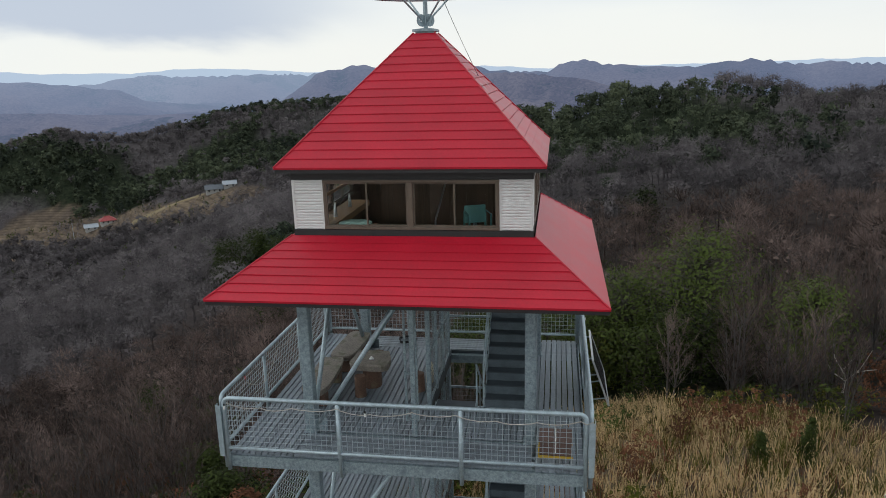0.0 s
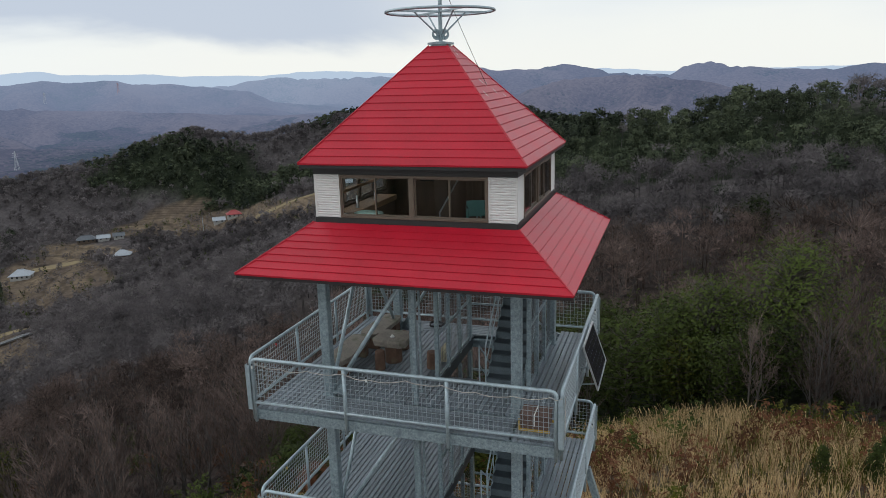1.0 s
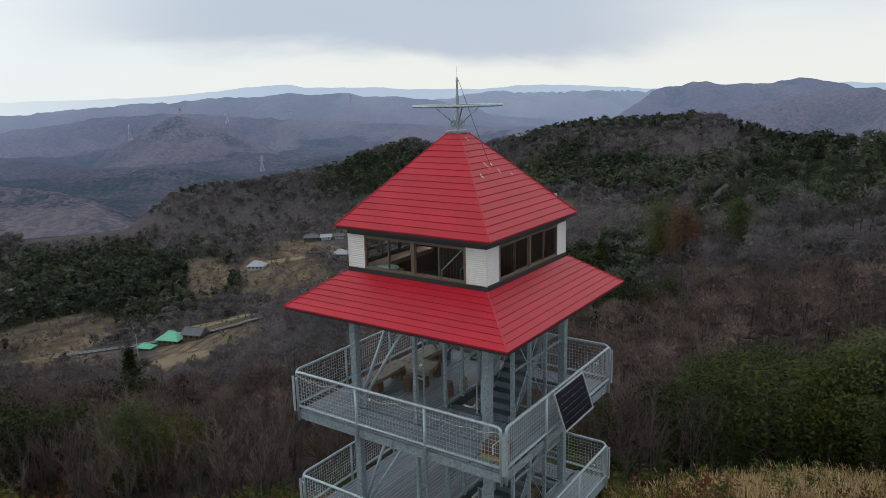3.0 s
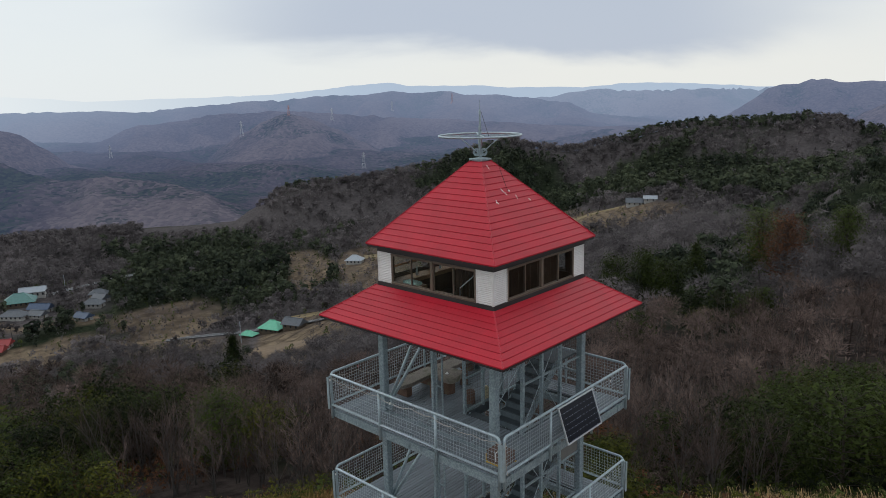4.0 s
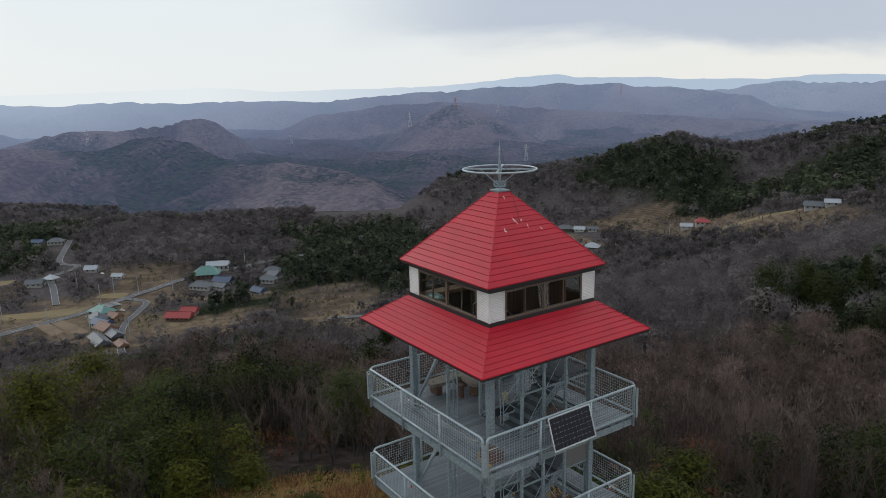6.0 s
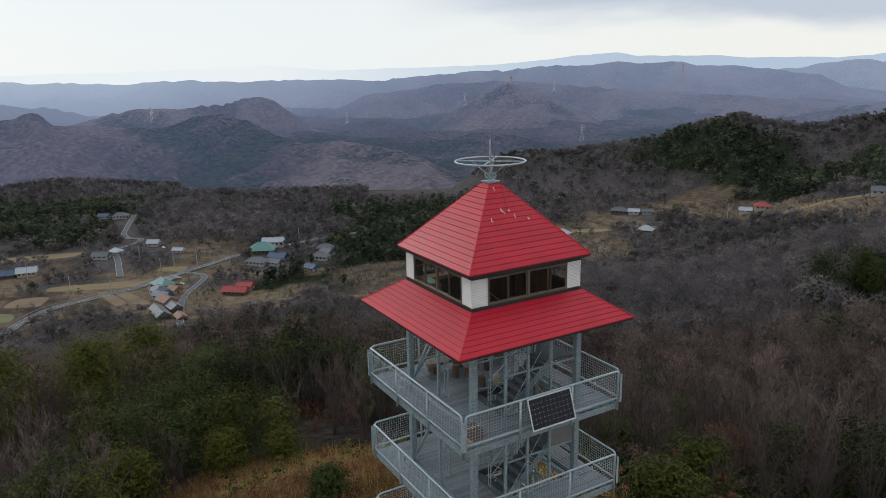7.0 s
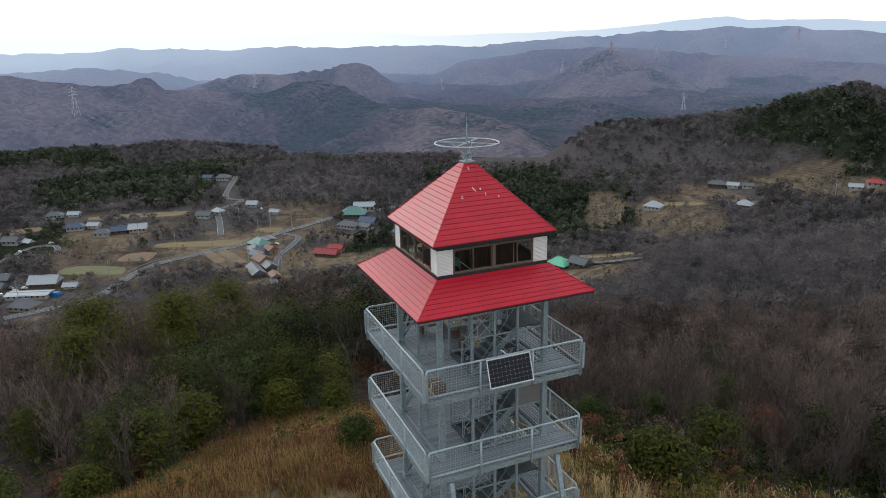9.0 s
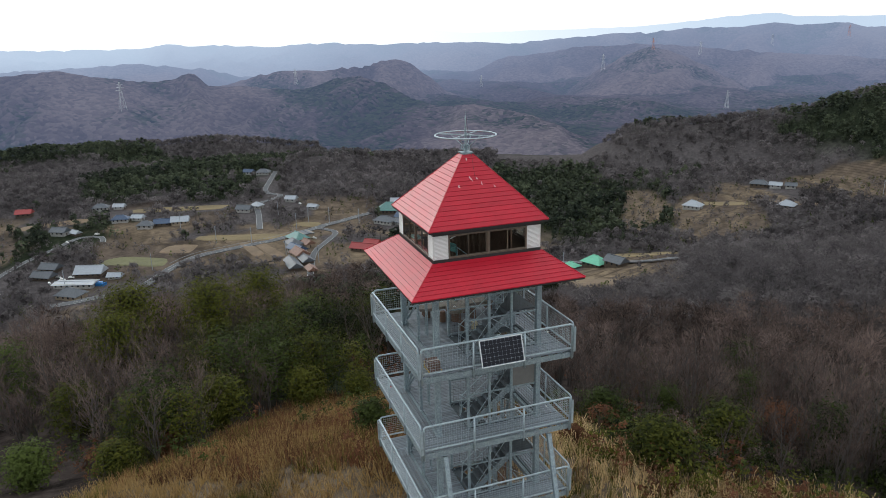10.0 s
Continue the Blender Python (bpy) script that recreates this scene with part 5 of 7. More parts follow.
# inside the cabin
wall = solo("partition", Build().box(-1.25, 1.95, 0.95, 1.0, 12.165, 13.995), WOOD_IN, "dark brown board wall across the cabin", "partition")
for k in range(14):
    x = -1.2 + k * 0.225
    part("board", Build().box(x, x + 0.215, 0.936, 0.948, 12.17, 13.99), WOOD_IN, wall)
door_leaf = solo("curtain", Build().poly([(0.22 + 0.025 * (i % 2), -1.35 + 0.07 * i, z) for z in (12.4, 13.85) for i in range(32)], [(i, i + 1, 33 + i, 32 + i) for i in range(31)]), WOOD_IN, "brown hanging curtain beside the stair head", "curtain")
handrail = solo("cabin_handrail", Build().tube(((0.30, -1.3, 13.0), (0.30, 0.7, 13.72)), 0.018, 6).tube(((0.30, -1.3, 12.2), (0.30, -1.3, 13.0)), 0.018, 6), ALU, "slanting pale handrail at the stair head", "handrail")
shelf = thing("window_shelf", "pale wooden counter along the side windows", "counter")
part("top", Build().box(-1.97, -1.50, -1.9, 0.9, 12.93, 12.97), SHELF_WOOD, shelf)
part("front_rail", Build().box(-1.53, -1.50, -1.9, 0.9, 12.85, 12.93), SHELF_WOOD, shelf)
part("upper_rail", Build().box(-1.985, -1.95, -1.9, 0.9, 13.30, 13.36), SHELF_WOOD, shelf)
pillow = thing("seat_cushion", "pale green cushion on the sill of the window", "cushion", m=pose(-1.08, -1.72, 12.975))
cu = [(0.30 * math.copysign(abs(math.cos(a)) ** 0.6, math.cos(a)), 0.17 * math.copysign(abs(math.sin(a)) ** 0.6, math.sin(a))) for a in [6.283 * i / 20 for i in range(20)]]
v = [(x * k, y * k, z) for k, z in ((0.9, 0.0), (1.0, 0.035), (0.96, 0.07), (0.6, 0.10)) for x, y in cu]
f = [tuple(reversed(range(20))), tuple(range(60, 80))] + [(20 * r + i, 20 * r + (i + 1) % 20, 20 * r + 20 + (i + 1) % 20, 20 * r + 20 + i) for r in range(3) for i in range(20)]
part("pad", Build().poly(v, f), CUSHION, pillow, smooth=True)
part("sill_box", Build().box(-0.36, 0.36, -0.22, 0.22, -0.80, -0.002), SHELF_WOOD, pillow, "pale wooden box seat")
picture = thing("framed_picture", "small pale print in a dark frame on the board wall", "picture", m=pose(-0.72, 0.93, 13.42))
part("picture_frame", Build().box(-0.17, 0.17, -0.02, 0.004, -0.12, 0.12), BLACK, picture)
part("print", Build().box(-0.14, 0.14, -0.026, -0.021, -0.09, 0.09), GREY_PANEL, picture)
TEAL = material("teal_paint", (0.10, 0.26, 0.25), 0.5, 0, 0.1, 8, 60, 0.0)
chair = thing("folding_chair", "pale teal tube chair beside the window", "chair", m=pose(1.05, -1.15, 12.165, 0, 0, 20))
for x in (-0.2, 0.2):
    part("side_frame", Build().tube(((x, -0.2, 0), (x, -0.2, 0.95), (x, 0.2, 0.95), (x, 0.25, 0)), 0.02, 6), TEAL, chair)
part("seat", Build().box(-0.2, 0.2, -0.2, 0.2, 0.42, 0.46, 0.01), TEAL, chair)
part("backrest", Build().box(-0.2, 0.2, 0.19, 0.22, 0.72, 1.05, 0.01), TEAL, chair)
for k, x in enumerate((-0.45, 0.55)):
    bottle = thing("bottle", "small clear bottle standing on the counter", "bottle", "counter bottles", m=pose(-1.7, -0.9 + k, 12.97))
    part("flask", Build().tube(((0, 0, 0), (0, 0, 0.14), (0, 0, 0.18), (0, 0, 0.24)), 0.04, 8, 0.018), ALU, bottle)
    part("cap", Build().tube(((0, 0, 0.24), (0, 0, 0.27)), 0.02, 8), WHITE, bottle)


# ---- woods ----
def leaf_material(name, dark, lite, rough=0.7, spread=0.35, stem=(0.10, 0.085, 0.075), through=0.25, mottle=1.0):
    """Foliage or twigs, toned tree by tree by the tone attribute."""
    m = bpy.data.materials.new(name)
    m.use_nodes = True
    n, k = m.node_tree.nodes, m.node_tree.links
    b = n["Principled BSDF"]
    b.inputs["Roughness"].default_value, b.inputs["Specular IOR Level"].default_value = rough, 0.05
    at = n.new("ShaderNodeVertexColor")
    at.layer_name = "tone"
    sp = n.new("ShaderNodeSeparateColor")
    k.new(at.outputs["Color"], sp.inputs[0])
    isl = n.new("ShaderNodeNewGeometry")
    ad = n.new("ShaderNodeMath")
    ad.operation = "MULTIPLY_ADD"
    ad.inputs[1].default_value = spread
    k.new(isl.outputs["Random Per Island"], ad.inputs[0])
    grain = n.new("ShaderNodeTexNoise")
    grain.inputs["Scale"].default_value, grain.inputs["Detail"].default_value, grain.inputs["Roughness"].default_value = 0.55, 5, 0.8
    k.new(isl.outputs["Position"], grain.inputs["Vector"])
    uneven = n.new("ShaderNodeMath")
    uneven.operation = "MULTIPLY_ADD"
    uneven.inputs[1].default_value = mottle
    k.new(grain.outputs["Fac"], uneven.inputs[0])
    shift = n.new("ShaderNodeMath")
    shift.operation = "SUBTRACT"
    shift.inputs[1].default_value = 0.5 * mottle
    k.new(sp.outputs[0], shift.inputs[0])
    k.new(shift.outputs[0], uneven.inputs[2])
    k.new(uneven.outputs[0], ad.inputs[2])
    r = n.new("ShaderNodeValToRGB")
    r.color_ramp.elements[0].position, r.color_ramp.elements[0].color = 0.15, (*dark, 1)
    r.color_ramp.elements[1].position, r.color_ramp.elements[1].color = 1.15, (*lite, 1)
    k.new(ad.outputs[0], r.inputs["Fac"])
    x = n.new("ShaderNodeMix")
    x.data_type = "RGBA"
    x.inputs["B"].default_value = (*stem, 1)
    k.new(sp.outputs[1], x.inputs["Factor"])
    k.new(r.outputs[0], x.inputs["A"])
    k.new(x.outputs["Result"], b.inputs["Base Color"])
    # light that comes through leaves and twigs
    thin = n.new("ShaderNodeBsdfTranslucent")
    k.new(x.outputs["Result"], thin.inputs["Color"])
    both = n.new("ShaderNodeMixShader")
    both.inputs[0].default_value = through
    k.new(b.outputs[0], both.inputs[1])
    k.new(thin.outputs[0], both.inputs[2])
    k.new(both.outputs[0], n["Material Output"].inputs["Surface"])
    return m


TWIG = leaf_material("bare_twigs", (0.034, 0.025, 0.021), (0.250, 0.186, 0.164), 0.9, 0.5, (0.13, 0.118, 0.112), 0.4)
# twigs of the farther woods, greyed: distance haze put into the colour
HAZY_TWIG = leaf_material("hazy_grey_twigs", (0.082, 0.074, 0.076), (0.240, 0.214, 0.215), 0.9, 0.14, (0.20, 0.19, 0.188), 0.45, 0.6)
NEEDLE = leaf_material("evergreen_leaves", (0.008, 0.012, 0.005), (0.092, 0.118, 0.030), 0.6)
# farther evergreens, blued and paled to carry haze in their colour
HAZY_NEEDLE = leaf_material("hazy_blue_green_needles", (0.022, 0.029, 0.022), (0.130, 0.150, 0.090), 0.7)
OLIVE = leaf_material("olive_leaves", (0.024, 0.032, 0.007), (0.135, 0.135, 0.024), 0.6, 0.6)
RUST = leaf_material("withered_leaves", (0.07, 0.035, 0.02), (0.22, 0.10, 0.055), 0.8)
DRY = leaf_material("dry_grass", (0.15, 0.100, 0.048), (0.74, 0.55, 0.31), 0.8, 0.6, through=0.35)
WEED = leaf_material("withered_weeds", (0.085, 0.052, 0.028), (0.40, 0.27, 0.115), 0.8, 0.7, through=0.3)
BARK = material("grey_bark", (0.11, 0.095, 0.085), 0.9, 0, 0.3, 3, 20, 0.01, stretch=(4, 4, 0.8))
PALE_BARK = material("pale_dead_wood", (0.42, 0.38, 0.33), 0.85, 0, 0.2, 3, 20, 0.005)


class Soup:
    """Loose triangles and tubes gathered as arrays."""

    def __init__(self):
        self.v, self.f = [], []

    def sliver(self, p, way, length, width, side):
        o = len(self.v)
        s = side * width * 0.5
        self.v += [p - s, p + s, p + way * length]
        self.f.append((o, o + 1, o + 2))

    def leaf(self, p, a, b):
        o = len(self.v)
        self.v += [p - a, p + a * 0.3 + b, p + a - b * 0.4]
        self.f.append((o, o + 1, o + 2))

    def limb(self, p, q, r0, r1, n=4):
        o = len(self.v)
        w = (q - p)
        w = w / (np.linalg.norm(w) + 1e-9)
        s = np.cross(w, (0.31, 0.87, 0.38))
        s /= np.linalg.norm(s)
        t = np.cross(w, s)
        for c, r in ((p, r0), (q, r1)):
            for j in range(n):
                a = 2 * math.pi * j / n
                self.v.append(c + r * (math.cos(a) * s + math.sin(a) * t))
        for j in range(n):
            k = (j + 1) % n
            self.f += [(o + j, o + k, o + n + k), (o + j, o + n + k, o + n + j)]

    def arrays(self):
        return np.array(self.v, float), np.array(self.f, int)


def unit(v):
    return v / (np.linalg.norm(v) + 1e-9)


def bare_tree(rng, height, twigs, width, stems=1, limbs=9, spread=0.3):
    """A leafless broadleaf: stems, rising limbs and a haze of twigs. Returns wood and twigs."""
    w, t = Soup(), Soup()
    ends = []
    for s in range(stems):
        lean = np.array([rng.uniform(-0.16, 0.16), rng.uniform(-0.16, 0.16), 1.0]) * (1 if stems > 1 else 0.6)
        lean = unit(np.array([lean[0], lean[1], 1.0]))
        base = np.array([rng.uniform(-0.25, 0.25) * (stems > 1), rng.uniform(-0.25, 0.25) * (stems > 1), -0.3])
        fork = base + lean * height * rng.uniform(0.35, 0.5)
        w.limb(base, fork, height * 0.011, height * 0.007, 5)
        top = fork + unit(lean + np.array([rng.uniform(-0.2, 0.2), rng.uniform(-0.2, 0.2), 0])) * height * 0.42
        w.limb(fork, top, height * 0.007, height * 0.0022, 4)
        ends.append((base + lean * height * 0.25, top))
        for i in range(limbs):
            f = rng.uniform(0.35, 1.0)
            p = base + (fork - base) * min(1, f * 1.15) if f < 0.75 else fork + (top - fork) * (f - 0.75) * 3
            a = rng.uniform(0, 6.283)
            d = unit(np.array([math.cos(a), math.sin(a), rng.uniform(1.0, 2.6) * (1.15 - spread * 0.85)]))
            q = p + d * height * rng.uniform(0.16, 0.36) * (1 + 0.25 * spread)
            w.limb(p, q, height * 0.004, height * 0.0014, 3)
            ends.append((p, q))
    for i in range(twigs):
        a, b = ends[rng.randrange(len(ends))]
        p = a + (b - a) * rng.uniform(0.3, 1.05)
        out = np.array([p[0], p[1], 0.0]) / height
        d = unit(unit(b - a) * 0.45 + out * 1.2 + np.array([rng.gauss(0, 0.3 + 0.5 * spread), rng.gauss(0, 0.3 + 0.5 * spread), rng.uniform(0.5, 1.2) - 0.5 * spread]))
        t.sliver(p, d, height * rng.uniform(0.05, 0.15), width * rng.uniform(0.6, 1.4), unit(np.cross(d, np.array([rng.gauss(0, 1), rng.gauss(0, 1), rng.gauss(0, 1)]))))
    return w.arrays(), t.arrays()


def leafy_tree(rng, height, leaves, size, shape="round", low=0.15):
    """An evergreen: trunk, limbs and tufts of leaves set unevenly, with gaps between. Returns wood and leaves."""
    w, t = Soup(), Soup()
    top = np.array([rng.uniform(-0.04, 0.04) * height, rng.uniform(-0.04, 0.04) * height, height * 0.93])
    w.limb(np.array([0, 0, -0.3]), top, height * 0.018, height * 0.004, 6)
    tufts = []
    count = max(5, int(leaves / 26))
    for i in range(count):
        f = low + (1 - low) * ((i + rng.random()) / count)
        if shape == "cone":
            reach = height * 0.24 * (1.05 - f) + 0.05 * height * rng.random()
        elif shape == "pine":
            reach = height * 0.30 * (1 - abs(f - 0.55) ** 1.3 * 1.4) * rng.uniform(0.5, 1.15)
        else:
            reach = height * 0.33 * math.sqrt(max(0.02, 1 - (2 * (f - low) / (1.12 - low) - 0.85) ** 2)) * rng.uniform(0.65, 1.15)
        a = i * 2.4 + rng.uniform(-0.6, 0.6)
        p = top * (f * 0.93)
        q = np.array([math.cos(a) * reach, math.sin(a) * reach, f * height + reach * (0.12 if shape != "cone" else -0.15)])
        w.limb(p, q, height * 0.006, height * 0.002, 3)
        tufts.append((q, reach * 0.55 + 0.05 * height))
        tufts.append((p + (q - p) * 0.55, reach * 0.42 + 0.05 * height))
    tufts.append((top + np.array([0, 0, 0.02 * height]), 0.07 * height))
    for i in range(leaves):
        c, r = tufts[rng.randrange(len(tufts))]
        d = np.array([rng.gauss(0, 0.5), rng.gauss(0, 0.5), rng.gauss(0, 0.32)]) * r
        face = unit(np.array([c[0] + d[0], c[1] + d[1], (c[2] - height * 0.45) * 0.7])) + unit(d) * 0.5 + np.array([rng.gauss(0, 0.45), rng.gauss(0, 0.45), rng.gauss(0.35, 0.4)])
        a = unit(np.cross(face, np.array([rng.gauss(0, 1), rng.gauss(0, 1), rng.gauss(0, 1)]))) * size * rng.uniform(0.5, 1.2)
        b = unit(np.cross(a, face)) * size * rng.uniform(0.35, 0.75)
        t.leaf(c + d, a, b)
    return w.arrays(), t.arrays()


def mesh_from(name, v, f, mat, tone=None, shade=0.5, stem=None):
    me = bpy.data.meshes.new(name)
    me.vertices.add(len(v))
    me.vertices.foreach_set("co", np.ascontiguousarray(v, float).ravel())
    me.loops.add(f.size)
    me.loops.foreach_set("vertex_index", np.ascontiguousarray(f).ravel())
    me.polygons.add(len(f))
    me.polygons.foreach_set("loop_start", np.arange(0, f.size, f.shape[1]))
    me.polygons.foreach_set("use_smooth", np.ones(len(f), bool))
    me.update(calc_edges=True)
    c = np.zeros((len(v), 4))
    c[:, 0] = shade if tone is None else tone
    c[:, 1] = 0 if stem is None else stem
    c[:, 3] = 1
    me.color_attributes.new("tone", "FLOAT_COLOR", "POINT").data.foreach_set("color", c.ravel())
    me.materials.append(mat)
    return me


def strew(name, models, places, scales, tones, mat, label, category, rng):
    """Many copies of a few models joined into one stretch of wood."""
    pick = rng.integers(0, len(models), len(places))
    turn = rng.uniform(0, 2 * math.pi, len(places))
    vs, fs, ts, ws, o = [], [], [], [], 0
    for k, model in enumerate(models):
        mv, mf = model[:2]
        mw = model[2] if len(model) > 2 else np.zeros(len(mv))
        sel = np.where(pick == k)[0]
        if not len(sel):
            continue
        c, s = np.cos(turn[sel])[:, None], np.sin(turn[sel])[:, None]
        sc = scales[sel][:, None]
        wide = rng.uniform(0.85, 1.2, len(sel))[:, None] * sc
        x = (mv[None, :, 0] * c - mv[None, :, 1] * s) * wide + places[sel, 0, None]
        y = (mv[None, :, 0] * s + mv[None, :, 1] * c) * wide + places[sel, 1, None]
        z = mv[None, :, 2] * sc + places[sel, 2, None]
        vs.append(np.stack([x, y, z], -1).reshape(-1, 3))
        fs.append((mf[None] + (np.arange(len(sel)) * len(mv))[:, None, None] + o).reshape(-1, mf.shape[1]))
        ts.append(np.repeat(tones[sel], len(mv)))
        ws.append(np.tile(mw, len(sel)))
        o += len(sel) * len(mv)
    ob = new(name, mesh_from(name, np.concatenate(vs), np.concatenate(fs), mat, np.concatenate(ts), stem=np.concatenate(ws)))
    return tagged(ob, label, category, kind="stuff")


def fan_points(r0, r1, spacing, rng, a0=-47, a1=127):
    """Jittered points over a ring sector."""
    n = int(math.pi * (r1 * r1 - r0 * r0) * (a1 - a0) / 360 / spacing**2)
    r = np.sqrt(rng.uniform(r0 * r0, r1 * r1, n))
    a = np.radians(rng.uniform(a0, a1, n))
    return np.stack([-r * np.sin(a), r * np.cos(a)], 1)


def placed(p):
    return np.concatenate([p, land(p[:, 0], p[:, 1])[:, None]], 1)


def clear_of_valley_things(p):
    """Keeps the woods off the road, the paddies and the houses."""
    keep = np.ones(len(p), bool)
    for (hx, hy, hr) in CLEARINGS:
        keep &= np.hypot(p[:, 0] - hx, p[:, 1] - hy) > hr
    return keep


CLEARINGS = []
py, gen = random.Random(3), np.random.default_rng(7)

def crown_dome(rng, height, leaves, size, width, twigs, thin, low=0.45):
    """A crown of many small clumps set over uneven lobes, with fine twigs standing out of it."""
    t = Soup()
    t.limb(np.array([0, 0, -0.3]), np.array([rng.uniform(-0.3, 0.3), rng.uniform(-0.3, 0.3), height * 0.7]), 0.016 * height, 0.006 * height, 3)
    lobes = [(np.array([rng.gauss(0, 0.40) * width, rng.gauss(0, 0.40) * width, height * rng.uniform(low, 0.82)]), width * rng.uniform(0.38, 0.62)) for _ in range(5 if low > 0.4 else 9)]
    lobes.append((np.array([0, 0, height * 0.74]), width * 0.6))
    for i in range(leaves):
        c, rad = lobes[rng.randrange(len(lobes))]
        d = unit(np.array([rng.gauss(0, 1), rng.gauss(0, 1), rng.gauss(0.45, 0.8)]))
        face = unit(d + np.array([rng.gauss(0, 0.2), rng.gauss(0, 0.2), rng.gauss(0.45, 0.2)]))
        a = unit(np.cross(face, np.array([rng.gauss(0, 1), rng.gauss(0, 1), rng.gauss(0, 1)]))) * size * rng.uniform(0.6, 1.2)
        t.leaf(c + d * rad * rng.uniform(0.82, 1.12) * (1, 1, 0.9), a, unit(np.cross(a, face)) * size * rng.uniform(0.5, 0.9))
    for i in range(twigs):
        c, rad = lobes[rng.randrange(len(lobes))]
        d = unit(np.array([rng.gauss(0, 0.8), rng.gauss(0, 0.8), rng.uniform(0.3, 1.3)]))
        t.sliver(c + d * rad * rng.uniform(0.6, 1.0), d, height * rng.uniform(0.10, 0.2), thin, unit(np.cross(d, np.array([rng.gauss(0, 1), rng.gauss(0, 1), rng.gauss(0, 1)]))))
    return t.arrays()


wood_edge = [bare_tree(py, 7.6, 460, 0.034, py.choice((2, 3, 3)), 8, 0.3) for _ in range(7)]
wood_near = [bare_tree(py, 7.6, 270, 0.045, 2, 4, py.choice((0.8, 1.0))) for _ in range(4)] + [crown_dome(py, 7.8, 24, 0.34, 2.2, 250, 0.055) for _ in range(4)]
wood_mid = [crown_dome(py, 8.6, 40, 0.60, 2.6, 90, 0.10) for _ in range(8)]
wood_far = [crown_dome(py, 8.6, 26, 1.35, 3.0, 18, 0.28, 0.35) for _ in range(8)]
green_edge = [leafy_tree(py, 7.0, 1150, 0.2, s) for s in ("round", "round", "pine", "round")]
green_near = [leafy_tree(py, 7.5, 560, 0.30, s) for s in ("round", "round", "pine", "round")]
green_mid = [crown_dome(py, 9.0, 130, 0.62, 2.1, 12, 0.2, 0.15) for _ in range(6)]
green_far = [crown_dome(py, 10.0, 40, 1.5, 2.6, 6, 0.5, 0.2) for _ in range(5)]
undergrowth = [leafy_tree(py, 1.7, 80, 0.13, "round", 0.05)[1] for _ in range(4)]
far_bushes = [leafy_tree(py, 1.7, 15, 0.34, "round", 0.05)[1] for _ in range(4)]


def joined(model):
    if not isinstance(model[0], tuple):
        return model
    (wv, wf), (tv, tf) = model
    return np.concatenate([wv, tv]), np.concatenate([wf, tf + len(wv)]), np.concatenate([np.ones(len(wv)), np.zeros(len(tv))])


def wood_ring(name, r0, r1, spacing, bare, green, size, label):
    p = fan_points(r0, r1, spacing, gen, *((-28, 107) if r0 > 100 else (-40, 122)))
    open_land, ever = fields(p[:, 0], p[:, 1]), evergreen(p[:, 0], p[:, 1])
    keep = (open_land < gen.uniform(0.25, 0.6, len(p))) & clear_of_valley_things(p)
    # the lee of the ridges stays without trees
    r, az = np.hypot(p[:, 0], p[:, 1]), np.degrees(np.arctan2(-p[:, 0], p[:, 1]))
    keep &= ~((r > 370) & (az < 6)) & ~((r > 930) & (az < 80)) & ~((r > 800) & (az > 45) & (az < 66) & (land(p[:, 0], p[:, 1]) < -112))
    p, ever = p[keep], ever[keep]
    is_green = ever + gen.normal(0, 0.22, len(p)) > 0.62
    patch = np.clip(0.42 + 0.45 * fractal(p[:, 0], p[:, 1], 60, 3, 77) + gen.normal(0, 0.2, len(p)), 0, 1)
    bushy = (np.hypot(p[:, 0], p[:, 1]) < 34) & (np.degrees(np.arctan2(-p[:, 0], p[:, 1])) < 60)
    patch = np.where(bushy, patch * 0.3, patch)
    q = placed(p)
    tall = size * np.clip(gen.normal(1.0, 0.17, len(q)), 0.5, 1.5) * np.clip(np.hypot(p[:, 0], p[:, 1]) / 36, 0.42, 1)
    a, b = ~is_green, is_green
    strew(name, [joined(m) for m in bare], q[a], tall[a], patch[a], TWIG if r0 < 120 else HAZY_TWIG, f"leafless brown broadleaf wood on {label}", "woods", gen)
    olive = b & (gen.uniform(0, 1, len(q)) < np.where(np.degrees(np.arctan2(-p[:, 0], p[:, 1])) > 60, 0.4, 0.1) * (1.0 if r0 < 100 else 0.4))
    b = b & ~olive
    strew(name.replace("bare", "evergreen"), [joined(m) for m in green], q[b], tall[b] * 1.05, patch[b] * 0.75, NEEDLE if r0 < 100 else HAZY_NEEDLE, f"dark evergreen trees among the bare wood on {label}", "woods", gen)
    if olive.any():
        strew(name.replace("bare", "olive"), [joined(m) for m in green], q[olive], tall[olive], patch[olive] * 0.6, OLIVE if r0 < 100 else HAZY_NEEDLE, f"yellow-green trees among the bare wood on {label}", "woods", gen)
    return len(a), int(b.sum())


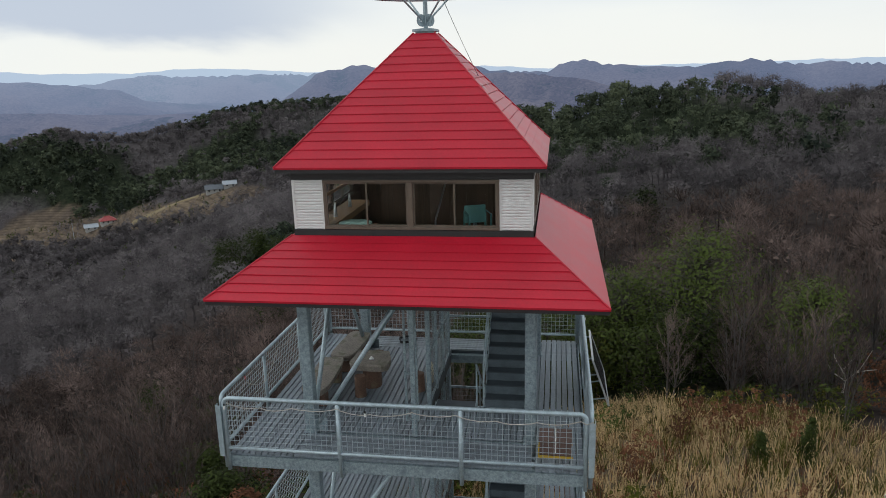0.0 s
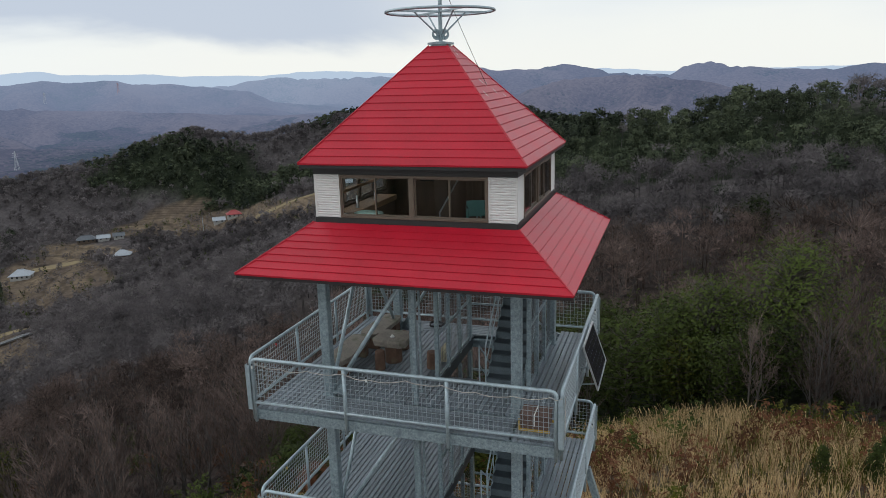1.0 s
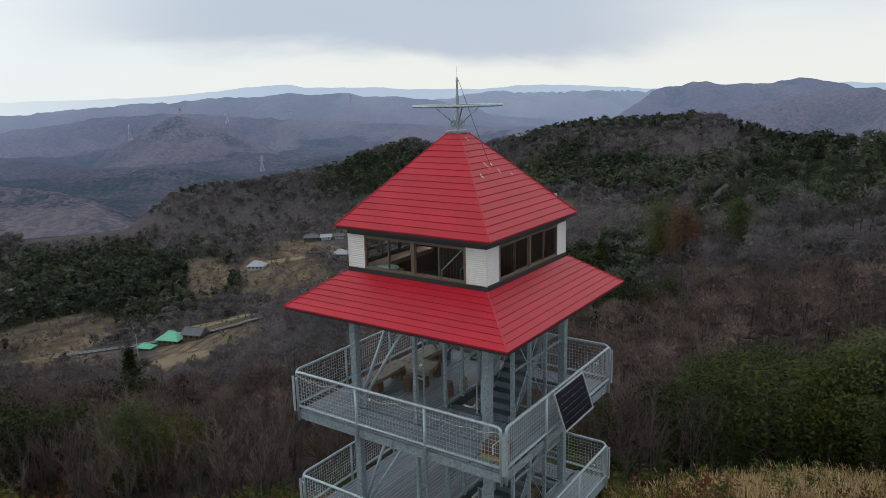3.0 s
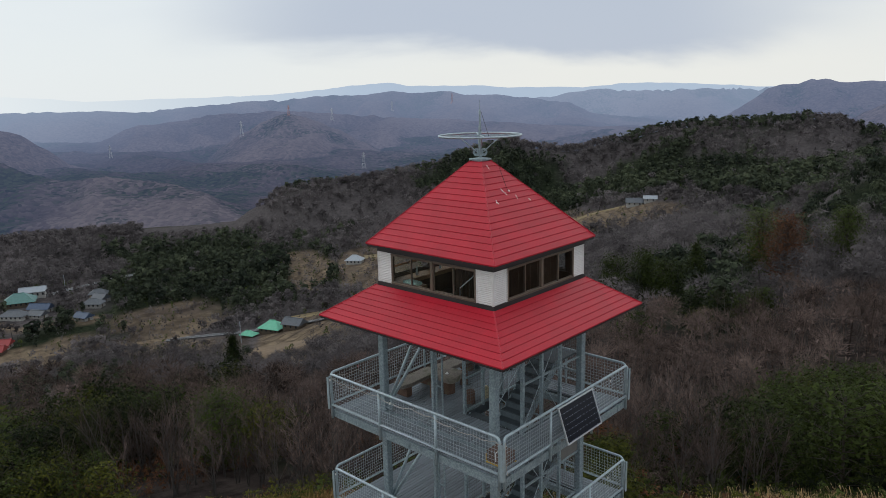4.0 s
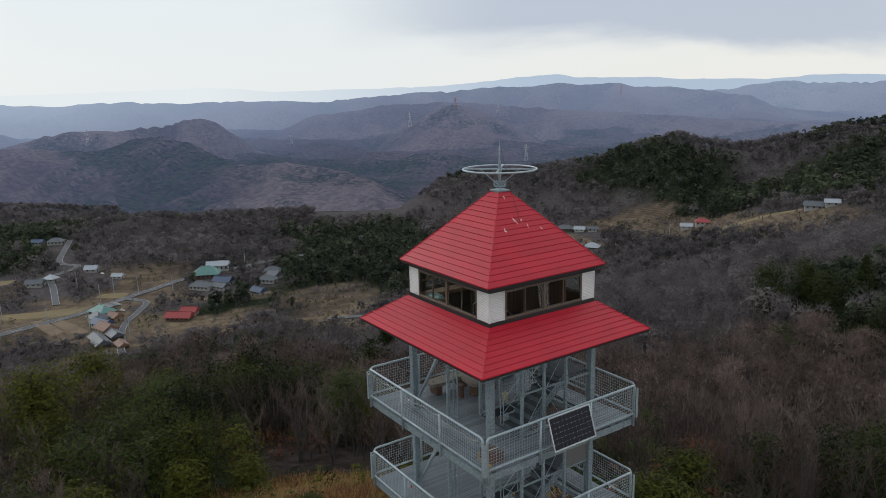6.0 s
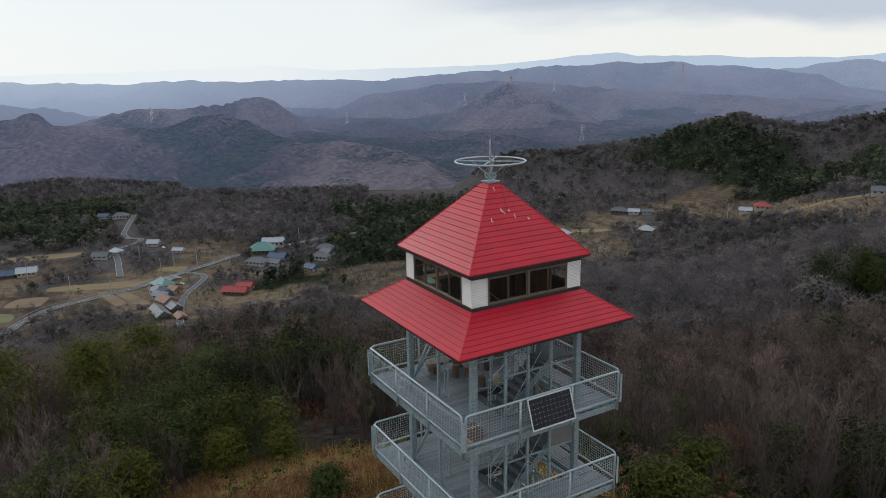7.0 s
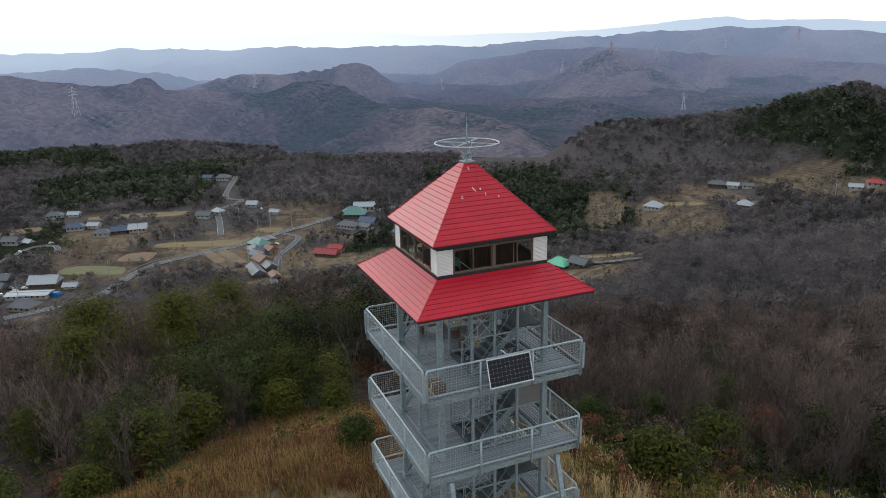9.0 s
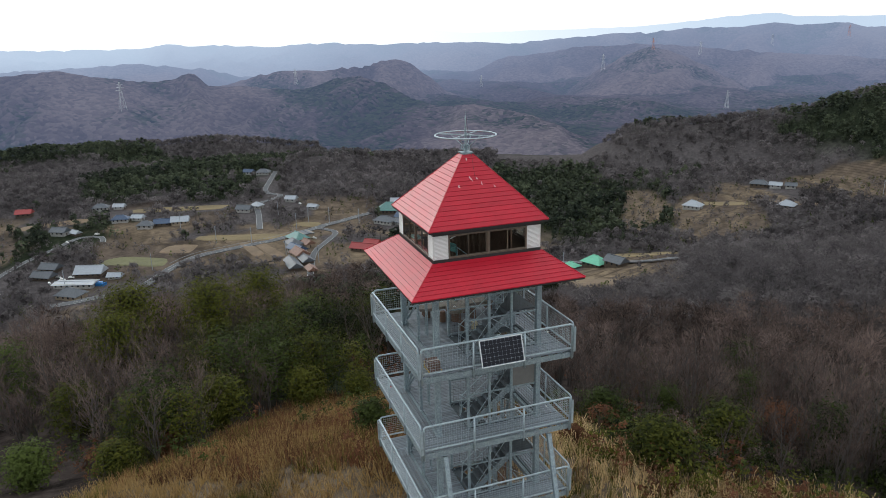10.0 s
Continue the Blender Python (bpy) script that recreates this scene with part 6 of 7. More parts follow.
# ---- the valley: roads, houses, poles, pylons ----
ASPHALT = material("asphalt", (0.105, 0.108, 0.115), 0.85, 0, 0.15, 0.3, 4, 0.0)
LINE = material("white_road_paint", (0.48, 0.48, 0.47), 0.7, 0, 0.1, 0.5, 4, 0.0)
PADDY = material("stubble_paddy", (0.20, 0.152, 0.076), 0.9, 0, 0.22, 0.06, 0.7, 0.05)
GREEN_FIELD = material("green_paddy", (0.145, 0.140, 0.066), 0.9, 0, 0.22, 0.06, 0.7, 0.05)
BARE_FIELD = material("bare_earth", (0.19, 0.135, 0.085), 0.95, 0, 0.25, 0.08, 0.9, 0.05)
ROOF_MATS = {
    "grey": material("grey_roof_tiles", (0.10, 0.11, 0.125), 0.5, 0, 0.25, 0.8, 6, 0.02),
    "blue": material("blue_roof_tiles", (0.055, 0.085, 0.15), 0.45, 0, 0.25, 0.8, 6, 0.02),
    "brown": material("brown_roof_tiles", (0.22, 0.12, 0.085), 0.6, 0, 0.25, 0.8, 6, 0.02),
    "red": material("red_sheet_roof", (0.30, 0.045, 0.045), 0.5, 0, 0.2, 0.8, 6, 0.02),
    "green": material("green_sheet_roof", (0.11, 0.23, 0.21), 0.5, 0, 0.2, 0.8, 6, 0.02),
    "mint": material("mint_sheet_roof", (0.16, 0.50, 0.33), 0.5, 0, 0.15, 0.8, 6, 0.02),
    "white": material("white_sheet_roof", (0.36, 0.39, 0.43), 0.5, 0, 0.12, 0.8, 6, 0.01),
}
WALL_MATS = {
    "white": material("white_plaster", (0.40, 0.39, 0.37), 0.8, 0, 0.08, 0.6, 5, 0.01),
    "wood": material("dark_timber_wall", (0.10, 0.075, 0.055), 0.8, 0, 0.25, 0.6, 5, 0.01),
    "tan": material("tan_plaster", (0.36, 0.29, 0.21), 0.8, 0, 0.12, 0.6, 5, 0.01),
}
PANE_DARK = material("dark_window", (0.03, 0.035, 0.04), 0.15, 0, 0.2, 1, 6, 0.0)


def height_at(x, y):
    return float(land(np.array([x]), np.array([y]))[0])


def spline(points, step):
    """Points along a smooth line through the given plan points."""
    out = []
    p = [points[0], *points, points[-1]]
    for a, b, c, d in zip(p, p[1:], p[2:], p[3:]):
        n = max(2, int(math.dist(b, c) / step))
        for i in range(n):
            t = i / n
            out.append(tuple(0.5 * (2 * b[k] + (c[k] - a[k]) * t + (2 * a[k] - 5 * b[k] + 4 * c[k] - d[k]) * t * t + (3 * b[k] - a[k] - 3 * c[k] + d[k]) * t**3) for k in (0, 1)))
    return out + [points[-1]]


def ribbon(b, line, off0, off1, lift, dash=None):
    """A strip along a line between two side offsets, laid on the land."""
    rows = []
    for i, p in enumerate(line):
        q, r = line[min(i + 1, len(line) - 1)], line[max(i - 1, 0)]
        w = unit(np.array([q[0] - r[0], q[1] - r[1]]))
        z = ROAD_Z(p) + lift
        rows.append([(p[0] - w[1] * o, p[1] + w[0] * o, z) for o in (off0, off1)])
    for i in range(len(rows) - 1):
        if dash and (i // dash) % 2:
            continue
        a, c = rows[i], rows[i + 1]
        drop = [(x, y, z - 0.6) for x, y, z in (a[0], a[1], c[0], c[1])]
        b.poly([a[0], a[1], c[1], c[0]], [(0, 1, 2, 3)])
        if lift < 0.5 and not dash and abs(off1 - off0) > 2:
            b.poly([a[0], c[0], drop[2], drop[0]], [(0, 1, 2, 3)]).poly([a[1], c[1], drop[3], drop[1]], [(3, 2, 1, 0)])


def ROAD_Z(p):
    x, y = p
    return max(height_at(x + dx, y + dy) for dx, dy in ((0, 0), (4, 0), (-4, 0), (0, 4), (0, -4))) + 0.35


ROADS = (
    ("road", "winding two-lane asphalt valley road with white edge lines", 3.4, ((-432, -95), (-447, -55), (-462, -40), (-481, -30), (-502, -12), (-512, 15), (-522, 49), (-541, 83), (-556, 110), (-569, 133), (-577, 169), (-586, 209), (-592, 260))),
    ("road", "narrow asphalt lane with a white kerb line past the village", 2.3, ((-541, 83), (-526, 94), (-514, 92), (-499, 83), (-483, 73), (-464, 66), (-444, 62), (-420, 57), (-399, 55), (-385, 58))),
    ("road", "narrow grey lane climbing between far fields", 2.6, ((-556, 40), (-600, 44), (-643, 48), (-658, 66), (-672, 72), (-684, 63), (-706, 62), (-745, 71), (-800, 84))),
    ("road", "narrow lane curving up to the farmyards", 2.2, ((-470, -130), (-500, -140), (-540, -128), (-570, -112), (-596, -96), (-590, -80), (-575, -78))),
    ("road", "asphalt bend of the valley road below the wood", 3.2, ((-380, -128), (-352, -113), (-330, -98), (-319, -92), (-306, -98), (-298, -112))),
    ("road", "pale farm track by the green-roofed house", 2.0, ((-300, 255), (-325, 238), (-350, 226), (-372, 205), (-395, 178))),
)
for name, label, half, pts in ROADS:
    line = spline(pts, 7.0)
    r = thing(name, label, "road", "valley roads", kind="structure")
    b = Build()
    ribbon(b, line, -half, half, 0.0)
    part("carriageway", b, ASPHALT, r)
    for o in (-half + 0.35, half - 0.35):
        b = Build()
        ribbon(b, line, o - 0.09, o + 0.09, 0.03)
        part("edge_line", b, LINE, r)
    if half > 3:
        b = Build()
        ribbon(b, line, -0.14, 0.14, 0.03, 1)
        part("centre_line", b, LINE, r)
        wall = Build()
        ribbon(wall, [p for p in line if -30 < p[1] < 75], half + 1.2, half + 1.9, 1.1)
        part("retaining_wall", wall, ROOF_MATS["grey"], r, "dark low retaining wall")
    for p in line:
        CLEARINGS.append((p[0], p[1], half + 7))


def paddy(cx, cy, length, width, yaw, mat, label):
    """A flat field with worn edges, laid on the valley floor."""
    n = 28
    out = []
    for i in range(n):
        a = 2 * math.pi * i / n
        sx, sy = math.copysign(abs(math.cos(a)) ** 0.45, math.cos(a)), math.copysign(abs(math.sin(a)) ** 0.45, math.sin(a))
        k = 1 + 0.06 * math.sin(3 * a + cx)
        out.append((sx * length / 2 * k, sy * width / 2 * k))
    m = pose(0, 0, 0, 0, 0, yaw)
    verts, faces, rings = [], [], 7
    for k in range(1, rings + 1):
        for px, py_ in out:
            c = m @ Vector((px * k / rings, py_ * k / rings, 0))
            verts.append((c.x, c.y, height_at(cx + c.x, cy + c.y) + (0.35 if k < rings else -0.3)))
    verts.append((0, 0, height_at(cx, cy) + 0.35))
    for i in range(n):
        j = (i + 1) % n
        faces.append((n * rings, i, j))
        faces += [(n * k + i, n * k + n + i, n * k + n + j, n * k + j) for k in range(rings - 1)]
    ob = solo("paddy_field", Build().poly(verts, faces), mat, label, "field", "valley fields", "structure", m=pose(cx, cy, 0))
    for t in (-0.35, 0, 0.35):
        c = m @ Vector((length * t, 0, 0))
        CLEARINGS.append((cx + c.x, cy + c.y, max(width * 0.55, length * 0.2)))
    return ob


paddy(-541, 24, 74, 17, 68, PADDY, "golden stubble paddy beside the valley road")
paddy(-512, -52, 52, 20, 60, GREEN_FIELD, "dull green paddy beside the valley road")
paddy(-530, -22, 26, 22, 65, BARE_FIELD, "bare brown earth plot by the road bend")
paddy(-497, 40, 46, 10, 15, BARE_FIELD, "terraced brown plot above the village")
paddy(-505, 28, 44, 9, 12, BARE_FIELD, "terraced brown plot above the village")
paddy(-555, 78, 24, 14, 55, PADDY, "small golden paddy at the road fork")
paddy(-300, 190, 46, 24, 30, BARE_FIELD, "orange-brown field below the green-roofed house")
paddy(-350, 260, 50, 16, 40, PADDY, "pale terrace on the far slope")
paddy(-450, 405, 44, 16, 40, PADDY, "pale terrace under the white-roofed house")
paddy(-420, 450, 50, 14, 35, BARE_FIELD, "brown terrace on the upland farm")
paddy(-300, 505, 60, 16, 25, PADDY, "pale terrace on the upland farm")
paddy(-660, -20, 90, 18, 75, PADDY, "pale field strip far across the valley")
paddy(-650, -120, 60, 18, 100, BARE_FIELD, "brown terrace far across the valley")


def house(x, y, yaw, length, width, wall_h, roof_kind="hip", roof_colour="grey", wall_colour="white", label="", floors=1):
    """A farmhouse: walls, tiled roof with overhanging eaves, windows and a door."""
    z = min(height_at(x + dx, y + dy) for dx in (-length / 2, length / 2) for dy in (-width / 2, width / 2))
    top = max(height_at(x, y), z)
    h = thing("house", label or f"{wall_colour}-walled farmhouse with a {roof_colour} {roof_kind} roof", "house", "valley houses", m=pose(x, y, top, 0, 0, yaw))
    l, w, e = length / 2, width / 2, 1.0
    wall_h *= 0.8
    part("wall", Build().box(-l, l, -w, w, z - top - 1.0, wall_h), WALL_MATS[wall_colour], h)
    rise = w * (0.72 if roof_kind != "flat" else 0.12)
    ridge = l - (w * 0.85 if roof_kind == "hip" else -e)
    a, b2, zr = l + e, w + e, wall_h - 0.25
    v = [(-a, -b2, zr), (a, -b2, zr), (a, b2, zr), (-a, b2, zr), (-ridge, 0, wall_h + rise), (ridge, 0, wall_h + rise)]
    v += [(px, py, pz - 0.22) for px, py, pz in v[:4]]
    f = [(0, 1, 5, 4), (2, 3, 4, 5), (1, 2, 5), (3, 0, 4), (6, 7, 1, 0), (7, 8, 2, 1), (8, 9, 3, 2), (9, 6, 0, 3), (9, 8, 7, 6)]
    rf = part("roof", Build().poly(v, f), ROOF_MATS[roof_colour], h)
    part("ridge_cap", Build().box(-ridge, ridge, -0.25, 0.25, wall_h + rise - 0.12, wall_h + rise + 0.22), ROOF_MATS[roof_colour], rf)
    for s in (-1, 1):
        n = max(2, int(length / 3.2))
        for k in range(n):
            cx = -l + (k + 0.5) * length / n
            part("window", Build().box(cx - 0.6, cx + 0.6, min(s * w, s * (w + 0.05)), max(s * w, s * (w + 0.05)), wall_h * 0.42, wall_h * 0.78), PANE_DARK, h)
    part("door", Build().box(l, l + 0.06, -0.9, 0.3, 0, 2.0), WALL_MATS["wood"], h)
    CLEARINGS.append((x, y, max(length, width) * 0.5 + 5))
    # open ground before the house, on the side of the valley
    r = math.hypot(x, y)
    for d in (12, 24, 36):
        CLEARINGS.append((x * (1 - d / r), y * (1 - d / r), 9))
    return h


# the yard by the road bend
house(-472, -86, 70, 25, 9, 4.0, "flat", "white", "white", "long low white workshop with a flat pale roof")
house(-494, -79, 72, 17, 11, 3.6, "gable", "white", "wood", "open shed with a pale sheet-metal roof")
house(-514, -106, 60, 12, 8, 4.0, "gable", "grey", "wood")
house(-497, -108, 60, 13, 8, 3.4, "gable", "grey", "wood")
house(-449, -86, 55, 15, 10, 4.2, "hip", "grey", "tan")
house(-480, -63, 70, 8, 5, 2.6, "gable", "white", "white", "small pale greenhouse shed")
# the village along the lane
house(-519, 71, 15, 10, 8, 5.0, "flat", "grey", "tan", "boxy beige house with a flat roof")
house(-509, 63, 20, 15, 11, 5.2, "hip", "green", "wood")
house(-497, 58, 15, 12, 9, 4.6, "hip", "grey", "white")
house(-494, 68, 20, 9, 7, 4.0, "gable", "brown", "tan")
house(-481, 58, 25, 13, 8, 4.6, "gable", "blue", "white")
house(-468, 58, 15, 12, 9, 4.8, "gable", "brown", "tan", "tan house with an orange-brown gable roof")
house(-455, 60, 8, 13, 7, 3.6, "gable", "grey", "wood")
house(-455, 50, 8, 9, 7, 3.6, "gable", "grey", "wood")
house(-440, 50, 5, 11, 8, 3.8, "gable", "grey", "wood")
house(-427, 59, 5, 9, 5, 3.0, "gable", "brown", "wood")
# the temple and the houses beyond it
house(-566, 152, 65, 20, 15, 5.0, "hip", "green", "wood", "large temple hall with a wide green hip roof")
house(-580, 166, 65, 17, 8, 7.0, "gable", "white", "white", "tall pale hall with a white gable roof")
house(-533, 138, 40, 16, 9, 4.4, "hip", "grey", "white")
house(-536, 156, 40, 14, 8, 4.2, "gable", "blue", "white")
house(-524, 150, 30, 10, 7, 3.6, "gable", "grey", "white")
house(-466, 103, 50, 16, 8, 3.8, "gable", "red", "wood")
house(-474, 112, 50, 10, 7, 3.6, "gable", "red", "white")
house(-492, 168, 20, 10, 7, 3.8, "gable", "blue", "white")
house(-519, 186, 40, 13, 8, 4.4, "hip", "grey", "white")
house(-530, 196, 20, 10, 8, 4.2, "gable", "grey", "white")
house(-544, 200, 60, 12, 8, 4.4, "hip", "grey", "tan")
# farms on the far side of the road
house(-604, -20, 80, 13, 9, 4.4, "gable", "white", "tan", "pale metal-roofed barn on the far field edge")
house(-606, -34, 80, 12, 8, 3.8, "gable", "blue", "wood")
house(-604, -47, 70, 12, 8, 4.2, "hip", "grey", "white")
house(-634, -68, 80, 13, 8, 4.2, "hip", "blue", "white")
house(-634, -54, 60, 9, 6, 3.4, "gable", "white", "white")
house(-612, -112, 60, 12, 8, 4.6, "gable", "grey", "white")
house(-606, -100, 40, 7, 5, 3.2, "gable", "white", "wood")
house(-690, -88, 80, 13, 8, 4.2, "hip", "grey", "white")
house(-688, -72, 70, 9, 6, 3.4, "gable", "white", "white")
house(-690, -150, 80, 12, 8, 4.6, "gable", "red", "wood")
house(-622, 34, 60, 12, 8, 4.0, "gable", "grey", "white")
house(-628, 46, 40, 9, 7, 4.2, "hip", "white", "white")
house(-640, 78, 60, 9, 7, 4.0, "gable", "white", "white")
house(-606, 92, 50, 8, 5, 3.4, "gable", "white", "white")
house(-790, 70, 60, 14, 9, 4.2, "hip", "grey", "white")
house(-800, 55, 60, 10, 7, 4.2, "gable", "blue", "white")
# farms of the side valley and the upland
house(-343, 220, 20, 13, 10, 4.4, "hip", "mint", "wood", "old farmhouse under a bright mint green roof")
house(-349, 207, 20, 8, 5, 2.8, "hip", "mint", "wood", "small shed under a mint green roof")
house(-330, 226, 20, 11, 8, 4.8, "gable", "grey", "wood")
house(-449, 376, 30, 13, 10, 4.6, "hip", "white", "white", "white-roofed farmhouse among terraces")
house(-403, 428, 30, 11, 9, 4.4, "hip", "white", "wood")
house(-474, 466, 40, 14, 8, 4.4, "hip", "grey", "wood")
house(-462, 473, 40, 9, 6, 3.6, "gable", "white", "white")
house(-452, 480, 40, 8, 6, 3.6, "gable", "grey", "white")
house(-362, 520, 40, 11, 8, 4.4, "hip", "red", "white")
house(-372, 512, 40, 9, 6, 3.6, "gable", "white", "white")
house(-262, 512, 30, 12, 8, 4.2, "gable", "grey", "white")
house(-250, 515, 30, 9, 6, 3.6, "gable", "white", "white")


def car(x, y, yaw, mat, colour):
    c = thing("car", f"small {colour} car parked by the farm buildings", "car", "parked cars", m=pose(x, y, height_at(x, y) + 0.1, 0, 0, yaw))
    part("body", Build().box(-1.8, 1.8, -0.75, 0.75, 0.28, 0.85, 0.1), mat, c)
    part("cabin", Build().poly([(-1.5, -0.7, 0.85), (0.9, -0.7, 0.85), (0.9, 0.7, 0.85), (-1.5, 0.7, 0.85), (-1.3, -0.6, 1.5), (0.4, -0.6, 1.5), (0.4, 0.6, 1.5), (-1.3, 0.6, 1.5)], [(4, 5, 6, 7), (0, 1, 5, 4), (1, 2, 6, 5), (2, 3, 7, 6), (3, 0, 4, 7)]), mat, c)
    part("windscreen", Build().box(0.55, 0.80, -0.55, 0.55, 0.92, 1.3), PANE_DARK, c)
    for wx in (-1.15, 1.15):
        for wy in (-0.72, 0.72):
            part("wheel", Build().tube(((wx, wy - 0.09, 0.3), (wx, wy + 0.09, 0.3)), 0.3, 10), BLACK, c)


for x, y, yaw, mat, colour in ((-489, -96, 70, WHITE, "white"), (-492, -91, 70, WHITE, "white"), (-495, -99, 60, ALU, "silver"), (-484, -103, 20, ALU, "silver"), (-586, -104, 30, WHITE, "white"), (-583, -101, 30, BLACK, "black"), (-600, -84, 80, WHITE, "white"), (-512, 76, 40, WHITE, "white"), (-628, 84, 20, WHITE, "white")):
    car(x, y, yaw, mat, colour)
TARP = material("blue_tarpaulin", (0.02, 0.16, 0.42), 0.5, 0, 0.2, 0.8, 5, 0.05)
b = Build().prism([(-3, -2), (3, -2.2), (3.2, 1.8), (-2.8, 2.1)], 0, 1.8).prism([(-2.2, -1.4), (2.0, -1.5), (2.2, 1.2), (-2, 1.3)], 1.8, 2.4)
solo("tarpaulin_stack", b, TARP, "heap under a bright blue tarpaulin by the workshop", "tarpaulin", m=pose(-468, -71, height_at(-468, -71), 0, 0, 60))


def utility_pole():
    p = thing("utility_pole", "tall grey concrete utility pole with two cross-arms", "utility pole", "utility poles")
    part("pole", Build().tube(((0, 0, -0.5), (0, 0, 13)), 0.24, 7, 0.16), ROOF_MATS["white"], p)
    for z in (11.6, 12.5):
        part("cross_arm", Build().box(-1.2, 1.2, -0.1, 0.1, z, z + 0.16), ROOF_MATS["grey"], p)
    part("transformer", Build().tube(((0.5, 0, 9.6), (0.5, 0, 10.6)), 0.32, 8), ROOF_MATS["grey"], p)
    return p


model = utility_pole()
for k, (x, y) in enumerate(((-487, -40), (-520, 30), (-553, 96), (-560, 80), (-547, 68), (-534, 5), (-470, -92), (-590, -20), (-596, 60), (-540, 118), (-582, 190), (-340, 196), (-480, 50), (-450, 68), (-380, 500))):
    m = pose(x, y, height_at(x, y), 0, 0, 25 * k)
    if k == 0:
        model.matrix_world = m
    else:
        copy_thing(model, m)

PYLON = material("pale_pylon_steel", (0.52, 0.54, 0.58), 0.5, 0.2, 0.1, 0.2, 3, 0.0)
PYLON_RED = material("red_white_pylon", (0.50, 0.26, 0.22), 0.5, 0.1, 0.1, 0.2, 3, 0.0)


def pylon(azimuth, low, high, radius, mat, tint):
    """A lattice pylon standing on a far crest, from its foot's to its top's elevation."""
    way = np.arange(radius - 500, radius + 900, 8.0)
    ground_z = hill_field(-way * math.sin(radians(azimuth)), way * math.cos(radians(azimuth)))[0]
    stands = np.where(np.degrees(np.arctan2(ground_z - EYE_Z, way)) >= low)[0]
    radius = float(way[stands[0]]) if len(stands) else radius
    z0, z1 = EYE_Z + radius * math.tan(radians(low)), EYE_Z + radius * math.tan(radians(high))
    h = z1 - z0
    t = thing("transmission_tower", f"{tint} lattice transmission tower on a far hill", "pylon", "transmission towers", m=pose(-radius * math.sin(radians(azimuth)), radius * math.cos(radians(azimuth)), z0, 0, 0, azimuth + 20))
    wide = lambda f: h * (0.10 * (1 - f) ** 1.4 + 0.016)  # noqa: E731
    levels = [0, 0.2, 0.38, 0.54, 0.68, 0.8, 0.9, 1.0]
    for sx in (-1, 1):
        for sy in (-1, 1):
            part("leg", Build().tube([(sx * wide(f), sy * wide(f), h * f - (8 if f == 0 else 0)) for f in levels], 0.22, 4), mat, t)
    lat = Build()
    for f, g in zip(levels, levels[1:]):
        for ax in (0, 1):
            for s in (-1, 1):
                p, q = [s * wide(f)] * 2, [s * wide(g)] * 2
                p[ax], q[ax] = -wide(f), wide(g)
                lat.tube(((*p, h * f), (*q, h * g)), 0.10, 3)
                p[ax], q[ax] = wide(f), -wide(g)
                lat.tube(((*p, h * f), (*q, h * g)), 0.10, 3)
    part("lattice", lat, mat, t)
    for f, reach in ((0.70, 0.17), (0.80, 0.15), (0.90, 0.12)):
        part("cross_arm", Build().tube(((-h * reach, 0, h * f), (0, 0, h * (f + 0.03)), (h * reach, 0, h * f)), 0.24, 3).tube(((-h * reach, 0, h * f), (h * reach, 0, h * f)), 0.24, 3), mat, t)


for azimuth, low, high, radius, mat, tint in ((94.3, -4.9, -2.9, 1440, PYLON, "pale grey"), (81.6, -3.7, -2.5, 1530, PYLON, "pale grey"), (48.75, -5.9, -4.6, 1560, PYLON, "pale grey"), (54.3, -1.65, -0.8, 1985, PYLON_RED, "red and white"), (57.9, -3.1, -1.9, 1800, PYLON, "pale grey"), (41.6, -0.95, -0.2, 2900, PYLON_RED, "red and white"), (46.3, -1.5, -0.7, 2600, PYLON, "pale grey"), (51.0, -2.1, -1.1, 1985, PYLON, "pale grey"), (67.2, -4.2, -3.3, 1960, PYLON, "pale grey")):
    pylon(azimuth, low, high, radius, mat, tint)


# ---- the woods, clear of what stands in the valley ----
wood_ring("bare_wood_edge", 12, 70, 2.9, wood_edge, green_edge, 0.88, "the slope below the tower")
wood_ring("bare_wood_near", 70, 125, 3.7, wood_near, green_near, 1.0, "the shoulder of the hill")
wood_ring("bare_wood_middle", 125, 400, 5.7, wood_mid, green_mid, 1.0, "the lower slopes")
wood_ring("bare_wood_far", 400, 1180, 6.7, wood_far, green_far, 1.0, "the ridges across the valley")


def brush(name, r0, r1, spacing, mat, label, seed, need, a0=-47, a1=127):
    """Low scrub under and before the trees."""
    p = fan_points(r0, r1, spacing, gen, a0, a1)
    if a1 < 60:
        p = p[fields(p[:, 0], p[:, 1]) < 0.5]
    p = p[(fractal(p[:, 0], p[:, 1], 13, 3, seed) > need)]
    p = p[clear_of_valley_things(p)]
    q = placed(p)
    n = len(q)
    strew(name, undergrowth if r0 < 100 else far_bushes, q, gen.uniform(0.5, 1.25, n) * (1.0 if r0 < 100 else 2.4), np.clip(gen.normal(0.2 if "thicket" in name else 0.45, 0.2, n), 0, 1), mat, label, "undergrowth", gen)


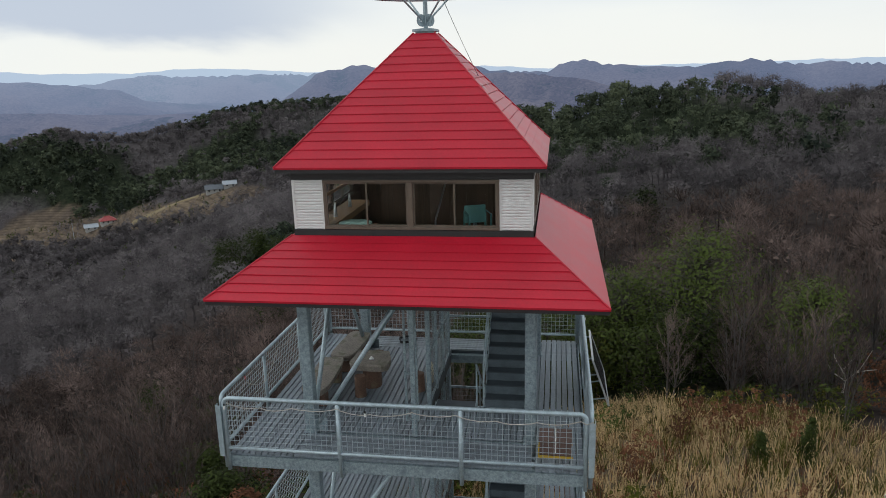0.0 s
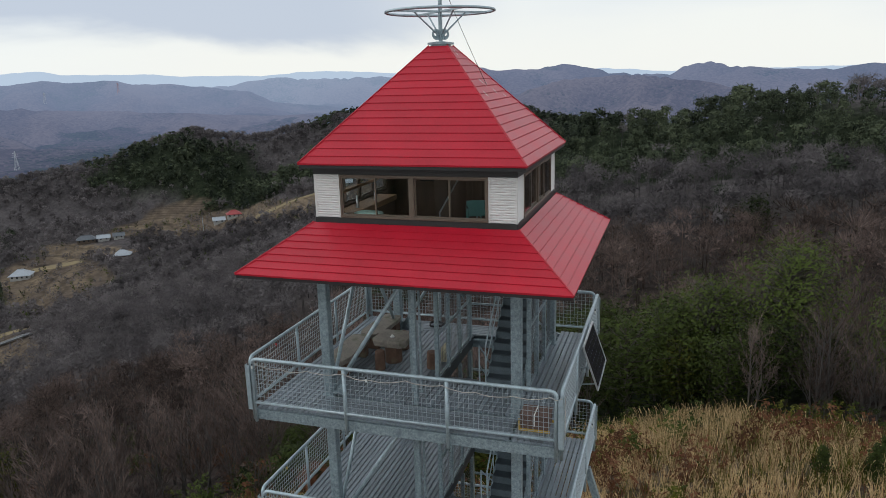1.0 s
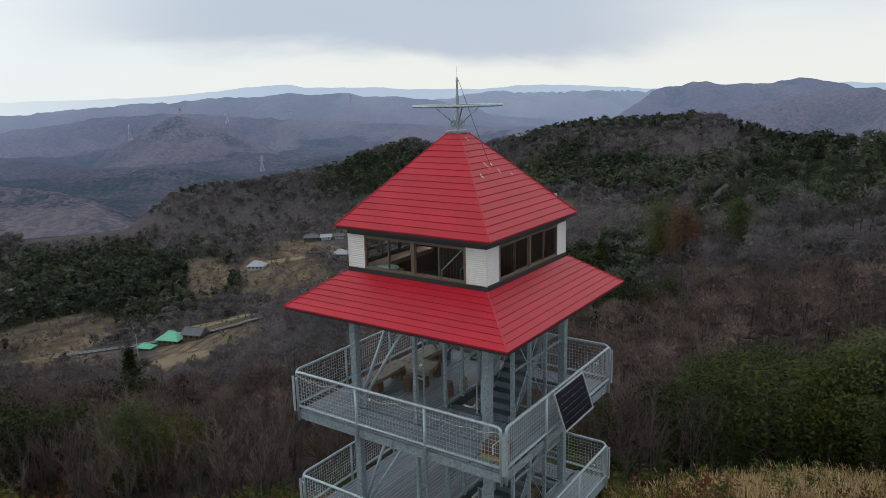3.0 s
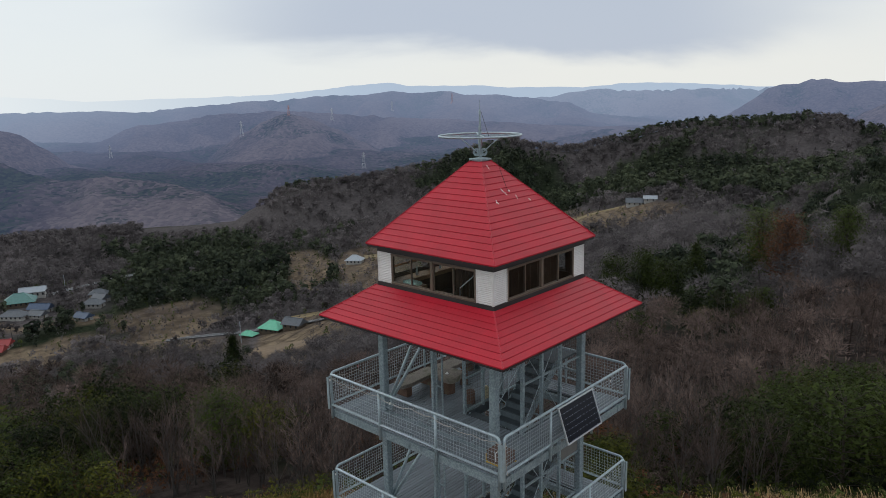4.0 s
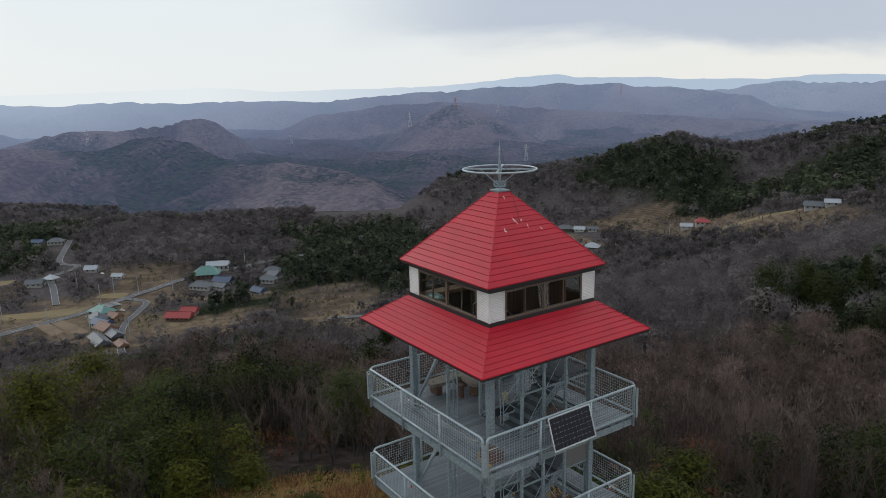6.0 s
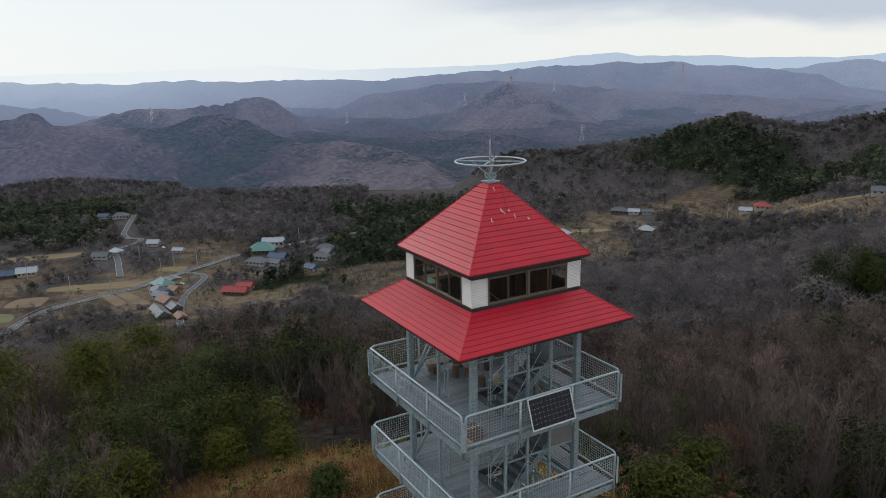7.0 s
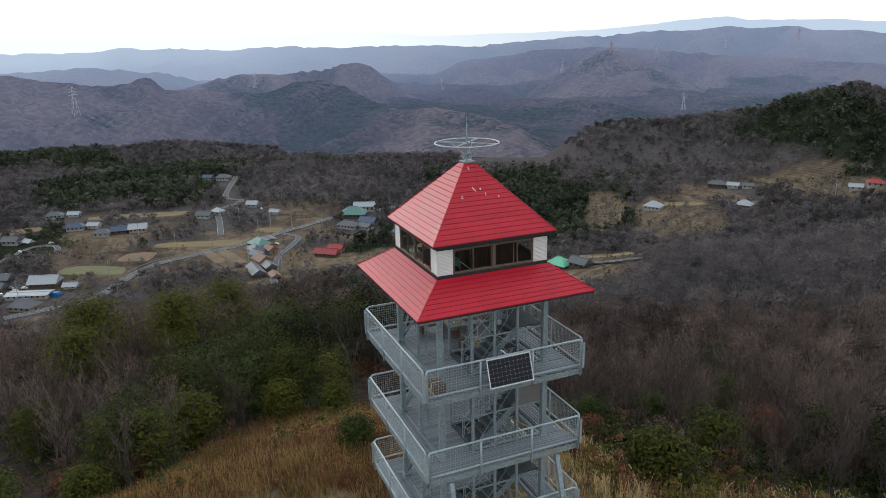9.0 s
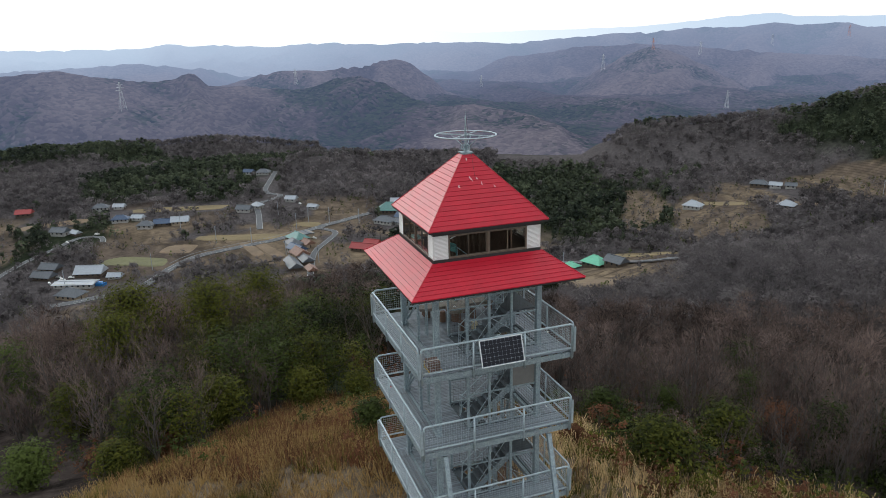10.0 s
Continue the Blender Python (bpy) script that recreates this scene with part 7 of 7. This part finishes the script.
brush("withered_brush", 7, 60, 1.5, RUST, "rust-brown withered shrubs along the grassy knoll", 301, 0.2)
brush("valley_brush", 330, 690, 9.0, NEEDLE, "dark hedges and bushes over the valley floor", 304, 0.0)
brush("valley_scrub", 330, 690, 6.0, HAZY_TWIG, "leafless brown scrub over the valley floor", 305, -0.2)
brush("green_brush", 13, 90, 2.4, NEEDLE, "low dark green undergrowth at the wood's edge", 302, 0.02)
brush("dark_thicket", 11, 36, 1.25, NEEDLE, "dark green thicket of bushes below the tower", 306, -0.05, 2, 48)
brush("brown_thicket", 11, 36, 1.3, TWIG, "leafless brown thicket of bushes below the tower", 307, -0.1, 2, 48)
brush("olive_brush", 7, 38, 1.7, OLIVE, "yellow-green weeds among the dry grass", 303, 0.22)


def grass_tuft(rng, height, blades, plume):
    t = Soup()
    for i in range(blades):
        a = rng.uniform(0, 6.283)
        p = np.array([math.cos(a), math.sin(a), 0]) * rng.uniform(0, 0.22)
        lean = rng.uniform(0.08, 0.5)
        d = unit(np.array([math.cos(a) * lean, math.sin(a) * lean, 1]))
        h = height * rng.uniform(0.5, 1.0)
        side = unit(np.cross(d, np.array([rng.gauss(0, 1), rng.gauss(0, 1), 0.1])))
        t.sliver(p, d, h, 0.042 * rng.uniform(0.6, 1.3), side)
        if rng.random() < plume:
            tip = p + d * h * 0.9
            w = unit(d + np.array([0.45, 0.1, -0.05]))
            t.sliver(tip, w, 0.28, 0.045, side)
            t.sliver(tip + w * 0.28, -w, 0.26, 0.05, side)
        elif rng.random() < 0.5:
            tip = p + d * h * rng.uniform(0.5, 0.85)
            w = unit(np.array([math.cos(a + 1), math.sin(a + 1), -0.25]))
            t.sliver(tip, w, 0.3, 0.025, side)
    return t.arrays()


def meadow(name, spacing, r1, mat, plume, label, seed, need, a0=-70, a1=140):
    p = fan_points(2.5, r1, spacing, gen, a0, a1)
    p = p[(fractal(p[:, 0], p[:, 1], 9, 3, seed) > need) & (fields(p[:, 0], p[:, 1]) > 0.4) & (np.maximum(np.abs(p[:, 0]), np.abs(p[:, 1])) > 2.6)]
    q = placed(p)
    n = len(q)
    tone = np.clip(0.5 + 0.5 * fractal(p[:, 0], p[:, 1], 7, 3, seed + 5) + gen.normal(0, 0.2, n), 0, 1)
    models = [grass_tuft(py, 1.15, 9, plume) for _ in range(6)]
    strew(name, models, q, gen.uniform(0.6, 1.25, n), tone, mat, label, "grass", gen)


meadow("dry_grass", 0.44, 40, DRY, 0.12, "tall tan dry grass with plumed heads on the knoll", 311, -0.8, -70, 45)
meadow("thin_dry_grass", 0.48, 40, WEED, 0.03, "orange-tan dry grass among brown weeds", 312, -0.9, 45, 175)
meadow("brown_grass", 0.40, 40, RUST, 0.0, "brown withered stalks among the dry grass", 321, -0.2, 40, 175)
meadow("sparse_brown_grass", 1.1, 36, RUST, 0.0, "brown withered stalks in tan grass", 322, 0.0, -70, 20)
meadow("yellow_grass", 0.55, 38, OLIVE, 0.0, "yellowing weeds among the dry grass", 331, -0.02, -70, 175)


# ---- single trees that stand out ----
def tree(kind, x, y, height, mat, label, shape="round", leaves=1100, size=0.17, tone=0.5, low=0.12, spin=0, wide=1.0):
    """One tree: trunk with limbs, and a crown of leaves or twigs."""
    rng = random.Random(int(x * 31 + y * 17))
    if kind == "bare":
        (wv, wf), (tv, tf) = bare_tree(rng, height, leaves, size, 2, 16)
    else:
        (wv, wf), (tv, tf) = leafy_tree(rng, height, int(leaves * 2.6), size * 0.8, shape, low)
    wv, tv = wv * (wide, wide, 1), tv * (wide, wide, 1)
    t = thing("tree", label, "tree", m=pose(x, y, height_at(x, y) - 0.05, 0, 0, spin))
    part("trunk", mesh_from("trunk", wv, wf, BARK), BARK, t)
    part("crown", mesh_from("crown", tv, tf, mat, None, tone), mat, t)
    return t


tree("leafy", 13.5, 42.0, 11.5, NEEDLE, "large dark evergreen at the edge of the dry grass", "round", 2600, 0.24, 0.95)
tree("leafy", 8.0, 44.0, 9.5, NEEDLE, "dark evergreen behind a leafless tree", "round", 1800, 0.24, 0.75)
tree("leafy", 20.0, 36.5, 7.5, NEEDLE, "bushy evergreen with bright green shoots", "round", 1900, 0.22, 0.9)
tree("leafy", 15.5, 37.5, 5.5, NEEDLE, "low dark evergreen beside the grass", "round", 1200, 0.2, 0.3)
tree("leafy", 4.0, 42.0, 8.0, NEEDLE, "slender dark evergreen in the wood's edge", "round", 1300, 0.22, 0.6)
tree("bare", 10.3, 33.4, 7.2, TWIG, "spreading leafless tree at the edge of the dry grass", leaves=900, size=0.022, tone=0.75)
tree("bare", 15.2, 36.0, 7.8, TWIG, "leafless grey tree before dark evergreens", leaves=800, size=0.022, tone=0.6)
tree("leafy", -34.5, -9.5, 4.71, OLIVE, "round dark green bush yellowing at the top", "round", 2000, 0.2, 0.28, wide=1.3)
tree("leafy", -37.5, -1.7, 3.8, OLIVE, "olive shrub thinning at the wood's edge", "round", 1300, 0.18, 0.38, wide=1.3)
tree("leafy", -36.0, 3.0, 3.19, OLIVE, "broad olive shrub at the wood's edge", "round", 1100, 0.18, 0.3, wide=1.3)
tree("leafy", -15.5, -0.6, 2.36, NEEDLE, "dark green bush in the dry grass", "round", 1300, 0.15, 0.4, wide=1.3)
tree("leafy", -2.8, 11.9, 2.8, OLIVE, "broad yellow-green shrub below the tower", "round", 2600, 0.13, 0.04, 0.04, wide=1.7)
tree("leafy", -13.6, 15.4, 2.96, NEEDLE, "dark green bush beside withered shrubs", "round", 1500, 0.16, 0.3, wide=1.3)
tree("leafy", -11.8, 14.2, 1.98, RUST, "rust-brown withered bush beside green shrubs", "round", 900, 0.13, 0.4, wide=1.3)
tree("leafy", -5.5, 8.2, 1.37, RUST, "low rust-brown withered bush at the tower's foot", "round", 700, 0.11, 0.3, wide=1.3)
tree("leafy", -6.8, 19.8, 3.5, OLIVE, "dark olive bush before the bare wood", "round", 1700, 0.17, 0.05, wide=1.3)
tree("leafy", -20.0, 25.5, 3.8, NEEDLE, "dark green bush among bare trees", "round", 1500, 0.18, 0.4, wide=1.3)
tree("leafy", -16.0, 27.0, 3.65, NEEDLE, "grey-green bush among withered shrubs", "round", 1400, 0.18, 0.6, wide=1.3)
tree("leafy", -13.5, 31.0, 4.26, RUST, "withered brown tree keeping its leaves", "round", 900, 0.16, 0.3, wide=1.3)
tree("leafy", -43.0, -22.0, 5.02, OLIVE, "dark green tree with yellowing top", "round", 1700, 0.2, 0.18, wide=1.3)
tree("leafy", -25.5, -22.5, 3.34, NEEDLE, "bright green tree on the slope", "round", 1600, 0.17, 0.95, wide=1.3)
tree("leafy", -22.0, -16.5, 2.89, OLIVE, "young green tree at the grass edge", "round", 1300, 0.16, 0.2, wide=1.3)
tree("leafy", -26.8, -13.4, 2.05, RUST, "rust-red withered bush at the grass edge", "round", 900, 0.13, 0.4, wide=1.3)
tree("leafy", -72.0, -19.0, 12.0, OLIVE, "tall broad olive-green tree above the wood", "round", 2600, 0.34, 0.34)
tree("leafy", -70.0, -9.0, 11.5, OLIVE, "tall broad olive-green tree above the wood", "round", 2600, 0.34, 0.36)
tree("leafy", -84.0, -1.5, 11.0, OLIVE, "broad green tree above the bare wood", "round", 2200, 0.34, 0.3)
tree("leafy", -60.0, -20.0, 9.5, OLIVE, "tall olive-green tree rising from the bare wood", "round", 1900, 0.3, 0.3)
tree("leafy", -62.0, 2.0, 9.0, NEEDLE, "dark green tree in the bare wood", "round", 1700, 0.24, 0.7)
tree("leafy", -55.0, -30.0, 9.0, NEEDLE, "dark green tree in the bare wood", "round", 1700, 0.24, 0.6)
tree("leafy", -48.0, 18.0, 8.5, NEEDLE, "dark evergreen in the bare wood", "round", 1600, 0.24, 0.5)
tree("leafy", -52.0, 24.0, 6.0, OLIVE, "small yellow tree in the bare wood", "round", 900, 0.2, 0.7)
tree("leafy", -276.0, 153.0, 21.0, NEEDLE, "lone dark conifer above the fields", "cone", 1500, 0.8, 0.1, 0.04)
tree("leafy", -40.0, 160.0, 17.0, RUST, "tall conifer with browning needles", "pine", 1700, 0.42, 0.25)
tree("leafy", -48.0, 168.0, 18.0, NEEDLE, "tall layered pine above the bare wood", "pine", 1700, 0.45, 0.6)
tree("leafy", -30.0, 172.0, 15.0, NEEDLE, "layered pine above the bare wood", "pine", 1500, 0.45, 0.5)
for k, (x, y) in enumerate(((-60, 140), (-66, 143), (-72, 139), (-78, 146), (-70, 150), (-56, 148))):
    tree("leafy", x, y, 11.0 + k % 3, NEEDLE, "dark evergreen in a clump among bare trees", "cone" if k % 2 else "round", 1100, 0.45, 0.25)
for k, (x, y) in enumerate(((11.2, 15.6), (13.3, 16.2), (14.2, 18.4), (19.5, 17.0))):
    tree("leafy", x, y, 1.7 + 0.2 * (k % 2), NEEDLE, "young pine standing in the dry grass", "cone", 500, 0.11, 0.4, 0.05)
dead = thing("dead_tree", "small bleached dead tree with bare forked limbs", "tree", m=pose(20.5, 31.5, height_at(20.5, 31.5)))
part("trunk", Build().tube(((0, 0, -0.2), (0.1, 0, 0.9), (-0.1, 0.1, 1.6)), 0.07, 6, 0.05), PALE_BARK, dead)
for pts in (((0.05, 0, 0.8), (0.9, 0.1, 1.6), (1.5, 0.1, 2.9)), ((-0.1, 0.1, 1.5), (-0.6, 0.2, 2.3), (-0.7, 0.3, 3.2)), ((-0.1, 0.1, 1.5), (0.2, -0.2, 2.2), (0.3, -0.2, 2.7)), ((0.0, 0, 0.9), (-0.8, -0.2, 1.5), (-1.2, -0.2, 2.2)), ((0.7, 0.1, 1.4), (1.3, -0.2, 1.7), (1.7, -0.3, 1.8))):
    part("limb", Build().tube(pts, 0.045, 5, 0.012), PALE_BARK, dead)
